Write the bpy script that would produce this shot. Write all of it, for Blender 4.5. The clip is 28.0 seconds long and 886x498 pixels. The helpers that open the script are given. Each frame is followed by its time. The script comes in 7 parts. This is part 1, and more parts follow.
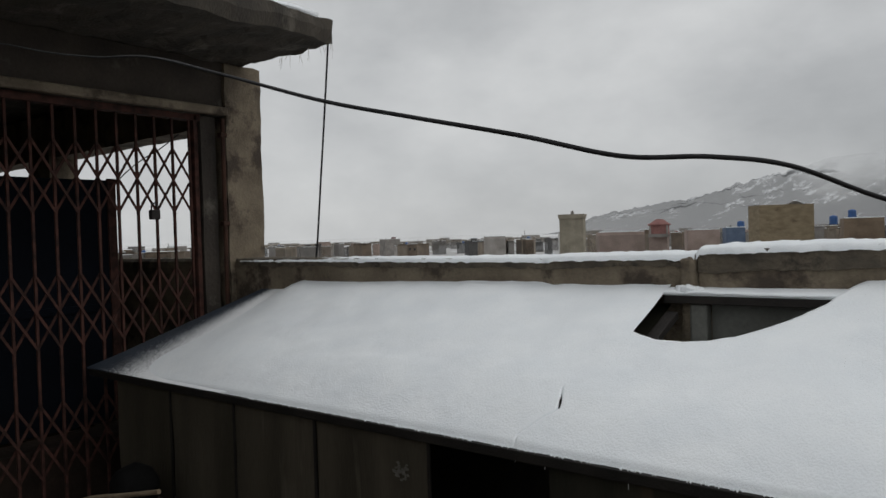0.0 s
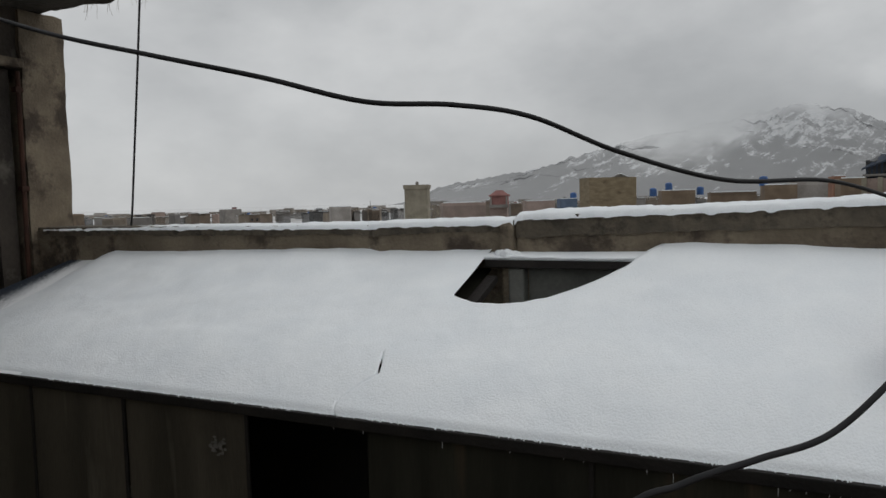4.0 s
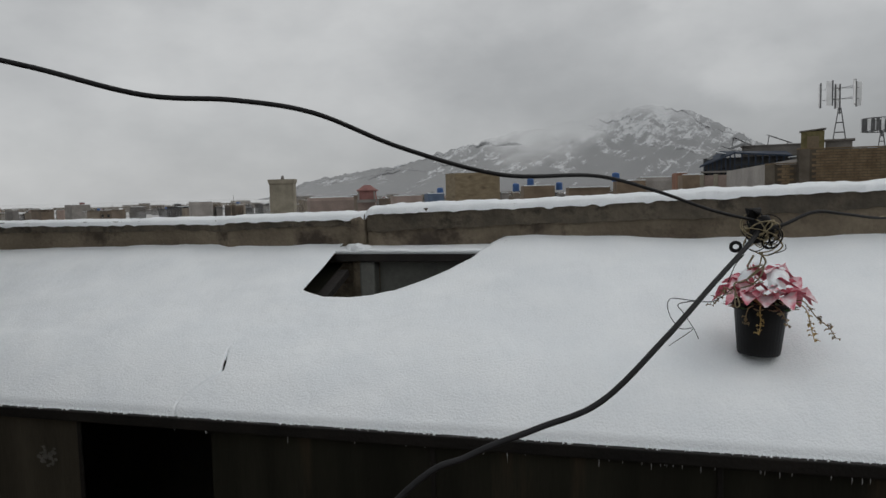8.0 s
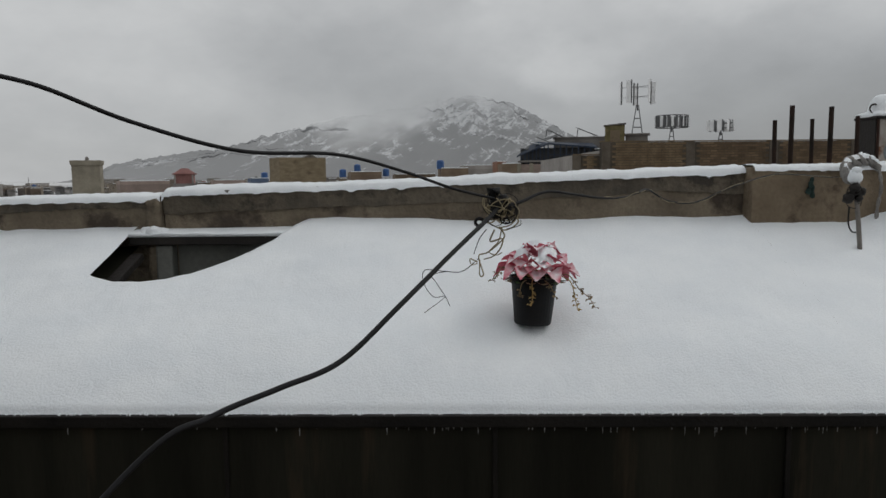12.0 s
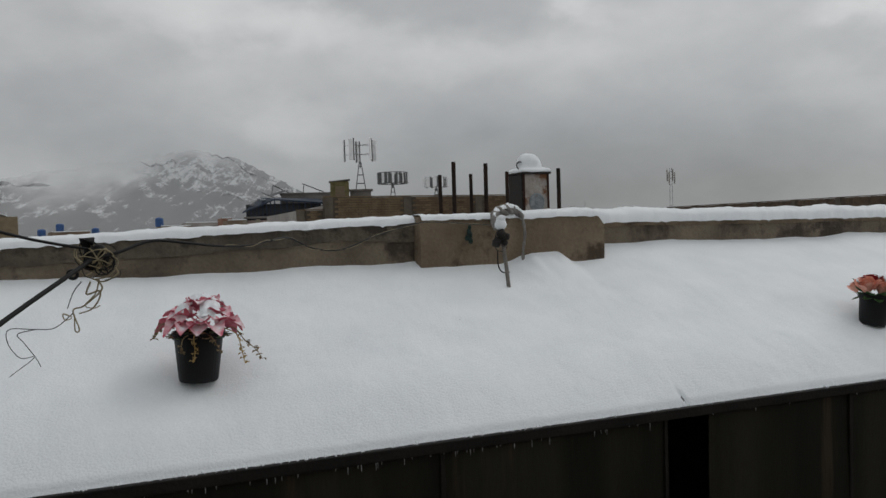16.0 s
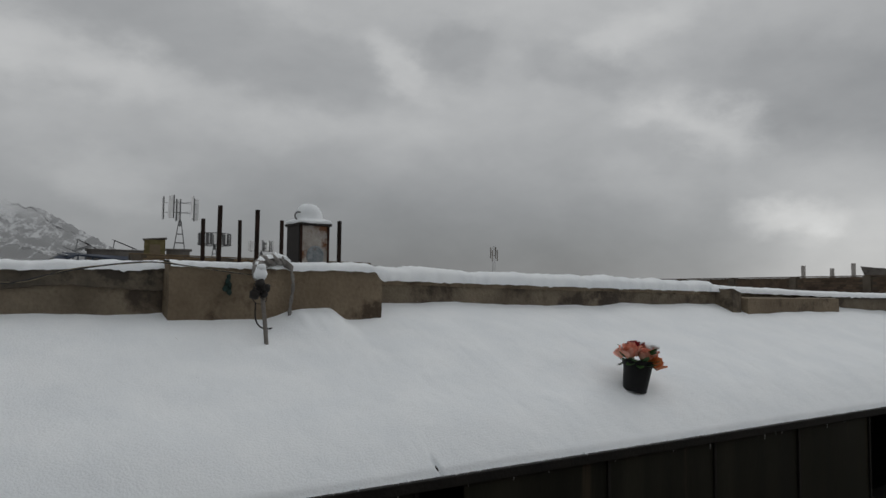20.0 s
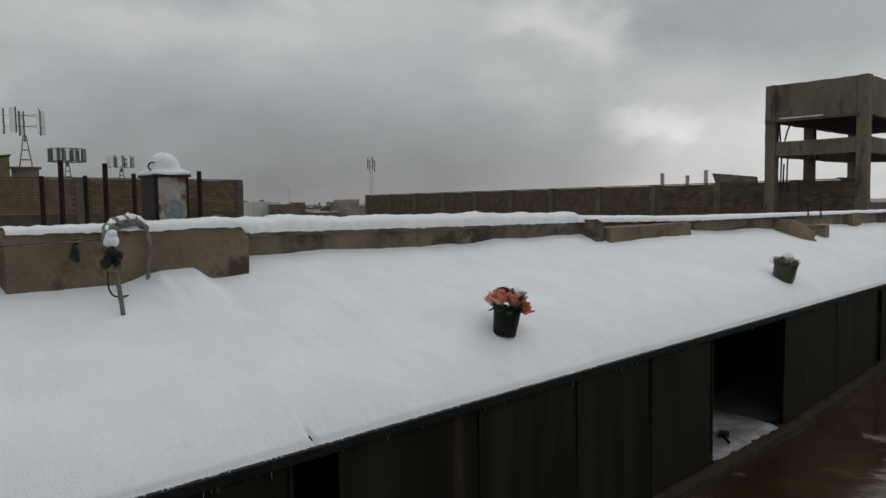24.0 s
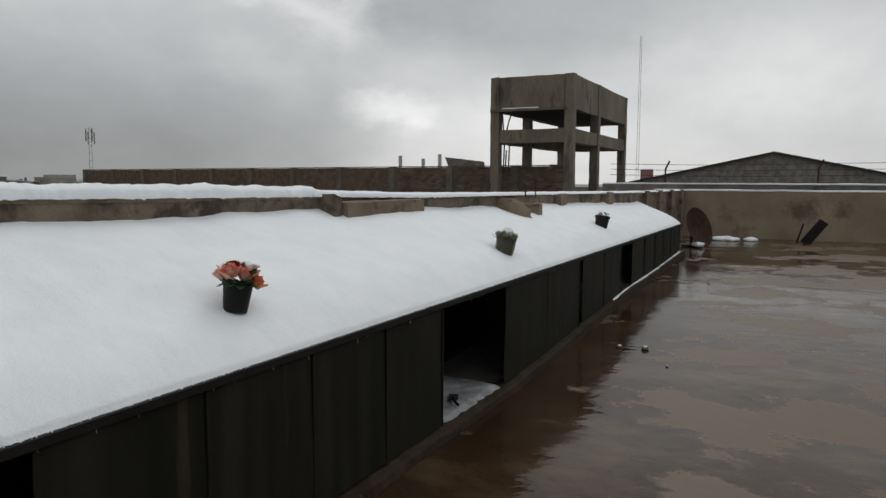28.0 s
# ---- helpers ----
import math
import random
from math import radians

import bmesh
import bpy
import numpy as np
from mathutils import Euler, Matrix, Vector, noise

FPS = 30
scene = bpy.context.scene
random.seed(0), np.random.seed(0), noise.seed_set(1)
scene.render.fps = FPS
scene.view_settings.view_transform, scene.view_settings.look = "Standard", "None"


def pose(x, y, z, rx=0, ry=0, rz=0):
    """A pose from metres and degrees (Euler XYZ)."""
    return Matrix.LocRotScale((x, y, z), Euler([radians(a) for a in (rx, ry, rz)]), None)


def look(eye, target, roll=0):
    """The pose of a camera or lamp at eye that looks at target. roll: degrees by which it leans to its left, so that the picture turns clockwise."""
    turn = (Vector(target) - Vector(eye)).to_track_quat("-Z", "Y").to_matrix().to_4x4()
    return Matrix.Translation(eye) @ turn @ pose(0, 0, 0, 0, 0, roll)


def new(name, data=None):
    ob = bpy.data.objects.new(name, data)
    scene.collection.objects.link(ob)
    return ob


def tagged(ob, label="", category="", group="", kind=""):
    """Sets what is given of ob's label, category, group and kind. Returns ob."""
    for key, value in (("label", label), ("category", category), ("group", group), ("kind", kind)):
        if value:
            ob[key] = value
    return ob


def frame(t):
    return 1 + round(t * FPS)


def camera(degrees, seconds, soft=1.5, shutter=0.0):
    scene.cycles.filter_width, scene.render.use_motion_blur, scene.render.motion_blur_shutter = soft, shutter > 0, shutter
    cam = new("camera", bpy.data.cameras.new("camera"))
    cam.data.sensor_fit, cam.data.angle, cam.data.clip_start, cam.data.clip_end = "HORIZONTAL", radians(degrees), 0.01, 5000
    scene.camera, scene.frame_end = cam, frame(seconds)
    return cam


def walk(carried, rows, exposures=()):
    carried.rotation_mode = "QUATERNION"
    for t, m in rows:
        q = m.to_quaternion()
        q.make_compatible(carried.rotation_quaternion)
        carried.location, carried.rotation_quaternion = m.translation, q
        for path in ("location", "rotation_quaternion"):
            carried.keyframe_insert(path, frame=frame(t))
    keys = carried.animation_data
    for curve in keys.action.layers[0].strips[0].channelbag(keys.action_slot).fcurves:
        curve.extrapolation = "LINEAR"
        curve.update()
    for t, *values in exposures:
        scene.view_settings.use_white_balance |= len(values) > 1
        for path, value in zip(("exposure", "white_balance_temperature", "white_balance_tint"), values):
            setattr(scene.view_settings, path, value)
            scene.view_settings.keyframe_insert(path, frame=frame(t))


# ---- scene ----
cam = camera(63.5, 28.0, soft=1.5)
PATH = [
    (0, (0.4446, -1.9522, 1.5237), (-0.7850, -0.3755, 1.4824), -1.69),
    (0.5, (0.4520, -1.9410, 1.5177), (-0.7292, -0.3284, 1.4524), -1.57),
    (1, (0.4607, -1.9183, 1.5133), (-0.6612, -0.2653, 1.4195), -1.64),
    (1.5, (0.4682, -1.9059, 1.5086), (-0.6061, -0.2222, 1.4036), -1.69),
    (2, (0.4747, -1.8928, 1.5049), (-0.5469, -0.1781, 1.3780), -1.71),
    (2.5, (0.4859, -1.8888, 1.5031), (-0.4913, -0.1487, 1.3726), -1.68),
    (3, (0.4932, -1.8819, 1.5019), (-0.4404, -0.1182, 1.3674), -1.78),
    (3.5, (0.4987, -1.8781, 1.5024), (-0.3999, -0.0966, 1.3659), -1.62),
    (5.5, (0.5333, -1.8880, 1.5024), (-0.2400, -0.0485, 1.3665), -1.58),
    (6, (0.5416, -1.8856, 1.5029), (-0.1962, -0.0320, 1.3631), -1.61),
    (6.5, (0.5567, -1.8906, 1.5033), (-0.1349, -0.0191, 1.3647), -1.57),
    (7, (0.5656, -1.8877, 1.5022), (-0.0664, 0.0043, 1.3581), -1.54),
    (7.5, (0.5758, -1.8854, 1.5007), (-0.0072, 0.0219, 1.3512), -1.48),
    (8, (0.5909, -1.8857, 1.4987), (0.0648, 0.0373, 1.3396), -1.45),
    (8.5, (0.6031, -1.8915, 1.4962), (0.1390, 0.0465, 1.3257), -1.27),
    (9, (0.6171, -1.8946, 1.4959), (0.2212, 0.0583, 1.3236), -1.13),
    (9.5, (0.6295, -1.8977, 1.4950), (0.2809, 0.0633, 1.3143), -1.13),
    (10, (0.6473, -1.9056, 1.4953), (0.3519, 0.0636, 1.3082), -0.97),
    (10.5, (0.6688, -1.9163, 1.4954), (0.4347, 0.0610, 1.3068), -0.97),
    (11, (0.6872, -1.9208, 1.4911), (0.5240, 0.0628, 1.2949), -0.84),
    (11.5, (0.6933, -1.9260, 1.4898), (0.5868, 0.0602, 1.2806), -0.92),
    (13.5, (0.7571, -1.9790, 1.4592), (0.9561, 0.0030, 1.2809), 5.47),
    (14, (0.7744, -1.9684, 1.4536), (1.0818, -0.0012, 1.2638), 7.98),
    (14.5, (0.8110, -1.9666, 1.4519), (1.2072, -0.0167, 1.2493), 3.89),
    (15, (0.8486, -1.9823, 1.4568), (1.3153, -0.0481, 1.2534), -0.02),
    (15.5, (0.8947, -1.9980, 1.4675), (1.4585, -0.0852, 1.3150), -2.58),
    (16, (0.9064, -2.0047, 1.4664), (1.5796, -0.1227, 1.3981), -1.79),
    (16.5, (0.9022, -2.0132, 1.4501), (1.6082, -0.1420, 1.4430), -1.75),
    (17, (0.8979, -1.9930, 1.4234), (1.5857, -0.1166, 1.5013), -0.20),
    (17.5, (0.9452, -1.9874, 1.4015), (1.6887, -0.1371, 1.5551), 0.25),
    (18, (0.9918, -1.9827, 1.3916), (1.8237, -0.1745, 1.5880), 1.11),
    (18.5, (1.0583, -1.9441, 1.3810), (1.9807, -0.1776, 1.5505), 1.36),
    (19, (1.1349, -1.9185, 1.3848), (2.1441, -0.1976, 1.5254), 1.13),
    (19.5, (1.2056, -1.8992, 1.3872), (2.2642, -0.2078, 1.5229), 0.82),
    (20, (1.2387, -1.9033, 1.3950), (2.3345, -0.2347, 1.5172), 0.59),
    (20.5, (1.2675, -1.9093, 1.4143), (2.4077, -0.2673, 1.4759), 0.47),
    (21, (1.2833, -1.9138, 1.4423), (2.4830, -0.3140, 1.4076), 0.27),
    (21.5, (1.3141, -1.9026, 1.4717), (2.6052, -0.3785, 1.3699), -0.14),
    (23.5, (1.2847, -1.9084, 1.5760), (2.5634, -0.3778, 1.4260), -1.65),
    (24, (1.2917, -1.8887, 1.5774), (2.6519, -0.4282, 1.4475), -0.89),
    (24.5, (1.2888, -1.8830, 1.5689), (2.7127, -0.4827, 1.4610), -1.04),
    (25, (1.2964, -1.8905, 1.5612), (2.7730, -0.5464, 1.4466), -1.25),
    (25.5, (1.3016, -1.8679, 1.5574), (2.8335, -0.5873, 1.4405), -0.49),
    (26, (1.3039, -1.8739, 1.5492), (2.8919, -0.6642, 1.4269), -0.21),
    (26.5, (1.3122, -1.8649, 1.5483), (2.9498, -0.7258, 1.4045), -0.00),
    (27, (1.3155, -1.8901, 1.5433), (2.9931, -0.8140, 1.3773), 0.05),
    (27.5, (1.3483, -1.8769, 1.5337), (3.0735, -0.8823, 1.3491), 0.28),
    (28, (1.3698, -1.8748, 1.5318), (3.1501, -0.9830, 1.3443), 0.27),
]
walk(cam, [(t, look(eye, target, roll)) for t, eye, target, roll in PATH],
     exposures=((0.0, 0.06), (8.0, -0.05), (11.0, -0.06), (17.0, -0.19), (18.0, -0.36), (21.0, -0.40), (24.0, -0.2), (26.0, -0.15), (27.0, -0.08), (28.0, 0.06)))

# ---- sky, sun, exposure ----
world = bpy.data.worlds.new("overcast")
scene.world = world
world.use_nodes = True
wn, wl = world.node_tree.nodes, world.node_tree.links
wn.clear()


def wnode(kind, **values):
    n = wn.new(kind)
    for key, value in values.items():
        n.inputs[key].default_value = value
    return n


w_co = wnode("ShaderNodeTexCoord")
w_sep = wnode("ShaderNodeSeparateXYZ")
wl.new(w_co.outputs["Generated"], w_sep.inputs[0])
w_h = wn.new("ShaderNodeMath"); w_h.operation = "MAXIMUM"; w_h.inputs[1].default_value = 0.0
wl.new(w_sep.outputs["Z"], w_h.inputs[0])
def wmath(kind, a, b=0.0, c=0.0):
    n = wn.new("ShaderNodeMath"); n.operation = kind
    for k, v in enumerate((a, b, c)):
        if isinstance(v, (int, float)):
            n.inputs[k].default_value = v
        else:
            wl.new(v, n.inputs[k])
    return n.outputs[0]


def wnoise(stretch, scale, detail, rough, shift=(0, 0, 0), out="Fac"):
    mp = wn.new("ShaderNodeMapping")
    mp.inputs["Scale"].default_value, mp.inputs["Location"].default_value = stretch, shift
    wl.new(w_co.outputs["Generated"], mp.inputs[0])
    t = wnode("ShaderNodeTexNoise", Scale=scale, Detail=detail, Roughness=rough)
    wl.new(mp.outputs[0], t.inputs["Vector"])
    return t.outputs[out]


def wramp(value, stops, low, high):
    """A smooth run of brightness over a bearing or a height, in degrees."""
    r = wn.new("ShaderNodeValToRGB")
    wl.new(wmath("DIVIDE", wmath("SUBTRACT", value, low), high - low), r.inputs[0])
    r.color_ramp.interpolation = "EASE"
    e = r.color_ramp.elements
    e[0].position, e[0].color = 0.0, (*[stops[0][1]] * 3, 1)
    e[1].position, e[1].color = 1.0, (*[stops[-1][1]] * 3, 1)
    for at, v in stops[1:-1]:
        e.new((at - low) / (high - low)).color = (v, v, v, 1)
    return r.outputs[0]


w_az = wmath("MULTIPLY", wmath("ARCTAN2", w_sep.outputs["X"], w_sep.outputs["Y"]), 57.2958)
w_el = wmath("MULTIPLY", wmath("ARCSINE", w_h.outputs[0]), 57.2958)
# the overcast: pale over the mountain's side, heavy over the town, thin towards the low sun
w_high = wramp(w_az, ((-180, 0.60), (-70, 0.58), (-42, 0.56), (-22, 0.545), (-8, 0.52), (8, 0.55), (22, 0.57), (45, 0.575), (66, 0.53), (84, 0.58), (120, 0.62), (180, 0.60)), -180, 180)
w_low = wramp(w_az, ((-180, 0.60), (-60, 0.53), (-25, 0.50), (-12, 0.43), (6, 0.37), (20, 0.31), (42, 0.29), (53, 0.42), (61, 0.66), (80, 0.66), (120, 0.62), (180, 0.60)), -180, 180)
w_rise = wn.new("ShaderNodeMapRange"); w_rise.interpolation_type = "SMOOTHSTEP"
w_rise.inputs["From Min"].default_value, w_rise.inputs["From Max"].default_value = 1.0, 14.0
wl.new(w_el, w_rise.inputs["Value"])
w_base = wn.new("ShaderNodeMix")
wl.new(w_rise.outputs[0], w_base.inputs["Factor"]); wl.new(w_low, w_base.inputs["A"]); wl.new(w_high, w_base.inputs["B"])
# bearings and heights, drawn out into wisps
w_dir = wn.new("ShaderNodeCombineXYZ")
wl.new(w_az, w_dir.inputs[0]); wl.new(w_el, w_dir.inputs[1])


def wisps(by, colour, last):
    n = wn.new("ShaderNodeVectorMath"); n.operation = "MULTIPLY_ADD"
    wl.new(colour, n.inputs[0])
    n.inputs[1].default_value = (by, by * 0.62, 0)
    h = wn.new("ShaderNodeVectorMath"); h.operation = "ADD"
    wl.new(last, h.inputs[0]); h.inputs[1].default_value = (-by / 2, -by * 0.31, 0)
    wl.new(h.outputs[0], n.inputs[2])
    return n.outputs[0]


w_warp = wisps(9.0, wnoise((1, 1, 1.6), 5.0, 3.0, 0.55, (3, 1, 2), "Color"), w_dir.outputs[0])
w_warp = wisps(5.0, wnoise((1, 1, 1.6), 15.0, 5.0, 0.6, (0, 4, 1), "Color"), w_warp)
# banks (darker) and breaks (paler): bearing, height, half width, half height, lean, strength, firmness of the edge
BANKS = (
    (-40.0, 17.5, 11.0, 4.0, 0, -0.075, 0.2), (-17.0, 14.5, 12.0, 4.0, 0, 0.05, 0.0), (-9.0, 8.0, 12.0, 3.4, -8, -0.060, 0.1), (-31.0, 7.0, 11.0, 3.0, 0, 0.02, 0.0),
    (3.5, 16.2, 10.5, 2.5, -6, 0.12, 0.35), (14.5, 19.3, 17.0, 3.2, -14, -0.095, 0.45), (29.6, 17.3, 3.2, 1.8, -30, 0.13, 0.3), (35.6, 19.2, 3.6, 2.0, 0, -0.085, 0.5),
    (46.0, 17.2, 5.5, 1.9, -16, -0.085, 0.45), (48.6, 20.0, 4.5, 1.8, 28, 0.11, 0.2), (61.0, 15.0, 8.5, 3.6, 0, -0.085, 0.4), (53.8, 12.9, 4.2, 2.2, -28, 0.20, 0.1),
    (59.6, 5.9, 3.4, 1.5, 0, 0.22, 0.2), (69.0, 4.0, 9.0, 3.0, 0, 0.10, 0.1), (22.0, 8.0, 9.0, 4.0, 0, -0.035, 0.0), (7.7, 8.2, 4.5, 1.7, 0, 0.07, 0.2),
    (38.0, 6.0, 13.0, 4.5, 0, -0.03, 0.0), (72.0, 12.5, 12.0, 4.2, 6, -0.085, 0.35), (86.0, 6.6, 9.0, 3.6, 0, 0.08, 0.2), (20.0, 12.6, 7.0, 1.6, 0, 0.05, 0.1),
    (50.0, 8.3, 5.0, 2.0, -20, 0.05, 0.1), (41.0, 13.0, 8.0, 2.4, -6, -0.03, 0.2), (-2.0, 12.0, 7.0, 2.0, 10, -0.03, 0.2), (40.0, 24.5, 22.0, 3.0, 0, 0.05, 0.1))
w_sum = w_base.outputs["Result"]
for az_, el_, wide, tall, lean, amount, firm in BANKS:
    mp = wn.new("ShaderNodeMapping"); mp.vector_type = "TEXTURE"
    mp.inputs["Location"].default_value, mp.inputs["Rotation"].default_value, mp.inputs["Scale"].default_value = (az_, el_, 0), (0, 0, radians(lean)), (wide, tall, 1)
    wl.new(w_warp, mp.inputs[0])
    ln = wn.new("ShaderNodeVectorMath"); ln.operation = "LENGTH"
    wl.new(mp.outputs[0], ln.inputs[0])
    rg = wn.new("ShaderNodeMapRange"); rg.interpolation_type = "SMOOTHSTEP"
    rg.inputs["From Min"].default_value, rg.inputs["From Max"].default_value = firm, 1.55 - 0.3 * firm
    rg.inputs["To Min"].default_value, rg.inputs["To Max"].default_value = amount, 0.0
    wl.new(ln.outputs["Value"], rg.inputs["Value"])
    w_sum = wmath("ADD", w_sum, rg.outputs[0])
# soft mottling all over
w_mottle = wmath("MULTIPLY_ADD", wnoise((1, 1, 1.8), 5.0, 7.0, 0.55, (2.1, 0.4, 0.7)), 0.58, 0.71)
w_bright = wmath("MULTIPLY", w_sum, w_mottle)
# thick cloud is cooler than thin cloud
w_tint = wn.new("ShaderNodeMix"); w_tint.data_type = "RGBA"
w_tint.inputs["A"].default_value, w_tint.inputs["B"].default_value = (0.972, 1.0, 1.024, 1), (0.992, 1.0, 0.995, 1)
wl.new(wmath("MULTIPLY_ADD", w_bright, 2.6, -1.0), w_tint.inputs["Factor"])
w_cloud = wn.new("ShaderNodeVectorMath"); w_cloud.operation = "SCALE"
wl.new(w_tint.outputs["Result"], w_cloud.inputs[0]); wl.new(w_bright, w_cloud.inputs["Scale"])
w_sky = wn.new("ShaderNodeTexSky")
w_sky.sky_type, w_sky.sun_disc, w_sky.sun_elevation, w_sky.sun_rotation = "NISHITA", False, radians(42), radians(75)
w_skybg = wnode("ShaderNodeBackground", Strength=0.05)
wl.new(w_sky.outputs[0], w_skybg.inputs[0])
w_cloudbg = wnode("ShaderNodeBackground", Strength=1.0)
wl.new(w_cloud.outputs[0], w_cloudbg.inputs[0])
w_both = wnode("ShaderNodeMixShader", Fac=0.94)
wl.new(w_skybg.outputs[0], w_both.inputs[1])
wl.new(w_cloudbg.outputs[0], w_both.inputs[2])
w_out = wn.new("ShaderNodeOutputWorld")
wl.new(w_both.outputs[0], w_out.inputs[0])

sun = new("sun", bpy.data.lights.new("sun", "SUN"))
sun.data.energy, sun.data.angle, sun.data.color = 0.5, radians(30), (1.0, 0.97, 0.93)
sun.matrix_world = look((40, 10, 40), (0, 0, 0))


# ---- materials ----
def mat(name, c1, c2, scale=4.0, rough=0.8, bump=0.3, fine=60.0, metal=0.0, stain=None, stain_scale=1.2, stain_at=0.58,
        rough2=None, vary=0.0, local=False, stretch=(1, 1, 1), spec=0.5, grain=0.28):
    m = bpy.data.materials.new(name)
    m.use_nodes = True
    n, l = m.node_tree.nodes, m.node_tree.links
    b = n["Principled BSDF"]
    b.inputs["Metallic"].default_value, b.inputs["Specular IOR Level"].default_value = metal, spec
    co = n.new("ShaderNodeTexCoord") if local else n.new("ShaderNodeNewGeometry")
    mp = n.new("ShaderNodeMapping")
    mp.inputs["Scale"].default_value = stretch
    l.new(co.outputs["Object" if local else "Position"], mp.inputs[0])
    big, small = n.new("ShaderNodeTexNoise"), n.new("ShaderNodeTexNoise")
    for node, s, d in ((big, scale, 6.0), (small, fine, 4.0)):
        node.inputs["Scale"].default_value, node.inputs["Detail"].default_value = s, d
        l.new(mp.outputs[0], node.inputs["Vector"])
    ramp = n.new("ShaderNodeValToRGB")
    ramp.color_ramp.elements[0].position, ramp.color_ramp.elements[1].position = 0.35, 0.65
    ramp.color_ramp.elements[0].color, ramp.color_ramp.elements[1].color = (*c1, 1), (*c2, 1)
    l.new(big.outputs["Fac"], ramp.inputs[0])
    colour = ramp.outputs[0]
    gr = n.new("ShaderNodeMapRange")
    gr.inputs["To Min"].default_value, gr.inputs["To Max"].default_value = 1 - grain, 1 + grain
    l.new(small.outputs["Fac"], gr.inputs["Value"])
    mul = n.new("ShaderNodeMix"); mul.data_type, mul.blend_type = "RGBA", "MULTIPLY"
    mul.inputs["Factor"].default_value = 1.0
    l.new(colour, mul.inputs["A"]); l.new(gr.outputs[0], mul.inputs["B"])
    colour = mul.outputs["Result"]
    if stain:
        st = n.new("ShaderNodeTexNoise")
        st.inputs["Scale"].default_value, st.inputs["Detail"].default_value, st.inputs["Roughness"].default_value = stain_scale, 8.0, 0.65
        l.new(mp.outputs[0], st.inputs["Vector"])
        sr = n.new("ShaderNodeMapRange")
        sr.inputs["From Min"].default_value, sr.inputs["From Max"].default_value = stain_at, stain_at + 0.1
        l.new(st.outputs["Fac"], sr.inputs["Value"])
        mx = n.new("ShaderNodeMix"); mx.data_type = "RGBA"
        l.new(sr.outputs[0], mx.inputs["Factor"]); l.new(colour, mx.inputs["A"])
        mx.inputs["B"].default_value = (*stain, 1)
        colour = mx.outputs["Result"]
    if vary:
        info = n.new("ShaderNodeObjectInfo")
        vr = n.new("ShaderNodeMapRange")
        vr.inputs["To Min"].default_value, vr.inputs["To Max"].default_value = 1 - vary, 1 + vary
        l.new(info.outputs["Random"], vr.inputs["Value"])
        vm = n.new("ShaderNodeMix"); vm.data_type, vm.blend_type = "RGBA", "MULTIPLY"
        vm.inputs["Factor"].default_value = 1.0
        l.new(colour, vm.inputs["A"]); l.new(vr.outputs[0], vm.inputs["B"])
        colour = vm.outputs["Result"]
    l.new(colour, b.inputs["Base Color"])
    if rough2 is None:
        rough2 = min(1.0, rough + 0.1)
    rr = n.new("ShaderNodeMapRange")
    rr.inputs["From Min"].default_value, rr.inputs["From Max"].default_value = 0.35, 0.65
    rr.inputs["To Min"].default_value, rr.inputs["To Max"].default_value = rough, rough2
    l.new(big.outputs["Fac"], rr.inputs["Value"]); l.new(rr.outputs[0], b.inputs["Roughness"])
    if bump:
        bp = n.new("ShaderNodeBump")
        bp.inputs["Strength"].default_value, bp.inputs["Distance"].default_value = bump, 0.01
        l.new(small.outputs["Fac"], bp.inputs["Height"]); l.new(bp.outputs[0], b.inputs["Normal"])
    return m


M_SNOW = mat("snow", (0.83, 0.868, 0.90), (0.88, 0.912, 0.935), 5.0, 0.6, 0.30, 150.0, spec=0.2, grain=0.06)
M_CONC = mat("weathered_plaster", (0.112, 0.088, 0.060), (0.205, 0.168, 0.120), 4.5, 0.8, 0.6, 70.0, stain=(0.052, 0.038, 0.027), stain_scale=3.6, stain_at=0.50)
M_COPING = mat("weathered_mortar", (0.060, 0.050, 0.037), (0.155, 0.128, 0.092), 7.0, 0.8, 0.9, 55.0, stain=(0.046, 0.038, 0.029), stain_scale=7.0, stain_at=0.52)
# concrete darkened in its colour to stand in for shade, as in the stair room
M_SHADE_CONC = mat("shade_dark_concrete", (0.027, 0.022, 0.018), (0.056, 0.046, 0.037), 3.0, 0.9, 0.7, 50.0, stain=(0.10, 0.09, 0.075), stain_scale=3.5, stain_at=0.60)
M_CONC_PALE = mat("pale_plaster", (0.142, 0.106, 0.068), (0.225, 0.176, 0.120), 4.0, 0.85, 0.6, 60.0, stain=(0.066, 0.046, 0.029), stain_scale=4.2, stain_at=0.53)
M_CONC_DARK = mat("raw_concrete", (0.10, 0.09, 0.08), (0.18, 0.165, 0.15), 2.5, 0.85, 0.6, 50.0, stain=(0.05, 0.045, 0.04), stain_scale=3.0)
M_PANEL = mat("dark_steel_sheet", (0.0105, 0.0105, 0.0076), (0.0240, 0.0228, 0.0162), 2.6, 0.55, 0.15, 90.0, metal=0.0, spec=0.12, stain=(0.040, 0.031, 0.020), stain_scale=2.8, stain_at=0.585, rough2=0.7, stretch=(2.6, 1, 0.22))
M_BOARD = mat("stained_olive_sheet", (0.030, 0.0265, 0.019), (0.058, 0.050, 0.037), 2.2, 0.6, 0.3, 70.0, spec=0.15, stain=(0.085, 0.075, 0.058), stain_scale=2.0, stain_at=0.60, stretch=(2.4, 1, 0.25))
M_IRON = mat("black_angle_iron", (0.018, 0.016, 0.015), (0.035, 0.030, 0.027), 6.0, 0.6, 0.3, 90.0, spec=0.25)
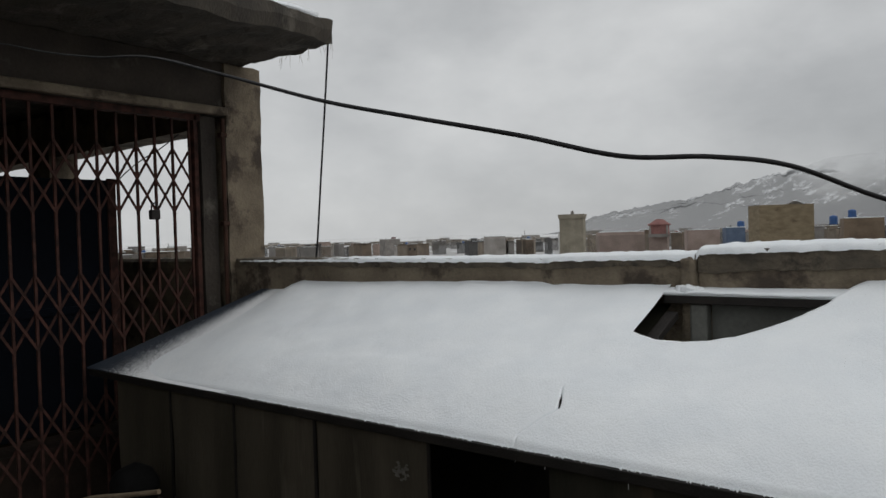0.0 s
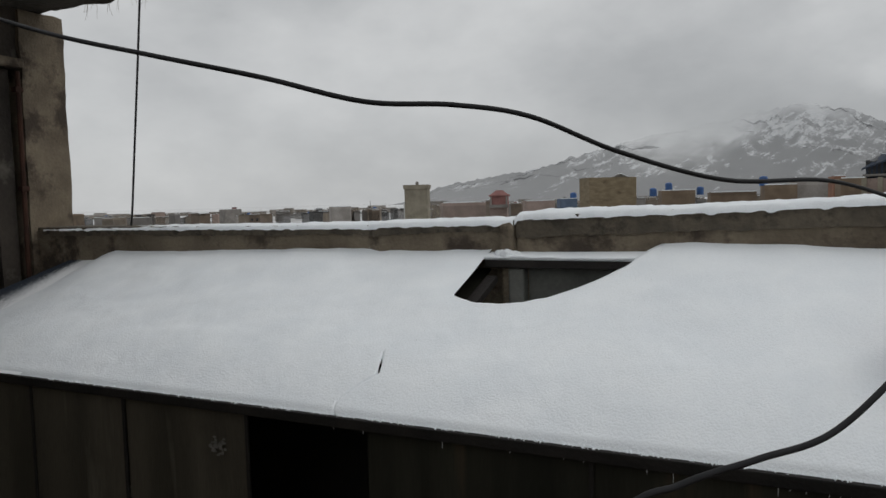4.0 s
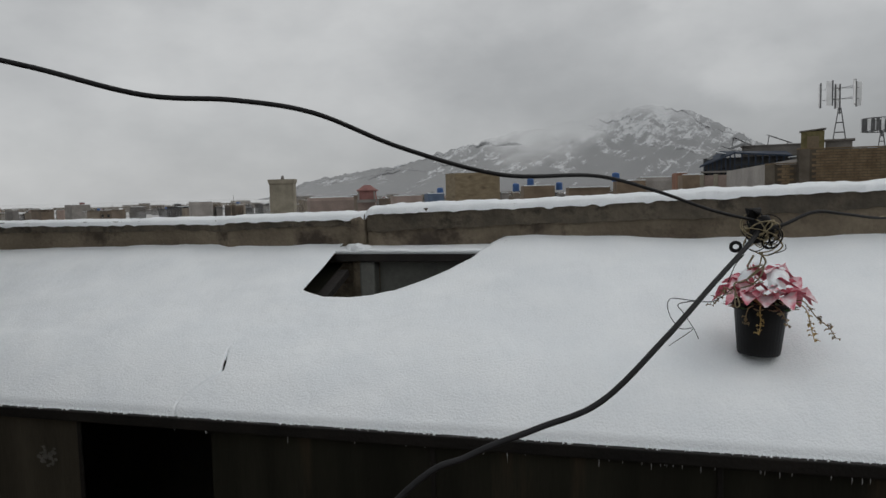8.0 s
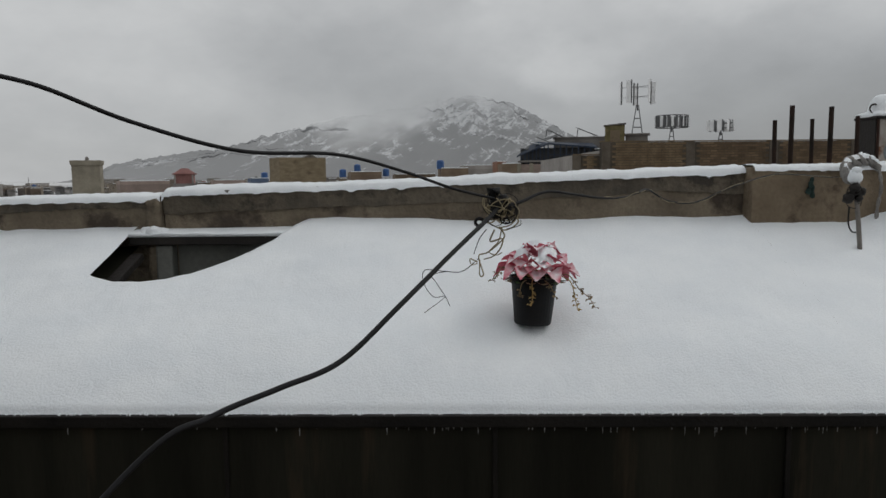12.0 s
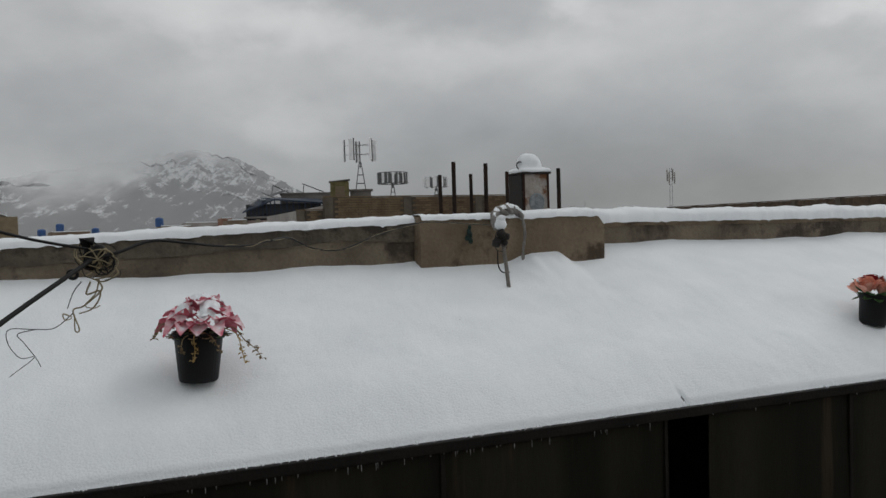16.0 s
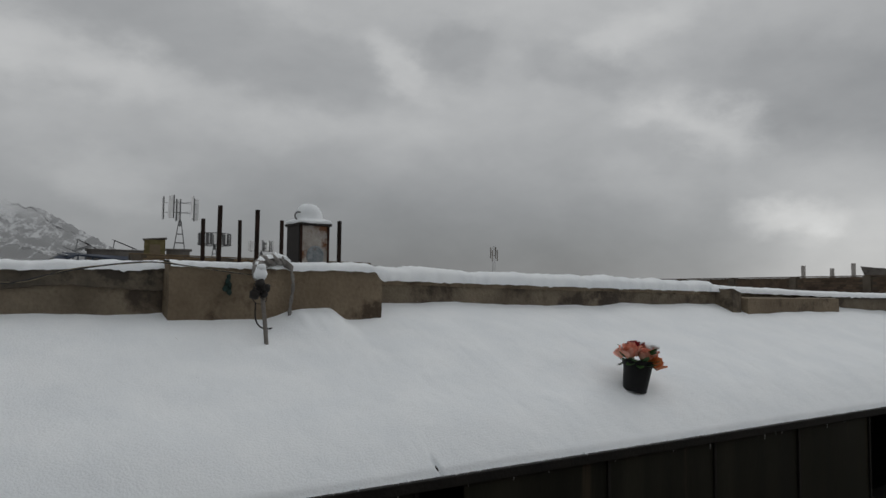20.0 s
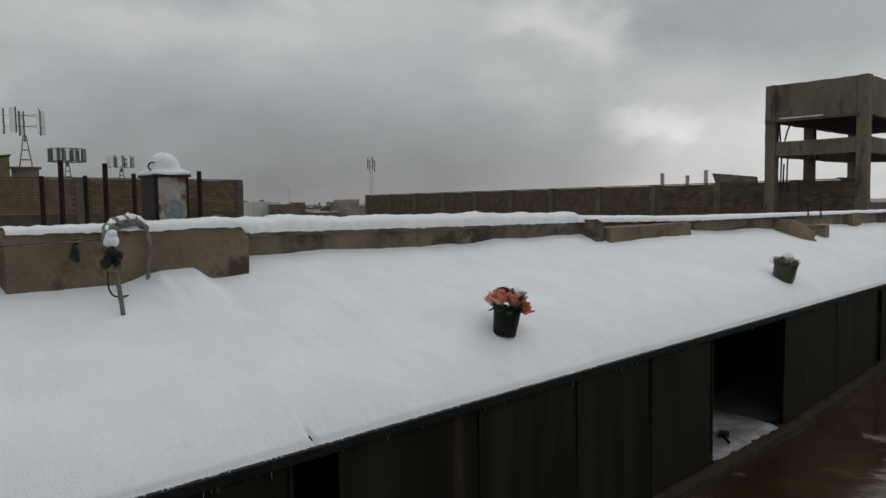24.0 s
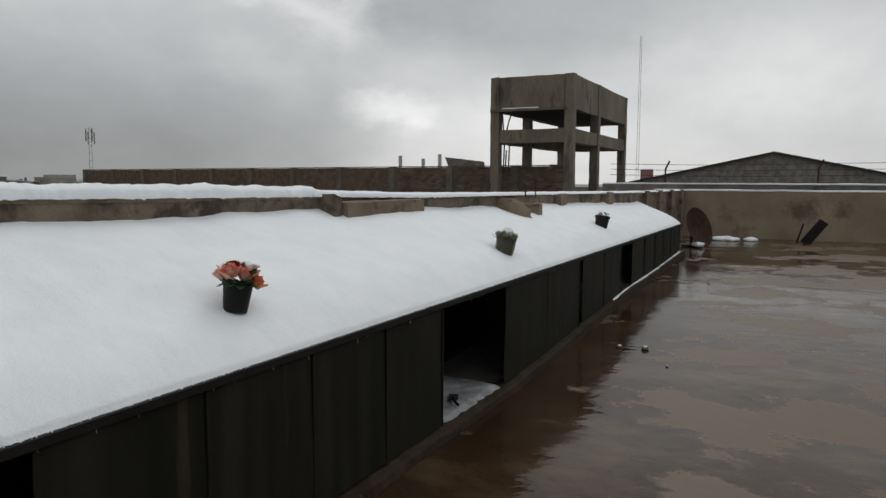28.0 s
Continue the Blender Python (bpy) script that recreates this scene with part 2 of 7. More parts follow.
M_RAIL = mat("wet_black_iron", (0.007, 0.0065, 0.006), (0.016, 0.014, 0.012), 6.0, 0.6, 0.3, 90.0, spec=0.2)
M_KERB = mat("wet_brown_mortar", (0.030, 0.0205, 0.0130), (0.062, 0.045, 0.030), 7.0, 0.7, 0.8, 60.0, stain=(0.095, 0.074, 0.052), stain_scale=5.0, stain_at=0.60, spec=0.15)
M_POST = mat("dark_rusted_pipe", (0.014, 0.010, 0.008), (0.034, 0.020, 0.015), 9.0, 0.8, 0.4, 120.0, spec=0.2)
M_BLACK = mat("soot_black_iron", (0.0025, 0.0025, 0.0025), (0.005, 0.005, 0.005), 9.0, 0.8, 0.3, 90.0, spec=0.08)
# roof slab concrete, its colour darkened for the shaded underside
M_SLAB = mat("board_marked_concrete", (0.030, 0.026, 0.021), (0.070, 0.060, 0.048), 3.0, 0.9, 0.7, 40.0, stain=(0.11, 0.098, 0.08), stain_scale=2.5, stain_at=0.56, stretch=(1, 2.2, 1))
M_RUST = mat("rusted_iron", (0.030, 0.014, 0.010), (0.062, 0.030, 0.020), 8.0, 0.8, 0.5, 120.0, spec=0.25)
M_GATE = mat("red_oxide_iron", (0.023, 0.0115, 0.0092), (0.070, 0.031, 0.024), 18.0, 0.75, 0.4, 140.0, spec=0.2)
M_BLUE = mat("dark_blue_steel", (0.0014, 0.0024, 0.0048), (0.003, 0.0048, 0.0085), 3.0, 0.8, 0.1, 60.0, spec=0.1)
M_CABLE = mat("black_cable_rubber", (0.012, 0.012, 0.013), (0.022, 0.022, 0.024), 14.0, 0.6, 0.05, 120.0, spec=0.22)
M_WIRE = mat("frayed_pale_wire", (0.20, 0.165, 0.095), (0.38, 0.32, 0.20), 30.0, 0.7, 0.2, 200.0)
M_POT = mat("black_plastic", (0.004, 0.004, 0.0045), (0.009, 0.009, 0.010), 12.0, 0.5, 0.1, 120.0, rough2=0.6, spec=0.25)
M_SOIL = mat("dark_soil", (0.02, 0.014, 0.01), (0.05, 0.035, 0.025), 40.0, 0.95, 0.8, 160.0)
M_WALL = mat("tan_wall_plaster", (0.20, 0.155, 0.105), (0.29, 0.235, 0.165), 1.2, 0.85, 0.5, 40.0, stain=(0.12, 0.09, 0.06), stain_scale=0.8, stain_at=0.55)
M_TOWER = mat("streaked_concrete", (0.108, 0.090, 0.066), (0.175, 0.149, 0.112), 0.9, 0.9, 0.4, 14.0, stain=(0.060, 0.048, 0.036), stain_scale=1.5, stain_at=0.56, stretch=(1, 1, 0.30))
M_JOINT = mat("dark_raked_joint", (0.058, 0.046, 0.034), (0.095, 0.078, 0.058), 3.0, 0.9, 0.4, 60.0)
M_MORTAR = mat("grey_mortar", (0.085, 0.070, 0.053), (0.135, 0.114, 0.089), 3.0, 0.9, 0.4, 60.0)
M_STEEL = mat("galvanised_steel", (0.32, 0.33, 0.34), (0.45, 0.46, 0.47), 5.0, 0.35, 0.1, 60.0, metal=0.7)


def wet_floor():
    """Brown screed under a thin sheet of standing water."""
    m = mat("wet_brown_screed", (0.016, 0.0085, 0.0045), (0.034, 0.020, 0.011), 2.2, 0.5, 0.25, 55.0, spec=0.25)
    n, l = m.node_tree.nodes, m.node_tree.links
    b = n["Principled BSDF"]
    geo = n.new("ShaderNodeNewGeometry")

    def grain(stretch, scale, detail, rough):
        mp, t = n.new("ShaderNodeMapping"), n.new("ShaderNodeTexNoise")
        mp.inputs["Scale"].default_value = stretch
        t.inputs["Scale"].default_value, t.inputs["Detail"].default_value, t.inputs["Roughness"].default_value = scale, detail, rough
        l.new(geo.outputs["Position"], mp.inputs[0]); l.new(mp.outputs[0], t.inputs["Vector"])
        return t.outputs["Fac"]

    def ranged(src, a, c, lo, hi):
        r = n.new("ShaderNodeMapRange"); r.interpolation_type = "SMOOTHSTEP"
        r.inputs["From Min"].default_value, r.inputs["From Max"].default_value = a, c
        r.inputs["To Min"].default_value, r.inputs["To Max"].default_value = lo, hi
        l.new(src, r.inputs["Value"])
        return r.outputs[0]

    def sums(p, q, factor):
        k = n.new("ShaderNodeMath"); k.operation = "MULTIPLY_ADD"; k.inputs[1].default_value = factor
        l.new(p, k.inputs[0]); l.new(q, k.inputs[2])
        return k.outputs[0]

    sxyz = n.new("ShaderNodeSeparateXYZ")
    l.new(geo.outputs["Position"], sxyz.inputs[0])
    depth = sums(ranged(sxyz.outputs["Y"], -1.5, -0.5, 0.0, 1.0), grain((0.75, 0.5, 1), 1.6, 7.0, 0.6), 0.09)    # deeper along the kerb
    island = ranged(depth, 0.462, 0.515, 1.0, 0.0)
    silt = grain((0.8, 0.55, 1), 1.5, 8.0, 0.62)
    tan = n.new("ShaderNodeValToRGB")
    e = tan.color_ramp.elements
    e[0].position, e[0].color = 0.34, (0.018, 0.0098, 0.0046, 1)
    e[1].position, e[1].color = 0.72, (0.125, 0.084, 0.048, 1)
    k = e.new(0.52); k.color = (0.048, 0.0285, 0.0148, 1)
    l.new(silt, tan.inputs[0])
    mud = n.new("ShaderNodeMix"); mud.data_type = "RGBA"
    l.new(island, mud.inputs["Factor"]); l.new(tan.outputs[0], mud.inputs["A"]); mud.inputs["B"].default_value = (0.108, 0.072, 0.042, 1)
    l.new(mud.outputs["Result"], b.inputs["Base Color"])
    wet = n.new("ShaderNodeMix")
    l.new(island, wet.inputs["Factor"]); wet.inputs["B"].default_value = 0.34
    l.new(ranged(grain((1.3, 0.5, 1), 1.1, 6.0, 0.6), 0.40, 0.58, 0.13, 0.03), wet.inputs["A"])
    l.new(wet.outputs["Result"], b.inputs["Roughness"])
    b.inputs["IOR"].default_value, b.inputs["Specular IOR Level"].default_value = 1.33, 0.36
    ripple = sums(grain((1.0, 0.8, 1), 9.0, 3.0, 0.5), grain((0.9, 0.6, 1), 2.2, 5.0, 0.55), 0.25)
    bump = n["Bump"]
    bump.inputs["Strength"].default_value = 0.03
    bp = n.new("ShaderNodeBump")
    bp.inputs["Strength"].default_value, bp.inputs["Distance"].default_value = 0.35, 0.03
    l.new(ripple, bp.inputs["Height"]); l.new(bump.outputs[0], bp.inputs["Normal"])
    l.new(bp.outputs[0], b.inputs["Normal"])
    return m


M_FLOOR = wet_floor()


# ---- building blocks ----
def part(name, bm, material, parent=None, label="", smooth=False):
    """Links a bmesh as one mesh object, under a thing or a part."""
    data = bpy.data.meshes.new(name)
    bm.to_mesh(data)
    bm.free()
    if smooth:
        for p in data.polygons:
            p.use_smooth = True
    data.materials.append(material)
    ob = new(name, data)
    if parent is not None:
        ob.parent = parent
    if label:
        ob["label"] = label
    return ob


def thing(name, label, category, at=(0, 0, 0), rz=0.0, group="", kind="", rx=0.0, ry=0.0):
    ob = new(name)
    ob.empty_display_size = 0.1
    ob.matrix_world = pose(*at, rx, ry, rz)
    return tagged(ob, label, category, group, kind)


def box(bm, x0, x1, y0, y1, z0, z1, bevel=0.0, m=None):
    vs = [bm.verts.new((x, y, z)) for z in (z0, z1) for y in (y0, y1) for x in (x0, x1)]
    fs = [bm.faces.new([vs[i] for i in f]) for f in ((0, 2, 3, 1), (4, 5, 7, 6), (0, 1, 5, 4), (2, 6, 7, 3), (0, 4, 6, 2), (1, 3, 7, 5))]
    if bevel:
        edges = list({e for f in fs for e in f.edges})
        out = bmesh.ops.bevel(bm, geom=edges, offset=bevel, segments=2, affect="EDGES", profile=0.5)
        vs = list({v for f in out["faces"] for v in f.verts} | {v for v in vs if v.is_valid})
    if m is not None:
        for v in vs:
            v.co = m @ v.co
    return bm


def boxed(*bounds, bevel=0.0, m=None):
    return box(bmesh.new(), *bounds, bevel=bevel, m=m)


def rough_box(x0, x1, y0, y1, z0, z1, step=0.06, amp=0.006, seed=0.0, top=None):
    """A cast block with uneven faces and worn edges. top(x): its height along x."""
    bm = bmesh.new()
    nx, ny, nz = (max(2, int(abs(b - a) / step)) for a, b in ((x0, x1), (y0, y1), (z0, z1)))
    nx, ny, nz = min(nx, 260), min(ny, 140), min(nz, 40)
    made = {}

    def vert(i, j, k):
        if (i, j, k) not in made:
            x, y, z = x0 + (x1 - x0) * i / nx, y0 + (y1 - y0) * j / ny, z0 + (z1 - z0) * k / nz
            if top:
                z = z0 + (top(x) - z0) * k / nz
            p = Vector((x * 5 + seed, y * 5, z * 5))
            d = noise.noise_vector(p) * amp + noise.noise_vector(p * 4) * amp * 0.5
            rim = sum((i in (0, nx), j in (0, ny), k in (0, nz)))
            pull = Vector(((x0 + x1) / 2 - x, (y0 + y1) / 2 - y, -1.0)) if rim > 1 else Vector()
            made[i, j, k] = bm.verts.new(Vector((x, y, z)) + d + pull.normalized() * (amp * 1.2 if rim > 1 else 0))
        return made[i, j, k]

    for i in range(nx):
        for j in range(ny):
            for k, flip in ((0, True), (nz, False)):
                q = [vert(i, j, k), vert(i + 1, j, k), vert(i + 1, j + 1, k), vert(i, j + 1, k)]
                bm.faces.new(q[::-1] if flip else q)
    for i in range(nx):
        for k in range(nz):
            for j, flip in ((0, False), (ny, True)):
                q = [vert(i, j, k), vert(i + 1, j, k), vert(i + 1, j, k + 1), vert(i, j, k + 1)]
                bm.faces.new(q[::-1] if flip else q)
    for j in range(ny):
        for k in range(nz):
            for i, flip in ((0, True), (nx, False)):
                q = [vert(i, j, k), vert(i, j + 1, k), vert(i, j + 1, k + 1), vert(i, j, k + 1)]
                bm.faces.new(q[::-1] if flip else q)
    return bm


def spline(points, steps=8):
    """A smooth line through the points (Catmull-Rom)."""
    p = [Vector(q) for q in points]
    p = [2 * p[0] - p[1], *p, 2 * p[-1] - p[-2]]
    out = []
    for a, b, c, d in zip(p, p[1:], p[2:], p[3:]):
        for s in range(steps):
            t = s / steps
            out.append(0.5 * (2 * b + (c - a) * t + (2 * a - 5 * b + 4 * c - d) * t * t + (3 * b - a - 3 * c + d) * t**3))
    return out + [p[-2]]


def tube(bm, line, radius, sides=8, end=None):
    """A round tube along a line; radius runs to end."""
    line = [Vector(q) for q in line]
    end = radius if end is None else end
    rings = []
    side = Vector((0, 0, 1))
    for i, q in enumerate(line):
        way = (line[min(i + 1, len(line) - 1)] - line[max(i - 1, 0)]).normalized()
        side = side - way * side.dot(way)
        if side.length < 1e-4:
            side = way.orthogonal()
        side.normalize()
        up = way.cross(side)
        r = radius + (end - radius) * i / max(1, len(line) - 1)
        rings.append([bm.verts.new(q + (side * math.cos(a) + up * math.sin(a)) * r) for a in (2 * math.pi * k / sides for k in range(sides))])
    for a, b in zip(rings, rings[1:]):
        for k in range(sides):
            bm.faces.new((a[k], a[(k + 1) % sides], b[(k + 1) % sides], b[k]))
    bm.faces.new(rings[0][::-1])
    bm.faces.new(rings[-1])
    return bm


def lathe(bm, profile, sides=28, m=None):
    """Turns (radius, height) pairs about z."""
    rings = []
    for r, z in profile:
        ring = [bm.verts.new((r * math.cos(a), r * math.sin(a), z)) for a in (2 * math.pi * k / sides for k in range(sides))]
        rings.append(ring)
    for a, b in zip(rings, rings[1:]):
        for k in range(sides):
            bm.faces.new((a[k], a[(k + 1) % sides], b[(k + 1) % sides], b[k]))
    bm.faces.new(rings[0][::-1])
    bm.faces.new(rings[-1])
    if m is not None:
        bmesh.ops.transform(bm, matrix=m, verts=[v for ring in rings for v in ring])
    return bm


def clump(bm, at, size, seed=0.0, flat=1.0, sub=2):
    """A small uneven lump, such as settled snow."""
    out = bmesh.ops.create_icosphere(bm, subdivisions=sub, radius=1.0)
    for v in out["verts"]:
        d = 1 + 0.35 * noise.noise(v.co * 1.7 + Vector((seed, seed * 2, 0)))
        v.co = Vector(at) + Vector((v.co.x * size * d, v.co.y * size * d, v.co.z * size * d * flat))
    return bm


# ---- the roof terrace ----
ROOF_A, ROOF_B = 0.82, 0.375            # sheet roof of the low shed: height at its front edge, rise per metre
SHED_L, SHED_R = -3.36, 14.26
FAR = 18.9                             # far end wall


def between(x, rows):
    return float(np.interp(x, [r[0] for r in rows], [r[1] for r in rows]))


def wall_y(x):
    """Inner face of the long parapet."""
    if x < 1.87:
        return between(x, ((-9, 0.95), (-3.3, 0.95), (-1.25, 1.012), (-1.235, 0.992), (-0.6, 1.02), (0, 1.05), (1.87, 1.07)))
    return between(x, ((1.871, 1.17), (5.5, 1.17), (7.5, 1.04), (10.4, 0.97), (12.9, 0.80), (14.3, 0.74), (18.9, 0.62)))


def wall_top(x):
    """Concrete top of the long parapet, without its snow."""
    return between(x, ((-9, 1.405), (-3.3, 1.40), (-1.21, 1.393), (-1.20, 1.40), (-0.545, 1.405), (-0.54, 1.425), (0.3, 1.444), (1.0, 1.468), (1.86, 1.493), (2.8, 1.485), (2.81, 1.468), (5.4, 1.438), (6.8, 1.41), (9, 1.40), (14, 1.37), (18.9, 1.37)))


def crack_x(y):
    """Line of the crack in the crust near the shaft."""
    return between(y, ((-0.02, -0.809), (0.0015, -0.809), (0.016, -0.8136), (0.030, -0.811), (0.047, -0.794), (0.069, -0.776), (0.093, -0.757), (0.113, -0.732), (0.133, -0.718), (0.169, -0.727), (0.205, -0.742), (0.26, -0.745), (0.5, -0.745)))


def snow_z(x, y):
    """Snow on the shed's roof."""
    t = min(max(y / 0.26, 0.0), 1.0)
    lip = 0.017 * math.sqrt(min(max(y / 0.010, 0.0), 1.0)) + 0.068 * t * (2 - t)
    d = min(max((x + 3.56 - 0.33 * y) / (0.34 + 0.86 * max(0.0, 1 - y / 0.98)), 0.0), 1.0)          # the snow thins out towards the shed's free end
    thin = d * d * (3 - 2 * d)
    p = Vector((x * 1.3, y * 1.3, 0.0))
    wave = 0.012 * noise.noise(p) + 0.006 * noise.noise(p * 3.1) + 0.0016 * noise.noise(p * 8) + 0.0008 * noise.noise(p * 19) + 0.0004 * noise.noise(p * 43)
    crack = notch = 0.0
    if -0.85 < x < -0.68 and y < 0.26:
        crack = math.exp(-((x - crack_x(y)) / 0.0045) ** 2) * between(y, ((-0.1, 0.001), (0.02, 0.004), (0.06, 0.008), (0.12, 0.008), (0.135, 0.02), (0.19, 0.02), (0.215, 0.0)))
    if 2.40 < x < 2.55 and y < 0.1:
        notch = 0.016 * math.exp(-((x - 2.475 + 0.35 * (y - 0.05)) / 0.008) ** 2) * between(y, ((-0.05, 0.3), (0.02, 1.0), (0.03, 1.0), (0.05, 0.0)))
    hollow = sum(0.020 * math.exp(-(((x - px) ** 2 + (y - py) ** 2) / 0.0125)) for px, py in ((0.925, 0.27), (3.63, 0.21), (6.67, 0.22)) if abs(x - px) < 0.4)
    lumps = max(0.0, 1 - y / 0.16)
    wave += (0.0055 * noise.noise(Vector((x * 13, y * 15, 1))) + 0.0035 * noise.noise(Vector((x * 31, y * 33, 1))) + 0.0022 * noise.noise(Vector((x * 74, y * 78, 1)))) * lumps * min(1.0, max(y, 0.0) / 0.03 + 0.25)
    up = min(max((y - 0.66) / 0.3, 0.0), 1.0)
    bank = (0.052 + 0.012 * noise.noise(p * 14)) * math.exp(-((x - 2.50) / (0.20 if x < 2.50 else 0.10)) ** 4) * up * up * (3 - 2 * up) if 1.9 < x < 3.0 else 0.0
    return ROOF_A + ROOF_B * y - crack - notch - hollow + bank + (lip * (1 + wave * 8) + wave * t) * thin


def floor_z(x):
    """The screed falls towards the stair room."""
    return between(x, ((-9, 0.0), (6.2, 0.0), (8, 0.06), (10, 0.15), (12, 0.19), (14, 0.25), (FAR, 0.285), (30, 0.29)))


def kerb_z(x):
    return between(x, ((-9, 0.06), (6.2, 0.06), (8, 0.14), (10, 0.25), (12, 0.28), (14.2, 0.35), (30, 0.36)))


fb = bmesh.new()
fx = [-9 + (FAR + 9.2) * i / 140 for i in range(141)]
fg = [[fb.verts.new((x, y, floor_z(x) + (0.004 * noise.noise(Vector((x, y, 0))) if z else -0.3))) for y in [-14 + 15.35 * k / 60 for k in range(61)] for z in (1,)] for x in fx]
for a, c in zip(fg, fg[1:]):
    for k in range(60):
        fb.faces.new((a[k], c[k], c[k + 1], a[k + 1]))
floor = part("floor", fb, M_FLOOR, smooth=True)
tagged(floor, "wet brown screed roof terrace with standing water", "floor", kind="structure")


def parapet(name, x0, x1, label, step=0.06):
    bm = bmesh.new()
    n = int((x1 - x0) / step)
    rows = []
    for i in range(n + 1):
        x = x0 + (x1 - x0) * i / n
        y, h = wall_y(min(max(x, x0 + 1e-4), x1 - 1e-4)), wall_top(min(max(x, x0 + 1e-4), x1 - 1e-4))
        ring = []
        for k, (yy, zz) in enumerate([(y, 0.0), (y, 0.6), *[(y, 0.9 + (h - 0.92) * s / 12) for s in range(13)], (y + 0.02, h), (y + 0.09, h + 0.004), (y + 0.18, h), (y + 0.2, h - 0.02), (y + 0.2, -0.3)]):
            p = Vector((x * 4, yy * 4, zz * 4))
            d = noise.noise_vector(p) * 0.0025 + noise.noise_vector(p * 5) * 0.003
            ring.append(bm.verts.new(Vector((x, yy, zz)) + d))
        rows.append(ring)
    for a, b in zip(rows, rows[1:]):
        for k in range(len(a) - 1):
            bm.faces.new((a[k], b[k], b[k + 1], a[k + 1]))
    bm.faces.new(rows[0])
    bm.faces.new(rows[-1][::-1])
    return tagged(part(name, bm, M_CONC, smooth=False), label, "parapet", kind="structure")


parapet("wall_north", -9.0, -0.545, "low weathered plaster parapet behind the shed")
parapet("wall_north_middle", -0.54, 1.868, "weathered plaster parapet with a cracked coping")
parapet("wall_north_right", 2.6, FAR, "long weathered plaster parapet under thick snow", 0.1)


def wall_block(x0, x1, y, label, z1=None, depth=0.25, z0=0.9, top=None, amp=0.006, material=None):
    bm = rough_box(x0, x1, y, y + depth, z0, z1 or wall_top((x0 + x1) / 2) + 0.005, 0.03, amp, x0, top)
    return tagged(part("parapet_pier", bm, material or M_CONC_PALE), label, "parapet pier", kind="structure")


wall_block(1.872, 2.81, 0.985, "brown-stained plastered pier of the parapet, with a rounded shoulder", 1.508, top=lambda x: 1.508 - 0.07 * (1 - math.sqrt(max(0.0, 1 - (max(0.0, x - 2.72) / 0.092) ** 2))), amp=0.006)
wall_block(5.485, 5.575, 1.03, "short broken pier stub on the parapet", 1.45, top=lambda x: 1.45 - 0.3 * (x - 5.485), material=M_CONC)
wall_block(5.60, 6.75, 1.0, "pale plastered block of the parapet", 1.385, 0.3)
stub = bmesh.new()
for k in range(7):
    a = math.pi * 0.5 * k / 6
    clump(stub, (8.47, 0.98 - 0.26 * math.cos(a) * 0.9, 1.10 + 0.16 * math.sin(a)), 0.115, k * 0.7, 1.0, 2)
box(stub, 8.38, 8.56, 0.86, 1.2, 0.95, 1.36, bevel=0.02)
tagged(part("parapet_pier", stub, M_CONC_PALE, smooth=True), "rounded concrete stub jutting from the parapet", "parapet pier", kind="structure")
wall_block(8.86, 8.98, 0.70, "pale upright plaster strip beside the stub", 1.30, 0.3)
for px in (10.3, 12.3, 14.7, 15.9, 17.1, 18.3):
    wall_block(px, px + 0.3, wall_y(px) - 0.07, "plain plastered pier of the parapet", 1.385, 0.25, 0.0)


def coping(x0, x1, drop, label, material=None):
    """A ragged mortar capping that stands a little proud of the parapet."""
    bm, rows, n = bmesh.new(), [], int((x1 - x0) / 0.02)
    for i in range(n + 1):
        x = x0 + (x1 - x0) * i / n
        xx = min(max(x, x0 + 1e-3), x1 - 1e-3)
        y, h = wall_y(xx), wall_top(xx)
        a = 0.010 * noise.noise(Vector((x * 7, 1, 0))) + 0.006 * noise.noise(Vector((x * 25, 1, 0)))
        d = drop * (1 + 0.22 * noise.noise(Vector((x * 3, 6, 0)))) + 0.007 * noise.noise(Vector((x * 16, 6, 0))) + 0.006 * noise.noise(Vector((x * 41, 6, 0)))
        out_ = 0.012 + 0.8 * a
        rows.append([bm.verts.new(q) for q in ((x, y + 0.01, h - d - 0.004), (x, y - out_ * 0.8, h - d), (x, y - out_, h - d * 0.5 + a), (x, y - out_ * 0.7, h + 0.001 + a * 0.25), (x, y + 0.05, h + 0.005), (x, y + 0.21, h + 0.004))])
    for p, q in zip(rows, rows[1:]):
        for k in range(5):
            bm.faces.new((p[k], q[k], q[k + 1], p[k + 1]))
    return tagged(part("coping", bm, material or M_COPING), label, "coping", kind="structure")


coping(-3.55, -0.55, 0.045, "ragged dark mortar coping")
coping(-0.54, 1.868, 0.085, "ragged dark mortar coping with broken edge")
coping(2.82, 5.42, 0.035, "pale worn mortar coping", M_CONC_PALE)
coping(6.76, 8.4, 0.03, "dark wet mortar coping")
pil = rough_box(-0.607, -0.548, wall_y(-0.57) - 0.032, wall_y(-0.57) + 0.06, 0.9, 1.40, 0.014, 0.010, 3.3)
tagged(part("parapet_pier", pil, M_CONC, smooth=True), "small rounded plaster pilaster on the parapet", "parapet pier", kind="structure")


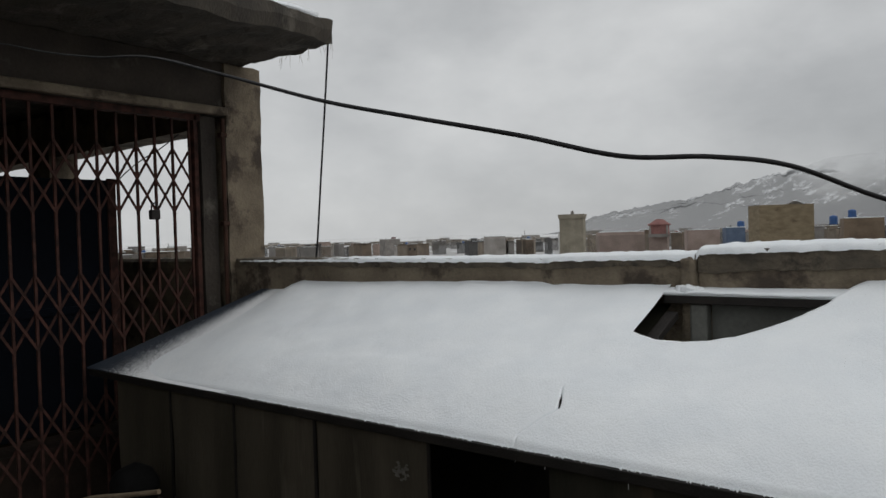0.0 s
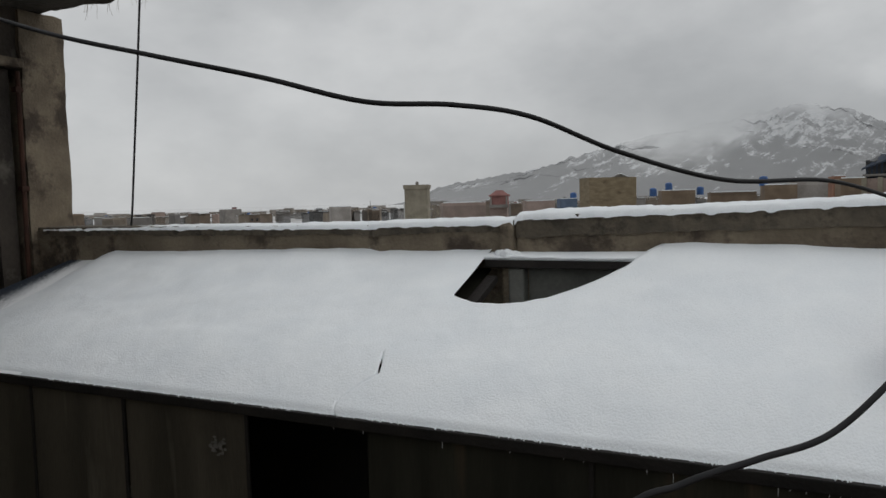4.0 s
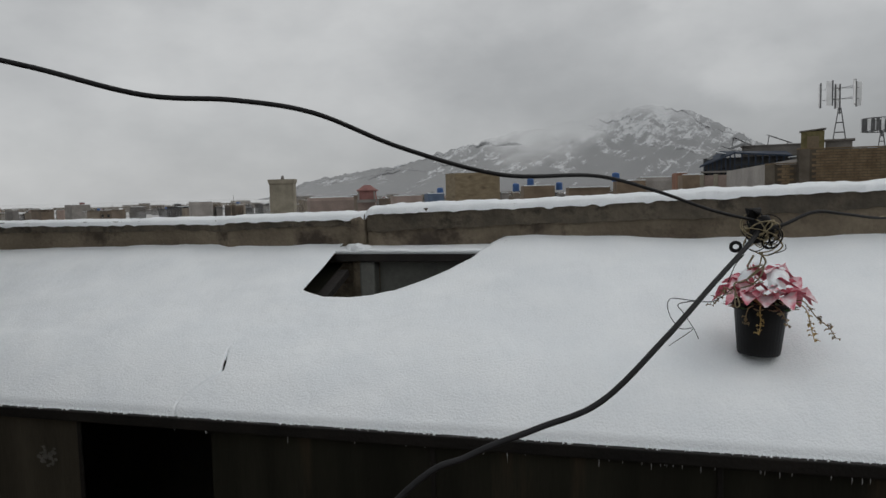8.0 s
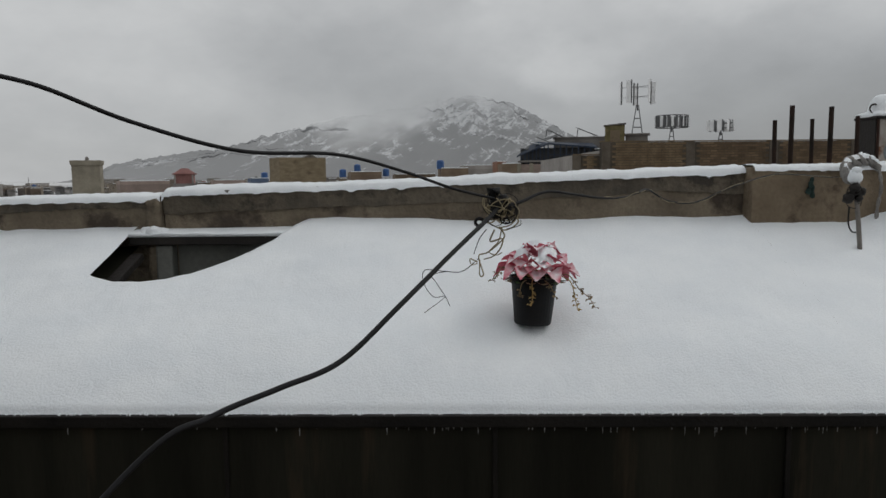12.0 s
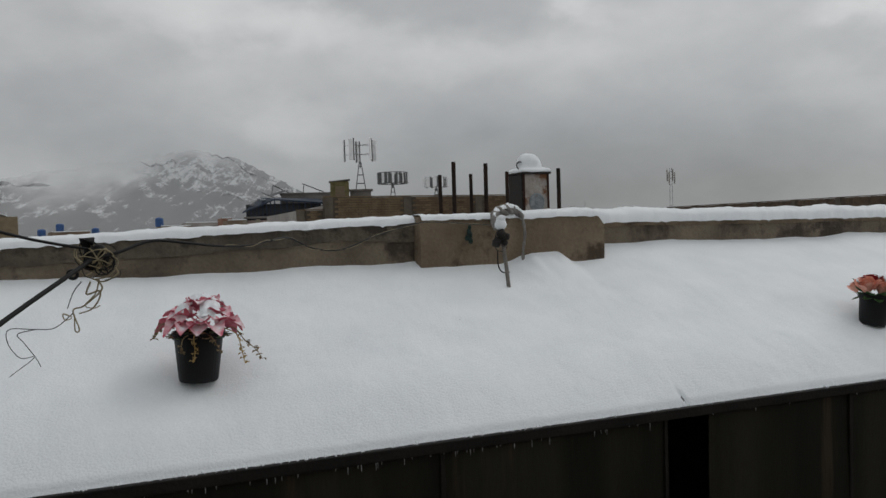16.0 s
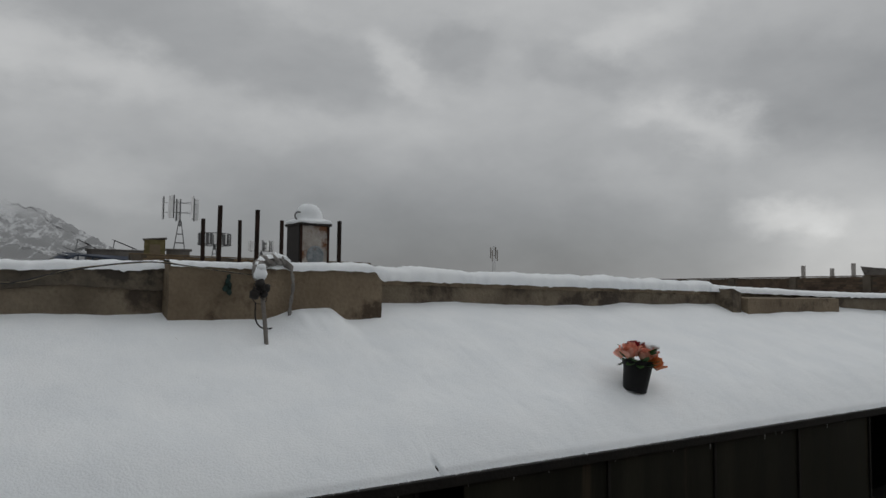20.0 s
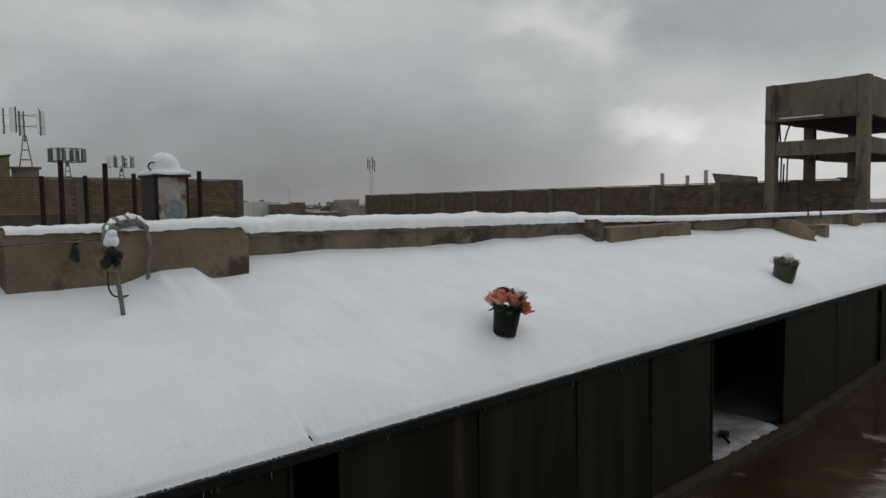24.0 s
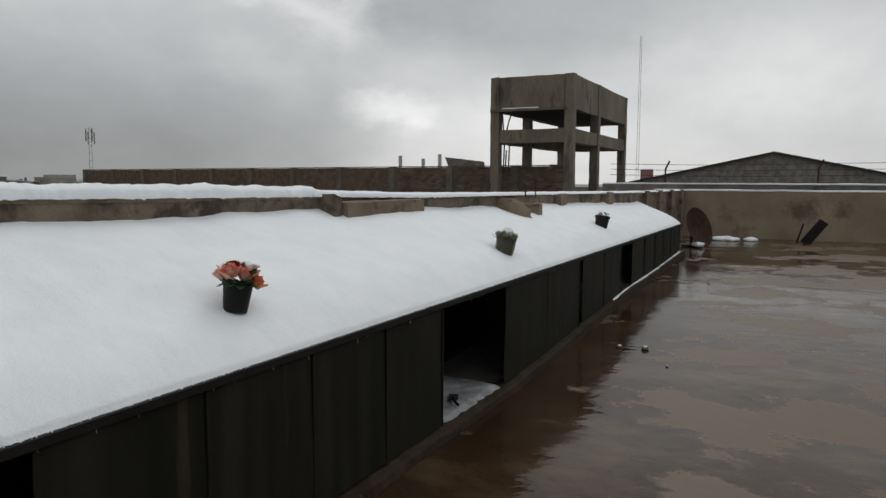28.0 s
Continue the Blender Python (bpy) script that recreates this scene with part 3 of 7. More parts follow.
def coping_snow(name, x0, x1, thick, y_in=0.035, step=0.03, at=None):
    """A rounded bank of snow along the top of the parapet."""
    bm = bmesh.new()
    n, rows = int((x1 - x0) / step), []
    for i in range(n + 1):
        x = x0 + (x1 - x0) * i / n
        y, h = wall_y(min(max(x, x0 + 1e-3), x1 - 1e-3)), wall_top(min(max(x, x0 + 1e-3), x1 - 1e-3))
        if at:
            y, h = at
        t = thick(x) * (0.95 + 0.22 * noise.noise(Vector((x * 3, 0, 7))) + 0.14 * noise.noise(Vector((x * 11, 0, 7))) + 0.08 * noise.noise(Vector((x * 31, 0, 7))) + 0.05 * noise.noise(Vector((x * 67, 0, 7))))
        edge = 0.012 * noise.noise(Vector((x * 9, 3, 0))) + 0.008 * noise.noise(Vector((x * 27, 3, 0))) + 0.005 * noise.noise(Vector((x * 61, 3, 0)))
        ring = []
        for s in range(11):
            a = math.pi * s / 10
            yy = y + 0.10 - (0.10 + y_in + edge) * math.cos(a)
            zz = h - 0.012 + t * math.sin(a) ** 0.6 + 0.005 * noise.noise(Vector((x * 17, s * 0.9, 0))) + 0.003 * noise.noise(Vector((x * 52, s * 1.4, 0)))
            if s == 0:
                zz -= max(0.0, 0.010 * noise.noise(Vector((x * 6, 9, 0))) + 0.010 * noise.noise(Vector((x * 23, 9, 0))) + 0.006 * noise.noise(Vector((x * 57, 9, 0)))) + 0.004
            ring.append(bm.verts.new((x, yy, zz)))
        rows.append(ring)
    for a, b in zip(rows, rows[1:]):
        for k in range(10):
            bm.faces.new((a[k], b[k], b[k + 1], a[k + 1]))
    ob = part(name, bm, M_SNOW, smooth=True)
    return tagged(ob, "bank of fresh snow on the parapet's coping", "snow", kind="stuff")


coping_snow("coping_snow", -3.5, -0.55, lambda x: between(x, ((-3.5, 0.002), (-3.1, 0.012), (-2.6, 0.02), (-2.2, 0.024), (-0.55, 0.032))), 0.022, 0.02)
coping_snow("coping_snow", -0.545, 1.87, lambda x: between(x, ((-0.5, 0.038), (0.6, 0.036), (1.87, 0.036))), 0.020, 0.015)
coping_snow("coping_snow", 2.8, 5.45, lambda x: 0.072, 0.024, 0.015)
coping_snow("coping_snow", 5.4, FAR, lambda x: between(x, ((5, 0.05), (9, 0.03), (22, 0.02))))

coping_snow("coping_snow", 1.875, 2.83, lambda x: between(x, ((1.87, 0.026), (2.15, 0.022), (2.35, 0.028), (2.55, 0.040), (2.75, 0.040), (2.83, 0.012))), 0.012, 0.012, (0.985, 1.502))

# far end wall and its snow line
end_wall = part("wall_east", rough_box(FAR, FAR + 0.22, -14, 1.4, -0.3, 1.36, 0.25, 0.01, 3.0), M_WALL)
tagged(end_wall, "plain weathered plaster end wall of the terrace", "wall", kind="structure")
wall_south = part("wall_south", rough_box(-9, FAR, -14.2, -14, -0.3, 1.36, 0.4, 0.01, 5.0), M_CONC_PALE)
tagged(wall_south, "plain weathered plaster parapet", "wall", kind="structure")
cap = part("coping_snow", rough_box(FAR - 0.01, FAR + 0.22, -14, 1.3, 1.35, 1.385, 0.3, 0.008, 1.0), M_SNOW)
tagged(cap, "thin line of snow on the end wall", "snow", kind="stuff")

# ---- the low shed along the parapet ----
shed = thing("shed", "long low lean-to of dark steel sheets against the parapet", "shed")


def roof_sheet(x0, x1, y1, hole=None):
    bm = bmesh.new()
    for za in (0.0, -0.006):
        vs = [bm.verts.new((x, y, ROOF_A + ROOF_B * y + za)) for x, y in ((x0, 0.0), (x1, 0.0), (x1, y1(x1)), (x0, y1(x0)))]
        bm.faces.new(vs if za == 0 else vs[::-1])
    return bm


def dusted_sheet():
    """Blue-grey steel, speckled with snow that thickens to the right."""
    m = mat("snow_dusted_steel", (0.016, 0.021, 0.030), (0.034, 0.043, 0.058), 5.0, 0.6, 0.2, 80.0, spec=0.2)
    n, l = m.node_tree.nodes, m.node_tree.links
    b = n["Principled BSDF"]
    geo, sep, sp = n.new("ShaderNodeNewGeometry"), n.new("ShaderNodeSeparateXYZ"), n.new("ShaderNodeTexNoise")
    sp.inputs["Scale"].default_value, sp.inputs["Detail"].default_value, sp.inputs["Roughness"].default_value = 85.0, 7.0, 0.8
    l.new(geo.outputs["Position"], sep.inputs[0]); l.new(geo.outputs["Position"], sp.inputs["Vector"])
    ramp = n.new("ShaderNodeMapRange")
    ramp.inputs["From Min"].default_value, ramp.inputs["From Max"].default_value = 0.0, 0.85
    ramp.inputs["To Min"].default_value, ramp.inputs["To Max"].default_value = -0.20, 0.40
    slant = n.new("ShaderNodeMath"); slant.operation = "MULTIPLY_ADD"; slant.inputs[1].default_value = -0.33
    l.new(sep.outputs["Y"], slant.inputs[0]); l.new(sep.outputs["X"], slant.inputs[2])
    shift = n.new("ShaderNodeMath"); shift.operation = "ADD"; shift.inputs[1].default_value = 3.58
    l.new(slant.outputs[0], shift.inputs[0])
    reach = n.new("ShaderNodeMath"); reach.operation = "MULTIPLY_ADD"; reach.inputs[1].default_value, reach.inputs[2].default_value = -0.70, 0.82
    l.new(sep.outputs["Y"], reach.inputs[0])
    share = n.new("ShaderNodeMath"); share.operation = "DIVIDE"
    l.new(shift.outputs[0], share.inputs[0]); l.new(reach.outputs[0], share.inputs[1])
    l.new(share.outputs[0], ramp.inputs["Value"])
    add = n.new("ShaderNodeMath"); add.operation = "ADD"
    l.new(sp.outputs["Fac"], add.inputs[0]); l.new(ramp.outputs[0], add.inputs[1])
    cut = n.new("ShaderNodeMapRange")
    cut.inputs["From Min"].default_value, cut.inputs["From Max"].default_value = 0.44, 0.70
    l.new(add.outputs[0], cut.inputs["Value"])
    snow = n.new("ShaderNodeBsdfPrincipled")
    snow.inputs["Base Color"].default_value, snow.inputs["Roughness"].default_value = (0.84, 0.86, 0.88, 1), 0.6
    mix = n.new("ShaderNodeMixShader")
    l.new(cut.outputs[0], mix.inputs[0]); l.new(b.outputs[0], mix.inputs[1]); l.new(snow.outputs[0], mix.inputs[2])
    l.new(mix.outputs[0], n["Material Output"].inputs[0])
    return m


M_DUST = dusted_sheet()
# roof sheets, left open over the light shaft
left = bmesh.new()
for za in (0.012, 0.004):
    vs = [left.verts.new((x, y, ROOF_A + ROOF_B * y + za + 0.022 * y)) for x, y in ((-3.66, -0.014), (-2.36, -0.014), (-2.36, 0.99), (-3.30, 0.95), (-3.58, 0.16))]
    left.faces.new(vs if za > 0.01 else vs[::-1])
part("roof_sheet", left, M_DUST, shed, "steel roof sheet thinly dusted with snow")
part("roof_sheet", roof_sheet(-2.4, -0.66, lambda x: wall_y(x)), M_PANEL, shed)
part("roof_sheet", roof_sheet(-0.66, 0.1, lambda x: 0.56), M_PANEL, shed)
part("roof_sheet", roof_sheet(0.1, 1.86, lambda x: wall_y(x)), M_PANEL, shed)
part("roof_sheet", roof_sheet(1.88, 6.7, lambda x: min(1.14, wall_y(x) + 0.02)), M_PANEL, shed)
part("roof_sheet", roof_sheet(6.7, SHED_R + 0.05, lambda x: wall_y(x)), M_PANEL, shed)

part("front_rail", boxed(-3.62, SHED_R + 0.06, -0.020, 0.004, 0.788, 0.822, bevel=0.003), M_RAIL, shed, "black angle iron along the roof's edge")
part("back_rail", boxed(-0.66, 0.08, 0.94, 0.975, 1.212, 1.246, bevel=0.003), M_IRON, shed, "dark iron rail over the opening")
M_SHAFT = mat("grey_green_lining", (0.105, 0.108, 0.095), (0.17, 0.172, 0.155), 5.0, 0.6, 0.15, 60.0)
part("shaft_lining", boxed(-0.49, 0.08, 1.024, 1.028, 0.05, 1.211), M_SHAFT, shed, "grey-green sheet lining of the opening")
part("shaft_post", boxed(-0.56, -0.49, 0.955, 1.02, 0.05, 1.211, bevel=0.01), M_SHAFT, shed, "plaster post inside the opening")
part("shaft_rail", boxed(0, 0.38, -0.015, 0.015, 0, 0.05, bevel=0.003, m=look((-0.655, 0.57, 1.03), (-0.64, 0.98, 1.19)) @ pose(0, 0, 0, 0, 90, 0)), M_IRON, shed, "slanting dark iron edge of the opening")

OPEN = ((-1.17, -0.69), (2.40, 2.575), (5.115, 6.13), (8.03, 8.17), (9.82, 10.42))
joints = [SHED_L, -2.83, -2.31, -1.77, -1.17, -0.69, 0.03, 0.79, 1.60, 2.40, 2.575, 3.23, 3.853, 4.472, 5.115, 6.13, 7.08, 8.03, 8.17, 9.0, 9.82, 10.42, 11.2, 11.98, 12.65, 13.34, SHED_R]
rng = random.Random(4)
for a, b in zip(joints, joints[1:]):
    if any(abs(a - o[0]) < 0.01 for o in OPEN):
        continue
    bm = bmesh.new()
    n, tilt = 10, rng.uniform(-0.006, 0.006)
    g = {}
    for i in range(n + 1):
        for k in range(n + 1):
            x = a + 0.004 + (b - a - 0.008) * i / n
            z0 = kerb_z(x) + 0.01
            z = z0 + (0.792 - z0) * k / n
            y = 0.004 + tilt * (i / n - 0.5) + 0.008 * noise.noise(Vector((x * 3, z * 3, 1))) - 0.004 * math.sin(math.pi * i / n)
            g[i, k] = bm.verts.new((x, y, z)), bm.verts.new((x, y + 0.003, z))
    for i in range(n):
        for k in range(n):
            bm.faces.new((g[i, k][0], g[i + 1, k][0], g[i + 1, k + 1][0], g[i, k + 1][0]))
            bm.faces.new((g[i, k][1], g[i, k + 1][1], g[i + 1, k + 1][1], g[i + 1, k][1]))
    part("panel", bm, M_BOARD if b < -1.0 else M_PANEL, shed, smooth=True)
    part("panel_rib", boxed(b - 0.007, b + 0.007, -0.004, 0.004, kerb_z(b), 0.80, bevel=0.002), M_RAIL, shed)
# added black sheets that stand in for the darkness inside the openings
part("back_sheet", boxed(-3.3, -0.67, 0.70, 0.704, 0.05, 1.06), M_RAIL, shed, "added black sheet that darkens the shed's openings")
part("back_sheet", boxed(1.9, 14.1, 0.68, 0.684, 0.05, 1.05), M_RAIL, shed, "added black sheet that darkens the shed's openings")
# added unseen sheet: blocks light from the shaft towards the left opening
part("partition", boxed(-0.664, -0.658, 0.01, 0.94, 0.05, 0.82), M_RAIL, shed, "added black sheet that keeps the shaft's light out")
part("end_panel", boxed(SHED_L, SHED_L + 0.004, 0.01, 0.95, 0.05, 0.80), M_PANEL, shed)
part("end_panel", boxed(SHED_R - 0.004, SHED_R, 0.01, 0.74, 0.05, 0.82), M_PANEL, shed)

kerb = part("kerb", rough_box(SHED_L, SHED_R + 0.3, -0.065, 0.10, -0.02, 0.065, 0.05, 0.010, 8.0, top=kerb_z), M_KERB)
tagged(kerb, "rough mortar kerb under the shed's front", "kerb", kind="structure")
in_floor = part("shed_floor", rough_box(SHED_L, SHED_R, 0.10, 0.9, -0.02, 0.05, 0.15, 0.006, 2.0, top=lambda x: kerb_z(x) - 0.01), M_CONC_DARK)
tagged(in_floor, "dark screed floor inside the shed", "floor", kind="structure")


# ---- snow on the shed ----
def hole_y(x):
    """Lower, drooping edge of the snow over the light shaft."""
    return between(x, ((-0.665, 0.618), (-0.64, 0.602), (-0.555, 0.571), (-0.455, 0.564), (-0.365, 0.580), (-0.29, 0.622), (-0.208, 0.698), (-0.12, 0.785), (-0.043, 0.878), (-0.012, 0.945), (0.035, 1.028), (0.068, 1.062)))


CRACK = -0.760


def snow_patch(bm, x0, x1, y1, step=0.008, rows=64, skirt=False):
    n, grid = max(2, int((x1 - x0) / step)), []
    xs = [x0 + (x1 - x0) * i / n for i in range(n + 1)]
    xs += [2.43 + 0.0014 * i for i in range(65) if x0 < 2.43 + 0.0014 * i < x1]
    xs += [CRACK + 0.0008 * i for i in range(-16, 17) if x0 < -1.0 < x1]
    for x in sorted(xs):
        top, col = y1(x), []
        front = -0.006 + 0.005 * noise.noise(Vector((x * 6, 0, 2))) + 0.005 * noise.noise(Vector((x * 34, 0, 2))) + 0.003 * noise.noise(Vector((x * 90, 0, 2)))
        rag = 0.001 + 0.003 * max(0.0, noise.noise(Vector((x * 45, 5, 0))) + 0.8 * noise.noise(Vector((x * 120, 5, 0))))
        near = x - CRACK
        pull = max(0.0, 1 - max(0.0, abs(near) - 0.015) / (0.085 if near > 0 else 0.22))
        col.append(bm.verts.new((x, front + 0.014, ROOF_A + 0.002)))
        for k in range(rows + 1):
            v = (k / rows) ** 1.6
            y = front + (top - front) * v
            xw = x + (crack_x(y) - CRACK) * pull if x0 < -1.0 and y < 0.6 else x
            col.append(bm.verts.new((xw, y, snow_z(xw, y) + rag * max(0.0, 1 - k / 5))))
        if skirt:
            col.append(bm.verts.new((x, top + 0.012, snow_z(x, top) - 0.03)))
            col.append(bm.verts.new((x, top - 0.01, ROOF_A + ROOF_B * top - 0.005)))
        grid.append(col)
    for a, b in zip(grid, grid[1:]):
        for k in range(len(a) - 1):
            x, y = (a[k].co.x + b[k].co.x) / 2, a[k].co.y
            split = x0 < -1.0 and abs(x - crack_x(y)) < between(y, ((0.02, 0.0), (0.045, 0.0010), (0.06, 0.0012), (0.085, 0.0012), (0.10, 0.0), (0.128, 0.0), (0.135, 0.0030), (0.16, 0.0045), (0.175, 0.0040), (0.19, 0.0)))
            nick = abs(x - 2.475 + 0.35 * (y - 0.05)) < between(y, ((0.006, 0.0), (0.013, 0.003), (0.02, 0.003), (0.028, 0.0)))
            if not (split or nick):
                bm.faces.new((a[k], b[k], b[k + 1], a[k + 1]))
    return grid


snow = bmesh.new()
snow_patch(snow, -3.40, -0.655, lambda x: wall_y(x) + 0.02)
snow_patch(snow, -0.655, 0.065, hole_y, skirt=True)
snow_patch(snow, 0.065, 1.868, lambda x: wall_y(x) + 0.02, step=0.0055)
snow_patch(snow, 1.868, 3.4, lambda x: wall_y(x) + 0.03, step=0.0055)
snow_patch(snow, 3.4, 5.0, lambda x: wall_y(x) + 0.03)
snow_patch(snow, 5.0, 9.0, lambda x: wall_y(x) + 0.03, step=0.018)
snow_patch(snow, 9.0, SHED_R + 0.04, lambda x: wall_y(x) + 0.03, step=0.03)
# strip of snow that still lies on the shaft's back rail
strip = []
for i in range(34):
    x = -0.66 + 0.70 * i / 33
    lift = 0.012 * noise.noise(Vector((x * 9, 4, 0)))
    strip.append([snow.verts.new((x, yy, zz)) for yy, zz in ((0.94, 1.245), (0.93, 1.255 + lift), (0.95, 1.262 + lift), (1.0, 1.270 + lift * 0.5), (1.06, 1.278))])
for a, c in zip(strip, strip[1:]):
    for k in range(4):
        snow.faces.new((a[k], c[k], c[k + 1], a[k + 1]))
for lx, ly, lr in ((-0.60, 0.985, 0.030), (-0.565, 0.97, 0.034), (-0.53, 0.985, 0.024)):
    clump(snow, (lx, ly, 1.262), lr, lx * 9, 0.75, 3)
snow_cover = tagged(part("snow_cover", snow, M_SNOW, smooth=True), "smooth fresh snow covering the shed's sloping roof", "snow", kind="stuff")

# ---- the stair room with its folding gate ----
GX = -3.66
# sill plaster: brown, with the shade behind the gate put into its colour
M_SHADE_SILL = mat("shade_dark_brown_plaster", (0.011, 0.007, 0.005), (0.024, 0.016, 0.012), 4.0, 0.8, 0.5, 50.0, stain=(0.040, 0.030, 0.023), stain_scale=4.0, stain_at=0.62, spec=0.2)
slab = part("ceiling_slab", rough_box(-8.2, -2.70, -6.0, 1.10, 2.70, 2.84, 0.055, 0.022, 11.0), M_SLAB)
tagged(slab, "ragged raw concrete roof slab of the stair room", "slab", kind="structure")
slab_snow = part("slab_snow", rough_box(-8.0, -2.76, -5.9, 1.04, 2.835, 2.885, 0.2, 0.02, 2.0), M_SNOW)
tagged(slab_snow, "snow lying on the stair room's slab", "snow", kind="stuff")
lintel = part("lintel", rough_box(GX - 0.2, GX + 0.06, -6.0, 1.16, 2.345, 2.70, 0.08, 0.008, 4.0), M_SHADE_CONC)
tagged(lintel, "plastered concrete beam over the gate", "beam", kind="structure")
lip = part("lintel_ledge", boxed(GX + 0.05, GX + 0.10, -6.0, 0.93, 2.345, 2.40, bevel=0.012), M_CONC)
tagged(lip, "pale plaster ledge along the beam", "beam", kind="structure")
column = part("column", rough_box(GX - 0.2, GX + 0.085, 0.915, 1.205, 0.0, 2.70, 0.03, 0.011, 6.0), M_CONC)
tagged(column, "rough plastered corner column with ragged edges", "column", kind="structure")
back_beam = part("back_beam", rough_box(-8.2, GX - 0.19, 0.95, 1.16, 2.31, 2.70, 0.1, 0.008, 7.0), M_CONC)
tagged(back_beam, "plastered beam at the back of the stair room", "beam", kind="structure")
back_column = part("back_column", rough_box(-6.55, -6.2, 0.93, 1.17, 1.3, 2.4, 0.08, 0.008, 9.0), M_CONC)
tagged(back_column, "plastered column at the back of the stair room", "column", kind="structure")
west_wall = part("wall_west", rough_box(-8.4, -8.2, -6.0, 1.2, 0.0, 2.75, 0.2, 0.01, 3.0), M_SHADE_CONC)
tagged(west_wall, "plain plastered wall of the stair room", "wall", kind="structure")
south_room = part("wall_stair_room", rough_box(-8.2, GX + 0.06, -6.2, -6.0, 0.0, 2.75, 0.2, 0.01, 3.5), M_SHADE_CONC)
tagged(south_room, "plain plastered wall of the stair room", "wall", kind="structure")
sill = part("threshold", rough_box(GX - 0.35, GX - 0.08, -6.0, 0.66, 0.0, 0.40, 0.08, 0.008, 2.2), M_SHADE_SILL)
tagged(sill, "plastered threshold step behind the gate", "step", kind="structure")

gate = thing("folding_gate", "closed rust-red collapsible iron gate in the stair room's opening", "gate")
gy1, pitch = 0.76, 0.120
part("top_track", boxed(GX - 0.03, GX + 0.03, -3.2, gy1, 2.30, 2.345, bevel=0.004), M_GATE, gate)
part("jamb", boxed(GX - 0.03, GX + 0.03, gy1 - 0.05, gy1 - 0.02, 0.02, 2.34, bevel=0.004), M_GATE, gate)
bar_y = [gy1 - 0.067 - pitch * k for k in range(30)]
first = None
for y in bar_y:
    if first is None:
        first = part("bar", boxed(-0.008, 0.008, -0.0075, 0.0075, 0.03, 2.31, bevel=0.002), M_GATE, gate)
        ob = first
    else:
        ob = new("bar", first.data)
        ob.parent = gate
    ob.location = (GX, y, 0)
strap = bmesh.new()
for s in (1, -1):
    for lo, hi in ((0.0, 0.2), (0.2, 0.4)):
        way = Vector((0, -pitch, s * (hi - lo)))
        a = math.degrees(math.atan2(way.z, way.y))
        box(strap, -0.003, 0.003, -way.length / 2, way.length / 2, -0.007, 0.007, m=Matrix.Translation((0.014 * s, -pitch / 2, (lo + hi) / 2)) @ pose(0, 0, 0, a, 0, 0))
first = None
for z0 in (1.70, 0.955, 0.25):
    for y in bar_y[:-1]:
        if first is None:
            first = ob = part("lattice_strap", strap, M_GATE, gate)
        else:
            ob = new("lattice_strap", first.data)
            ob.parent = gate
        ob.location = (GX, y, z0)
lock = part("padlock", boxed(GX + 0.01, GX + 0.05, 0.39, 0.45, 1.665, 1.725, bevel=0.008), M_IRON, gate, "dark padlock")
part("shackle", tube(bmesh.new(), spline([(GX + 0.03, 0.40, 1.72), (GX + 0.03, 0.405, 1.76), (GX + 0.03, 0.435, 1.76), (GX + 0.03, 0.44, 1.72)], 4), 0.005, 6), M_IRON, lock)

plank = part("door_post", rough_box(GX - 0.06, GX + 0.03, gy1 + 0.0, 0.87, 0.0, 2.34, 0.05, 0.004, 12.0), M_SHADE_CONC)
tagged(plank, "dark wooden post beside the gate", "post", kind="structure")
pipe = thing("drain_pipe", "thin rusty pipe running up the column", "pipe")
part("pipe", tube(bmesh.new(), [(GX + 0.085, 0.885, 0.0), (GX + 0.085, 0.882, 1.2), (GX + 0.09, 0.886, 2.32)], 0.014, 10), M_RUST, pipe)
for z in (0.9, 1.62, 2.2):
    part("clip", boxed(GX + 0.06, GX + 0.105, 0.862, 0.91, z, z + 0.03, bevel=0.004), M_RUST, pipe)

leaf = thing("steel_door", "dark blue steel door leaf standing open behind the gate", "door")
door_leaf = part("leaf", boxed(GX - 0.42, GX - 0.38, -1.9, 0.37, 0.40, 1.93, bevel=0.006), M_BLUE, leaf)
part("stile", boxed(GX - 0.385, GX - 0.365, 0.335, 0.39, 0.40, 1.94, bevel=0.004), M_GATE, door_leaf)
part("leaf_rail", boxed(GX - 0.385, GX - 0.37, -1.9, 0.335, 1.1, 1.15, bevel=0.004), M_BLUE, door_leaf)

slack = thing("slack_wire", "thin slack wire slung behind the gate", "wire")
part("wire", tube(bmesh.new(), spline([(-4.02, 0.97, 2.36), (-4.16, 0.99, 2.335), (-4.50, 1.0, 2.231), (-4.80, 1.0, 2.16), (-5.11, 1.0, 2.051), (-5.4, 1.0, 1.90)], 6), 0.0045, 5), M_CABLE, slack)
rope = thing("hanging_wire", "thin dark wire hanging from the slab's corner", "wire")
part("wire", tube(bmesh.new(), spline([(-2.722, 1.05, 2.71), (-2.768, 1.05, 2.33), (-2.83, 1.05, 1.85), (-2.872, 1.05, 1.52), (-2.897, 1.05, 1.375)], 8), 0.006, 6), M_CABLE, rope)

straw = thing("dry_straw", "few dry straws hanging from the slab's corner", "straw")
srn = random.Random(2)
bm = bmesh.new()
for k in range(16):
    x, y = -2.72 - 0.5 * srn.random() ** 2, 1.07 + srn.uniform(-0.03, 0.02)
    tube(bm, [(x, y, 2.72), (x + srn.uniform(-0.02, 0.02), y, 2.69), (x + srn.uniform(-0.05, 0.03), y, 2.69 - srn.uniform(0.03, 0.09))], 0.0015, 4, 0.0006)
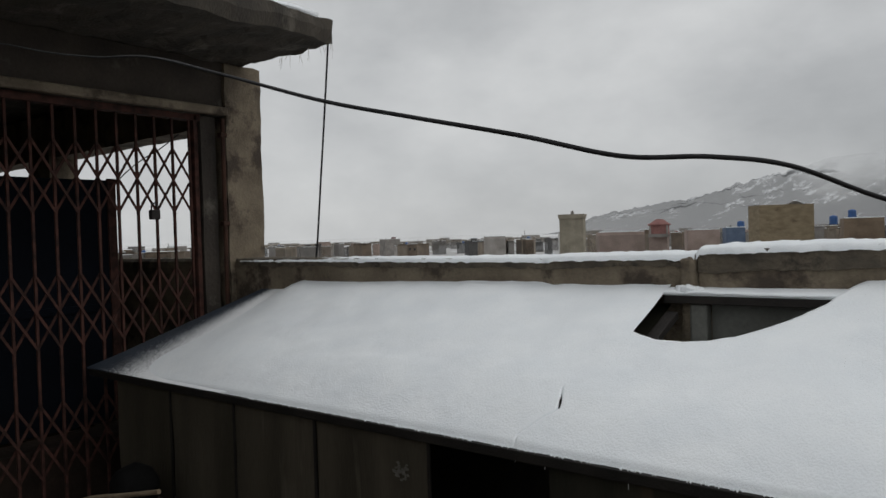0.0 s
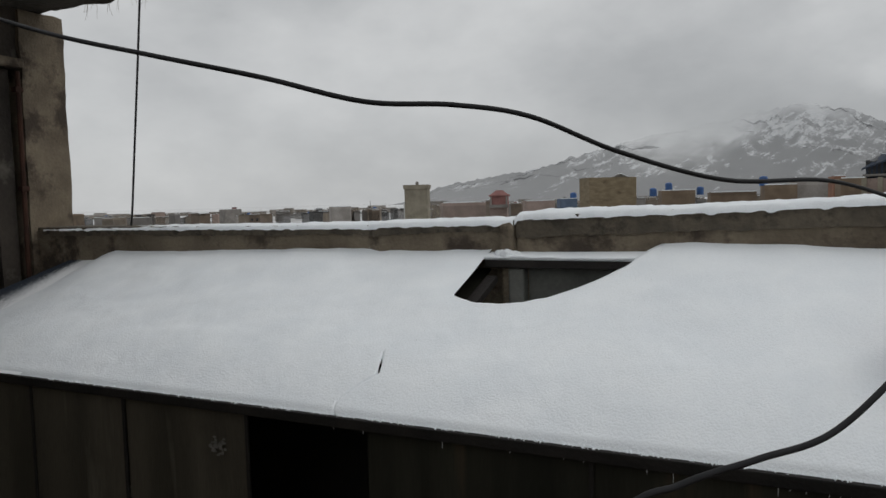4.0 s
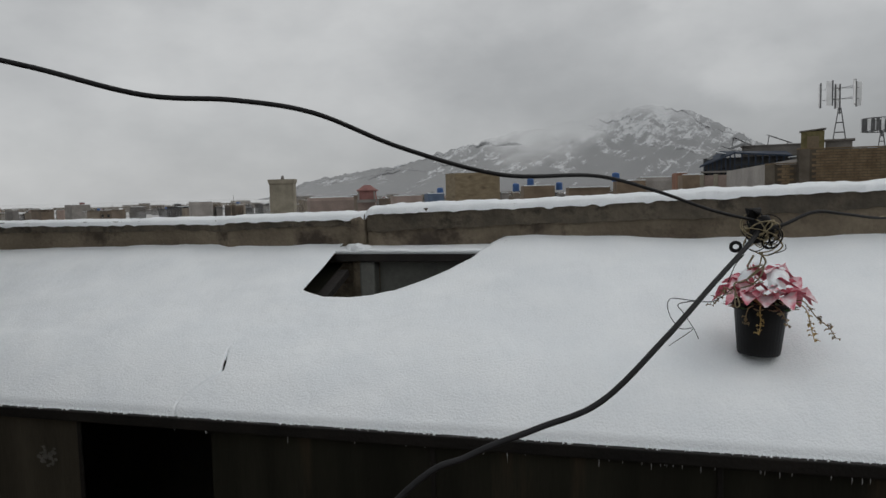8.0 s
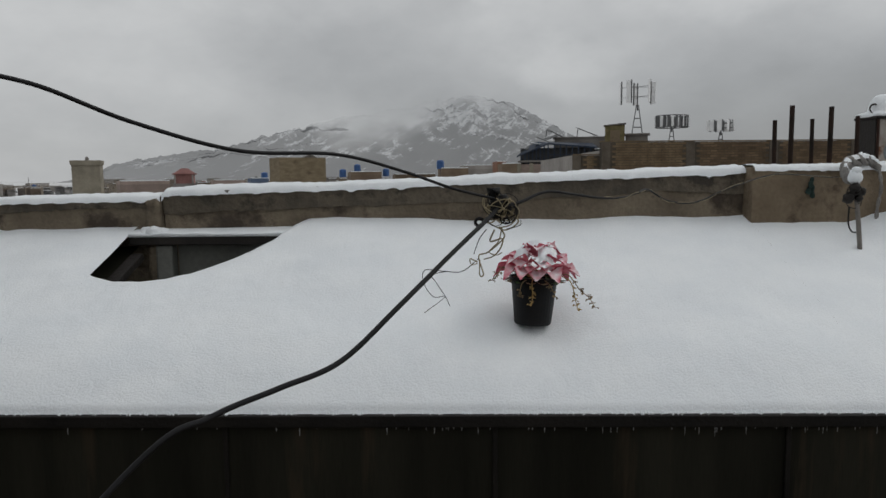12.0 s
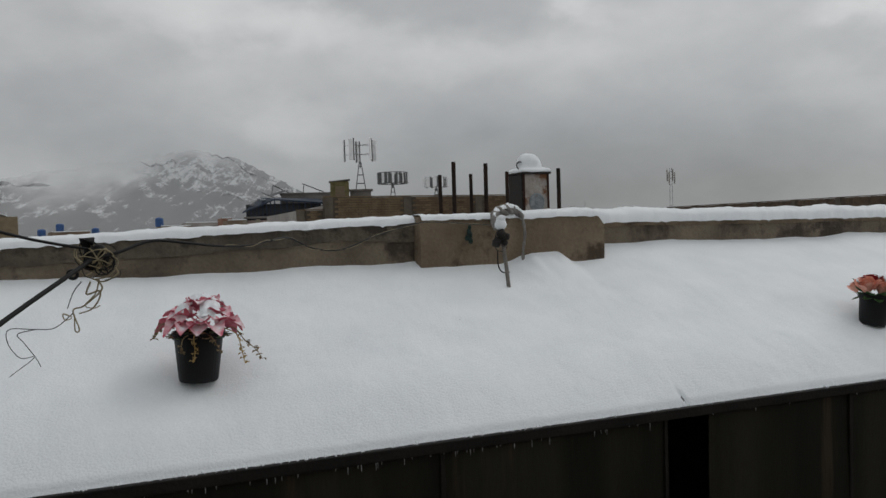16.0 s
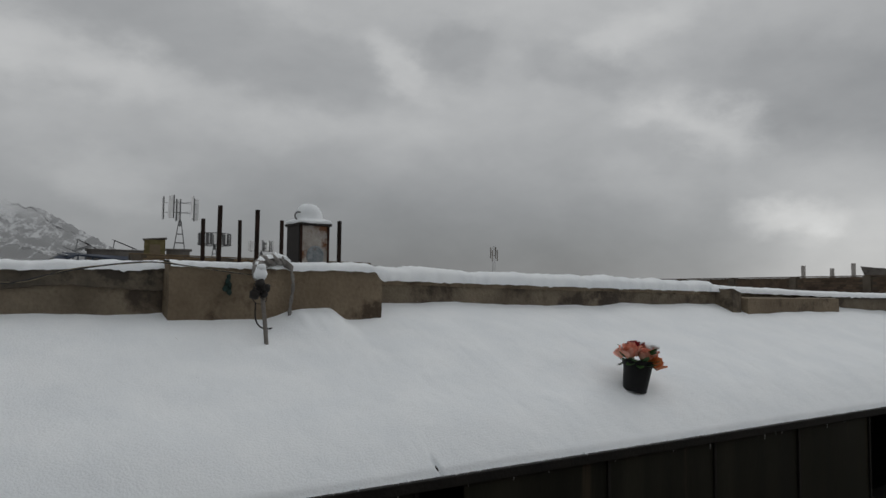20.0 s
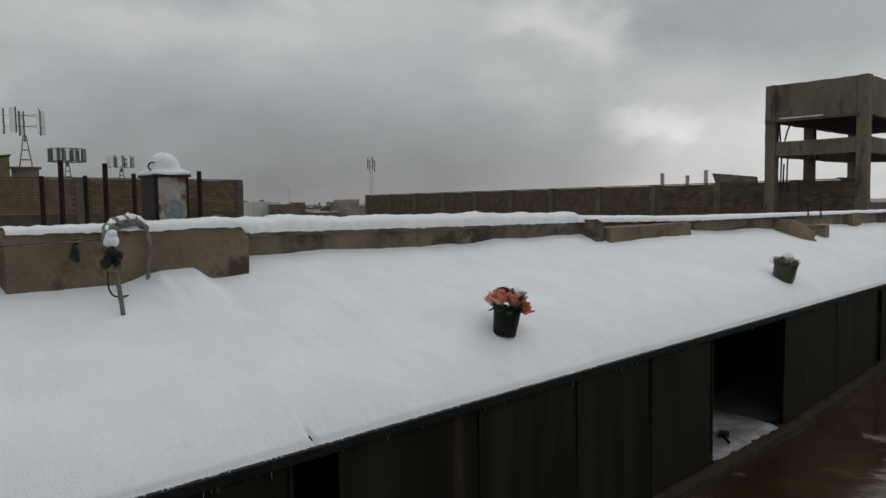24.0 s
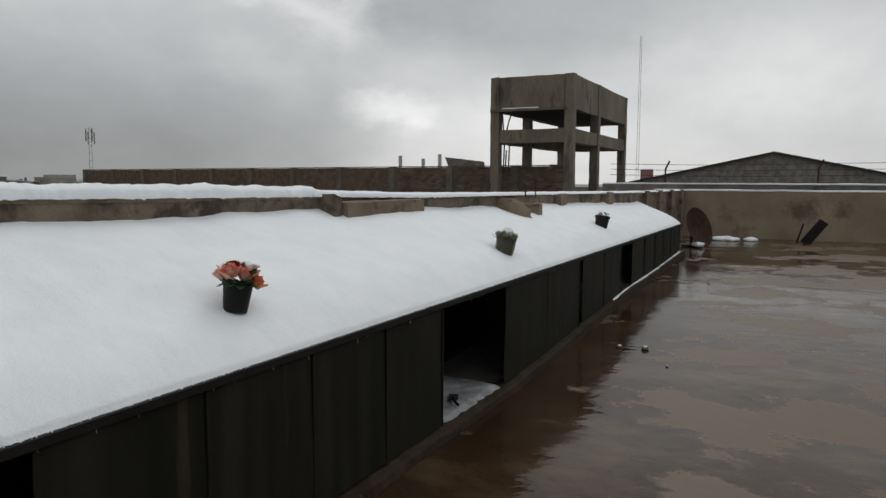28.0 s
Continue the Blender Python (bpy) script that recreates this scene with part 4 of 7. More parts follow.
tagged(part("straws", bm, M_WIRE, straw), kind="stuff")

# ---- the cables ----
cable = thing("power_cable", "thick black cable sagging across the terrace to a tangled joint", "cable")
CABLE_LINE = [(0.765, -0.730, 1.443), (0.692, -0.803, 1.463), (0.616, -0.897, 1.492), (0.543, -1.012, 1.513), (0.452, -1.122, 1.515), (0.365, -1.202, 1.543), (0.299, -1.261, 1.575), (0.244, -1.307, 1.585), (0.177, -1.346, 1.589), (0.090, -1.376, 1.614), (-0.032, -1.389, 1.645), (-0.183, -1.378, 1.685), (-0.444, -1.325, 1.765), (-0.802, -1.229, 1.869), (-1.235, -1.113, 1.965), (-1.786, -0.981, 2.099), (-2.593, -0.816, 2.308), (-3.590, -0.636, 2.530)]
TAIL_LINE = [(0.764, -0.735, 1.429), (0.742, -0.786, 1.411), (0.686, -0.883, 1.367), (0.619, -0.989, 1.311), (0.549, -1.055, 1.252), (0.480, -1.099, 1.230), (0.411, -1.141, 1.209), (0.336, -1.184, 1.166), (0.104, -1.291, 0.907), (-0.058, -1.338, 0.740), (-0.352, -1.375, 0.465), (-0.700, -1.400, 0.120), (-1.200, -1.300, 0.012), (-2.000, -1.100, 0.012)]
LEAD_LINE = [(0.776, -0.741, 1.433), (0.802, -0.724, 1.438), (0.850, -0.684, 1.454), (0.904, -0.632, 1.448), (0.970, -0.559, 1.438), (1.027, -0.482, 1.436), (1.078, -0.404, 1.443), (1.143, -0.235, 1.445), (1.214, -0.148, 1.415), (1.314, -0.058, 1.408), (1.446, 0.062, 1.443), (1.655, 0.286, 1.475), (1.828, 0.477, 1.472), (2.037, 0.726, 1.462), (2.228, 0.994, 1.459)]
KNOT = Vector((0.763, -0.73, 1.427))
part("span", tube(bmesh.new(), spline(CABLE_LINE, 10), 0.0023, 10), M_CABLE, cable, smooth=True)
part("tail", tube(bmesh.new(), spline(TAIL_LINE, 10), 0.0036, 10), M_CABLE, cable, smooth=True)
part("thin_lead", tube(bmesh.new(), spline(LEAD_LINE[:7], 8), 0.0030, 8, 0.0018), M_CABLE, cable, smooth=True)
part("thin_lead", tube(bmesh.new(), spline(LEAD_LINE[6:], 8), 0.0024, 8, 0.0020), M_CABLE, cable, smooth=True)
part("bare_strand", tube(bmesh.new(), [p + Vector((0, -0.002, 0.0025 * math.sin(k * 0.55))) for k, p in enumerate(spline([Vector(q) for q in LEAD_LINE[4:]], 8))], 0.0007, 6), M_WIRE, cable, "pale bare wire wound along the lead", smooth=True)


# ---- the town beyond ----
EYE_AT = Vector((1.0, -1.9, 1.5))


def out(az, d, z=0.0):
    """A place d metres out from the terrace, az degrees from +y towards +x."""
    return Vector((EYE_AT.x + d * math.sin(radians(az)), EYE_AT.y + d * math.cos(radians(az)), z))


GROUND = -9.0
M_GROUND = mat("snowy_ground", (0.30, 0.29, 0.28), (0.62, 0.63, 0.64), 0.03, 0.9, 0.2, 2.0, stain=(0.16, 0.14, 0.12), stain_scale=0.02, stain_at=0.5)
# distance haze put into the ground's material as growing transparency
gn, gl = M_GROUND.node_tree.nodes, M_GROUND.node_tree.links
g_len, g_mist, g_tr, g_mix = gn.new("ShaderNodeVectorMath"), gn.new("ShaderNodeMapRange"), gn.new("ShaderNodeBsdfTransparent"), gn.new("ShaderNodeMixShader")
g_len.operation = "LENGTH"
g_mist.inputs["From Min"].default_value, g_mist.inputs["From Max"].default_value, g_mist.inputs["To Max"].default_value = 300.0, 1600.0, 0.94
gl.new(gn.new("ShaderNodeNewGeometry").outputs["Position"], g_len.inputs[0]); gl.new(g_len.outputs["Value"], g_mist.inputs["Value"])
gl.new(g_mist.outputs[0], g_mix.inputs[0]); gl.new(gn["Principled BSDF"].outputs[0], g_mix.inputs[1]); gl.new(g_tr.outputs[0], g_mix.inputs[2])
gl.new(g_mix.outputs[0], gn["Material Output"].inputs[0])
gb = bmesh.new()
for r0, r1 in ((0.0, 60.0), (60.0, 400.0), (400.0, 4500.0)):
    for k in range(48):
        a, b = 2 * math.pi * k / 48, 2 * math.pi * (k + 1) / 48
        q = [(r0 * math.cos(a), r0 * math.sin(a)), (r1 * math.cos(a), r1 * math.sin(a)), (r1 * math.cos(b), r1 * math.sin(b)), (r0 * math.cos(b), r0 * math.sin(b))]
        q = q[1:] + q[:1] if r0 else q[:3]
        gb.faces.new([gb.verts.new((x, y, GROUND)) for x, y in q])
bmesh.ops.remove_doubles(gb, verts=gb.verts, dist=0.01)
bmesh.ops.recalc_face_normals(gb, faces=gb.faces)
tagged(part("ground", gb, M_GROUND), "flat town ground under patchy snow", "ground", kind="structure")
base = part("building_base", boxed(-9, FAR + 0.2, -14.2, 1.15, GROUND, -0.31), M_CONC)
tagged(base, "plastered walls of the building under the terrace", "building", kind="structure")

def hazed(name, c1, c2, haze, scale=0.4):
    """A far wall with mist mixed into its material: part of the sky shows through it."""
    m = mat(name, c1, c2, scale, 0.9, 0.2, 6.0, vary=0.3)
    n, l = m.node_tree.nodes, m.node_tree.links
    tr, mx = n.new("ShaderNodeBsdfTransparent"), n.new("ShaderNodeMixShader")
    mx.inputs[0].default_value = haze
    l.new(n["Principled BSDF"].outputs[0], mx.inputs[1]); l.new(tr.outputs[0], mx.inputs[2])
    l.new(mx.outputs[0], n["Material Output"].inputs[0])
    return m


M_TAN = mat("tan_plaster", (0.155, 0.118, 0.075), (0.22, 0.17, 0.115), 0.6, 0.9, 0.2, 8.0, vary=0.25)
M_GREY = mat("grey_plaster", (0.20, 0.185, 0.17), (0.30, 0.28, 0.26), 0.5, 0.9, 0.2, 8.0, vary=0.3)
M_BROWN = mat("brown_brick_wall", (0.13, 0.095, 0.065), (0.20, 0.15, 0.105), 0.6, 0.9, 0.2, 8.0, vary=0.3)
M_PINK = mat("pink_plaster", (0.22, 0.17, 0.145), (0.30, 0.235, 0.205), 0.6, 0.9, 0.2, 8.0, vary=0.2)
M_RED = mat("red_paint", (0.19, 0.080, 0.072), (0.26, 0.125, 0.112), 1.0, 0.7, 0.1, 8.0)
M_BLUEWALL = mat("blue_painted_wall", (0.07, 0.10, 0.16), (0.11, 0.15, 0.22), 1.0, 0.8, 0.1, 8.0)
M_DARKWIN = mat("dark_window", (0.012, 0.013, 0.015), (0.03, 0.03, 0.032), 2.0, 0.25, 0.0)
M_TANK = mat("blue_plastic", (0.02, 0.07, 0.20), (0.03, 0.10, 0.28), 1.5, 0.5, 0.0)
M_SHEET = mat("blue_roof_sheet", (0.006, 0.014, 0.032), (0.014, 0.030, 0.062), 2.0, 0.5, 0.1, 20.0)


def house(az, d, w, depth, top, label, material, rz=None, snow=True, windows=2, size=1.0, name="house"):
    """A flat-roofed town house with its parapet, snow and windows."""
    p = out(az, d, GROUND)
    t = thing(name, label, "house", p, -az if rz is None else rz, "houses of the town")
    h = top - GROUND
    bm = boxed(-w / 2, w / 2, -depth / 2, depth / 2, 0, h - 0.5)
    part("wall", bm, material, t)
    bm = bmesh.new()
    for a, b, c, e in ((-w / 2, w / 2, -depth / 2, -depth / 2 + 0.2), (-w / 2, w / 2, depth / 2 - 0.2, depth / 2), (-w / 2, -w / 2 + 0.2, -depth / 2 + 0.2, depth / 2 - 0.2), (w / 2 - 0.2, w / 2, -depth / 2 + 0.2, depth / 2 - 0.2)):
        box(bm, a, b, c, e, h - 0.5, h)
    part("roof_parapet", bm, material, t)
    if snow:
        part("roof_snow", boxed(-w / 2 + 0.03, w / 2 - 0.03, -depth / 2 - 0.02, -depth / 2 + 0.2, h, h + 0.10), M_SNOW, t)
    for k in range(windows):
        x = (k + 0.5) / windows * w - w / 2
        part("window", boxed(x - 0.5 * size, x + 0.5 * size, -depth / 2 - 0.03, -depth / 2 + 0.02, h - 1.2 - 1.2 * size, h - 1.2), M_DARKWIN, t)
    return t


def tank_on(az, d, z, r=0.55, h=1.1):
    t = thing("water_tank", "blue plastic water tank on a roof", "water tank", out(az, d, z), 0, "water tanks")
    part("tank", lathe(bmesh.new(), [(r, 0), (r, h * 0.8), (r * 0.85, h * 0.92), (r * 0.3, h)], 16), M_TANK, t)


# landmark houses
M_LMBRICK = mat("tan_brickwork", (0.165, 0.128, 0.078), (0.235, 0.188, 0.122), 1.6, 0.9, 0.3, 14.0, stain=(0.11, 0.082, 0.05), stain_scale=0.9, stain_at=0.56, stretch=(1, 1, 2.5))
M_BEIGE = mat("beige_render", (0.20, 0.178, 0.135), (0.29, 0.262, 0.205), 0.8, 0.9, 0.2, 8.0)
house(-13.2, 60, 3.9, 2.4, 2.98, "tan brick house block rising above the roofs", M_LMBRICK, rz=34, windows=0, snow=False)
block_cap = thing("roof_room", "small snow-covered gabled hatch on the brick house", "house", out(-12.3, 60, 2.98), 30)
gb = bmesh.new()
q = [gb.verts.new(v) for v in ((-0.6, -0.4, 0), (0.6, -0.4, 0), (0.0, -0.4, 0.27), (-0.6, 0.4, 0), (0.6, 0.4, 0), (0.0, 0.4, 0.27))]
for f in ((0, 1, 2), (5, 4, 3), (1, 4, 5, 2), (0, 2, 5, 3), (0, 3, 4, 1)):
    gb.faces.new([q[i] for i in f])
part("hatch", gb, M_CONC_DARK, block_cap)
part("roof_snow", boxed(0.02, 0.62, -0.45, 0.45, 0.0, 0.05, m=pose(0, 0, 0.275, 0, 24, 0)), M_SNOW, block_cap)
house(-27.95, 95, 3.0, 2.8, 3.1, "beige tower house with a flaring top", M_BEIGE, rz=20, windows=0, snow=False)
top = thing("roof_room", "projecting flared parapet of the tower house", "house", out(-27.95, 95, 2.75), 20)
tb = bmesh.new()
for za, zb, ra, rb_ in ((0.0, 0.35, 1.3, 1.55), (0.35, 0.85, 1.6, 1.65)):
    lo = [tb.verts.new((x * ra, y * ra, za)) for x, y in ((-1, -1), (1, -1), (1, 1), (-1, 1))]
    hi = [tb.verts.new((x * rb_, y * rb_, zb)) for x, y in ((-1, -1), (1, -1), (1, 1), (-1, 1))]
    for k in range(4):
        tb.faces.new((lo[k], lo[(k + 1) % 4], hi[(k + 1) % 4], hi[k]))
    tb.faces.new(hi); tb.faces.new(lo[::-1])
part("cap", tb, M_BEIGE, top)
part("finial", lathe(bmesh.new(), [(0.2, 0.85), (0.22, 1.1), (0.12, 1.3), (0.02, 1.36)], 12), M_GREY, top)
house(-21.5, 85, 2.0, 2.0, 1.45, "small red and pale painted roof house", M_PINK, rz=15, windows=0)
red = thing("roof_room", "red painted roof room with a small pediment", "house", out(-21.45, 84, 0.55), 15)
part("room", boxed(-0.95, 0.95, -1.1, 1.0, 0, 1.25), M_RED, red)
part("trim", boxed(-1.15, 1.15, -1.3, 1.15, 1.25, 1.42, bevel=0.05), M_RED, red, "red eaves")
pb = bmesh.new()
q = [pb.verts.new(v) for v in ((-1.0, -1.2, 1.42), (1.0, -1.2, 1.42), (0.35, -0.3, 1.95), (-0.35, -0.3, 1.95), (1.0, 1.0, 1.42), (-1.0, 1.0, 1.42), (0.35, 0.3, 1.95), (-0.35, 0.3, 1.95))]
for f in ((0, 1, 2, 3), (1, 4, 6, 2), (4, 5, 7, 6), (5, 0, 3, 7), (3, 2, 6, 7)):
    pb.faces.new([q[i] for i in f])
part("roof", pb, M_RED, red)
part("trim", boxed(-1.1, 1.1, -1.22, -1.11, -0.05, 0.3), M_GREY, red, "pale base band")
for x in (-1.0, 0.82):
    part("pilaster", boxed(x, x + 0.18, -1.2, -1.11, 0.3, 1.25), M_GREY, red, "pale corner strip")
# low houses in front of the mountain: bearing, distance, width, height, wall
M_ORANGEW = mat("orange_brick_wall", (0.21, 0.105, 0.068), (0.28, 0.145, 0.095), 0.8, 0.9, 0.2, 8.0)
for az, d, w, top_z, m, label in ((-7.9, 110, 4.6, 2.05, M_BROWN, "low brown brick house with a snowy roof"), (-4.0, 120, 6.6, 1.62, M_BROWN, "low brown brick house with a snowy roof"), (-0.9, 100, 3.7, 2.35, M_BROWN, "brown brick house with a water tank"),
                                  (1.0, 105, 4.4, 2.75, M_GREY, "grey plastered house with a stepped roof"), (2.75, 90, 1.1, 3.0, M_ORANGEW, "narrow house of bare orange brick"), (3.6, 84, 2.4, 2.65, M_BROWN, "brown brick house beside the shelter"),
                                  (-16.1, 115, 2.6, 1.25, M_BLUEWALL, "small house painted a dull blue"), (-18.3, 125, 5.0, 1.0, M_PINK, "low pale pink house"), (-24.3, 118, 7.0, 1.05, M_PINK, "long low pale pink house"), (-34.0, 150, 4.0, 0.75, M_GREY, "low grey house with a white roof")):
    house(az, d, w, 4.0, top_z, label, m, rz=-az + 8, windows=0, snow=True)
for az, d, z in ((-8.45, 109, 2.0), (-1.9, 99, 2.3), (-6.2, 112, 1.35), (-15.6, 114, 1.0), (-9.6, 108, 1.3)):
    tank_on(az, d, z, 0.5, 1.2)

rng = random.Random(11)
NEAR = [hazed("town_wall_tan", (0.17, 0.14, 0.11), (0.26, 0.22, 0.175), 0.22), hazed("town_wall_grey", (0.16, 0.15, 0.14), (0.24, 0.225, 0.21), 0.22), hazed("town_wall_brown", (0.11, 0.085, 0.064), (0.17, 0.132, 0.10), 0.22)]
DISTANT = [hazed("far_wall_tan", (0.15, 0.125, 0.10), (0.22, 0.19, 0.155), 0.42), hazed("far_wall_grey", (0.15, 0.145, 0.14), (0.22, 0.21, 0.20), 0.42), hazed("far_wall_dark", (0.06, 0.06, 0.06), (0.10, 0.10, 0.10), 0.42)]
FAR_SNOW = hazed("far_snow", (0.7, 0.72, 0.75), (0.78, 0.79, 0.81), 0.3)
for k in range(230):
    az = -66 + 126 * (k + rng.random()) / 230
    d = rng.choice((190, 230, 280, 340, 420, 520, 620)) * rng.uniform(0.88, 1.12)
    peak = 0.06 if az > -14 else -0.16 if az > -27 else -0.44
    top_z = EYE_AT.z + d * math.tan(radians(rng.triangular(-0.95, peak, min(-0.42, peak - 0.2))))
    w = rng.choice((rng.uniform(2.2, 5.0), rng.uniform(3.0, 9.0))) * (0.7 if d < 250 else 1.15)
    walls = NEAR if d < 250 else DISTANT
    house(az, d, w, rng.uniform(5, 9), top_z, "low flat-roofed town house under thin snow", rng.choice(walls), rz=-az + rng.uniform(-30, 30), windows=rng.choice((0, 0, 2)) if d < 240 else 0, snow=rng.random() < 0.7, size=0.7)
    if k % 9 == 0:
        tank_on(az, d, top_z - 0.5)
    if k % 5 == 2:
        t = thing("roof_aerial", "thin aerial pole on a town roof", "aerial", out(az, d, top_z - 0.5), 0, "roof aerials")
        part("pole", tube(bmesh.new(), [(0, 0, 0), (0, 0, rng.uniform(1.6, 3.4))], 0.06, 5), M_CONC_DARK, t)
    if k % 6 == 1:
        t = thing("roof_room", "small roof room on a town house", "house", out(az, d, top_z - 0.5), -az, "roof rooms")
        part("room", boxed(-1.1, 1.1, -0.9, 0.9, 0, 1.5), rng.choice(walls), t)
        part("roof_snow", boxed(-1.15, 1.15, -0.95, 0.95, 1.5, 1.62), M_SNOW, t)


far_bm = bmesh.new()
for k in range(170):
    az = -66 + 118 * (k + rng.random()) / 170
    d, w, q = rng.uniform(650, 1100), rng.uniform(4, 13), rng.uniform(4, 7)
    top_z = EYE_AT.z + d * math.tan(radians(rng.triangular(-0.5, 0.02, -0.2) - (0.0 if az > -27 else 0.26)))
    box(far_bm, -w, w, -q, q, GROUND, top_z, m=Matrix.Translation(out(az, d)) @ pose(0, 0, 0, 0, 0, -az + rng.uniform(-20, 20)))
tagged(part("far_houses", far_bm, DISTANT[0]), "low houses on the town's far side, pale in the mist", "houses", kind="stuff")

M_WHITEWALL = mat("whitewashed_wall", (0.42, 0.41, 0.39), (0.56, 0.55, 0.53), 0.6, 0.9, 0.2, 8.0, vary=0.2)
M_CYPRESS = mat("dark_evergreen", (0.016, 0.022, 0.014), (0.035, 0.045, 0.028), 1.2, 0.9, 0.4, 20.0)
TOWN = [*NEAR, M_BROWN, M_GREY, M_BROWN, M_WHITEWALL, M_PINK]
for k in range(110):
    az = 22 + 19 * (k + rng.random()) / 110 if k % 3 else -62 + 78 * rng.random()
    d = rng.uniform(130, 380)
    if az < 20:
        d = rng.uniform(240, 420)
    top_z = EYE_AT.z + d * math.tan(radians(rng.triangular(-0.7 if az > 20 else -0.9, 0.45 if az > 20 else -0.12, 0.0 if az > 20 else -0.45)))
    house(az, d, rng.uniform(3.0, 8.0), rng.uniform(5, 9), top_z, "small town house with a snow-covered flat roof", rng.choice(TOWN), rz=-az + rng.uniform(-35, 35), windows=rng.choice((0, 1, 2)) if d < 220 else 0, size=0.7)
    if k % 7 == 3:
        t = thing("roof_room", "small red-painted roof room in the town", "house", out(az + 0.3, d, top_z - 0.5), -az, "roof rooms")
        part("room", boxed(-0.9, 0.9, -0.8, 0.8, 0, 1.3), M_RED, t)
        part("roof_snow", boxed(-0.95, 0.95, -0.85, 0.85, 1.3, 1.42), M_SNOW, t)
    if k % 11 == 1:
        t = thing("cypress_tree", "slim dark evergreen tree between the town houses", "tree", out(az - 0.4, d, top_z - 3.0), 0, "trees of the town")
        part("trunk", tube(bmesh.new(), [(0, 0, -3), (0, 0, 0.5)], 0.15, 6), M_BROWN, t)
        cb = bmesh.new()
        for q in range(26):
            zz = 0.2 + 4.2 * q / 26
            rr = 0.75 * (1 - (zz / 4.6) ** 1.5)
            aa = q * 2.4
            clump(cb, (math.cos(aa) * rr * 0.7, math.sin(aa) * rr * 0.7, zz), 0.28 + 0.4 * rr, q * 1.3, 1.1, 1)
        part("crown", cb, M_CYPRESS, t)

# ---- brick neighbours ----
M_LAID = mat("laid_brick", (0.105, 0.070, 0.040), (0.17, 0.118, 0.070), 1.1, 0.9, 0.3, 25.0, vary=0.28)
M_LAID_ALL = mat("laid_brick_far", (0.125, 0.086, 0.048), (0.20, 0.144, 0.085), 3.2, 0.9, 0.3, 25.0)


M_DULL = mat("dull_red_brown_brick", (0.070, 0.048, 0.033), (0.135, 0.096, 0.066), 1.4, 0.9, 0.5, 30.0, vary=0.35)
M_DULL_ALL = mat("dull_red_brown_brick_far", (0.070, 0.048, 0.033), (0.140, 0.100, 0.068), 4.0, 0.9, 0.5, 30.0)
WARM, DULL = (M_LAID, M_LAID_ALL, M_MORTAR), (M_DULL, M_DULL_ALL, M_MORTAR)


def brick_wall(name, a, b, z0, z1, label, thick=0.24, piers=3.0, bricks=None, tone=WARM):
    """A bare brick wall; bricks: the stretch whose bricks are laid singly, the rest of the courses is one piece."""
    a, b = Vector(a), Vector(b)
    way = b - a
    rz = math.degrees(math.atan2(way.y, way.x))
    t = thing(name, label, "wall", (a.x, a.y, z0), rz, kind="structure")
    n, h = way.length, z1 - z0
    part("wall_core", boxed(0, n, 0, thick, 0, h), M_JOINT, t)
    brk, rest, brnd, single = None, bmesh.new(), random.Random(3), 0
    rows = int(1.15 / 0.088)
    for r in range(rows):
        z = h - 0.088 * (r + 1)
        k = 0
        while 0.25 * k < n - 0.3:
            x = 0.25 * k + (0.125 if r % 2 else 0.0)
            k += 1
            if (x % piers) < 0.32 or ((x + 0.23) % piers) < 0.32:
                continue
            dy = -0.012 + brnd.uniform(-0.010, 0.006)
            if bricks and bricks[0] < x < bricks[1] and single < 300:
                single += 1
                if brk is None:
                    brk = ob = part("brick", boxed(0, 0.235, 0, 0.05, 0, 0.074), tone[0], t)
                else:
                    ob = new("brick", brk.data)
                    ob.parent = t
                ob.location = (x, dy, z)
            else:
                box(rest, x, x + 0.235, dy, 0.02, z, z + 0.074)
    tagged(part("brick_courses", rest, tone[1], t), kind="stuff")
    k = 0.0
    while k < n:
        part("pier", boxed(k, k + 0.3, -0.03, thick, 0, h + 0.02), tone[2], t)
        k += piers
    part("coping", boxed(0, n, -0.02, thick + 0.02, h + 0.02, h + 0.05), tone[1], t)
    return t


neighbour = part("neighbour_building", boxed(5.7, 14.6, 24.4, 44.0, GROUND, 2.3), M_GREY)
neighbour3 = part("neighbour_building_back", boxed(8.0, 25.5, 46.0, 72.0, GROUND, 2.3), M_GREY)
tagged(neighbour3, "flat-roofed building that carries the wind turbines", "building", kind="structure")
tagged(neighbour, "flat-roofed neighbouring building behind the brick wall", "building", kind="structure")
neighbour2 = part("neighbour_building_right", boxed(35.4, 80.0, -2.0, 40.0, GROUND, 1.3), M_GREY)
tagged(neighbour2, "flat-roofed neighbouring building around the frame tower", "building", kind="structure")
brick_wall("brick_wall", (5.5, 23.0, 0), (14.7, 24.0, 0), -1.5, 2.53, "bare brown brick wall of a neighbouring roof", bricks=(2.9, 9.0))
brick_wall("brick_wall", (14.7, 24.0, 0), (14.9, 30.0, 0), -1.5, 2.53, "side of the bare brown brick wall")
brick_wall("brick_wall", (4.6, 23.6, 0), (5.5, 23.3, 0), -1.5, 2.1, "lower end of the brick wall")
brick_wall("brick_wall", (31.2, 38.0, 0), (27.1, 5.8, 0), -1.5, 2.12, "long rough brick wall beyond the terrace", bricks=(24.5, 33.0), tone=DULL)

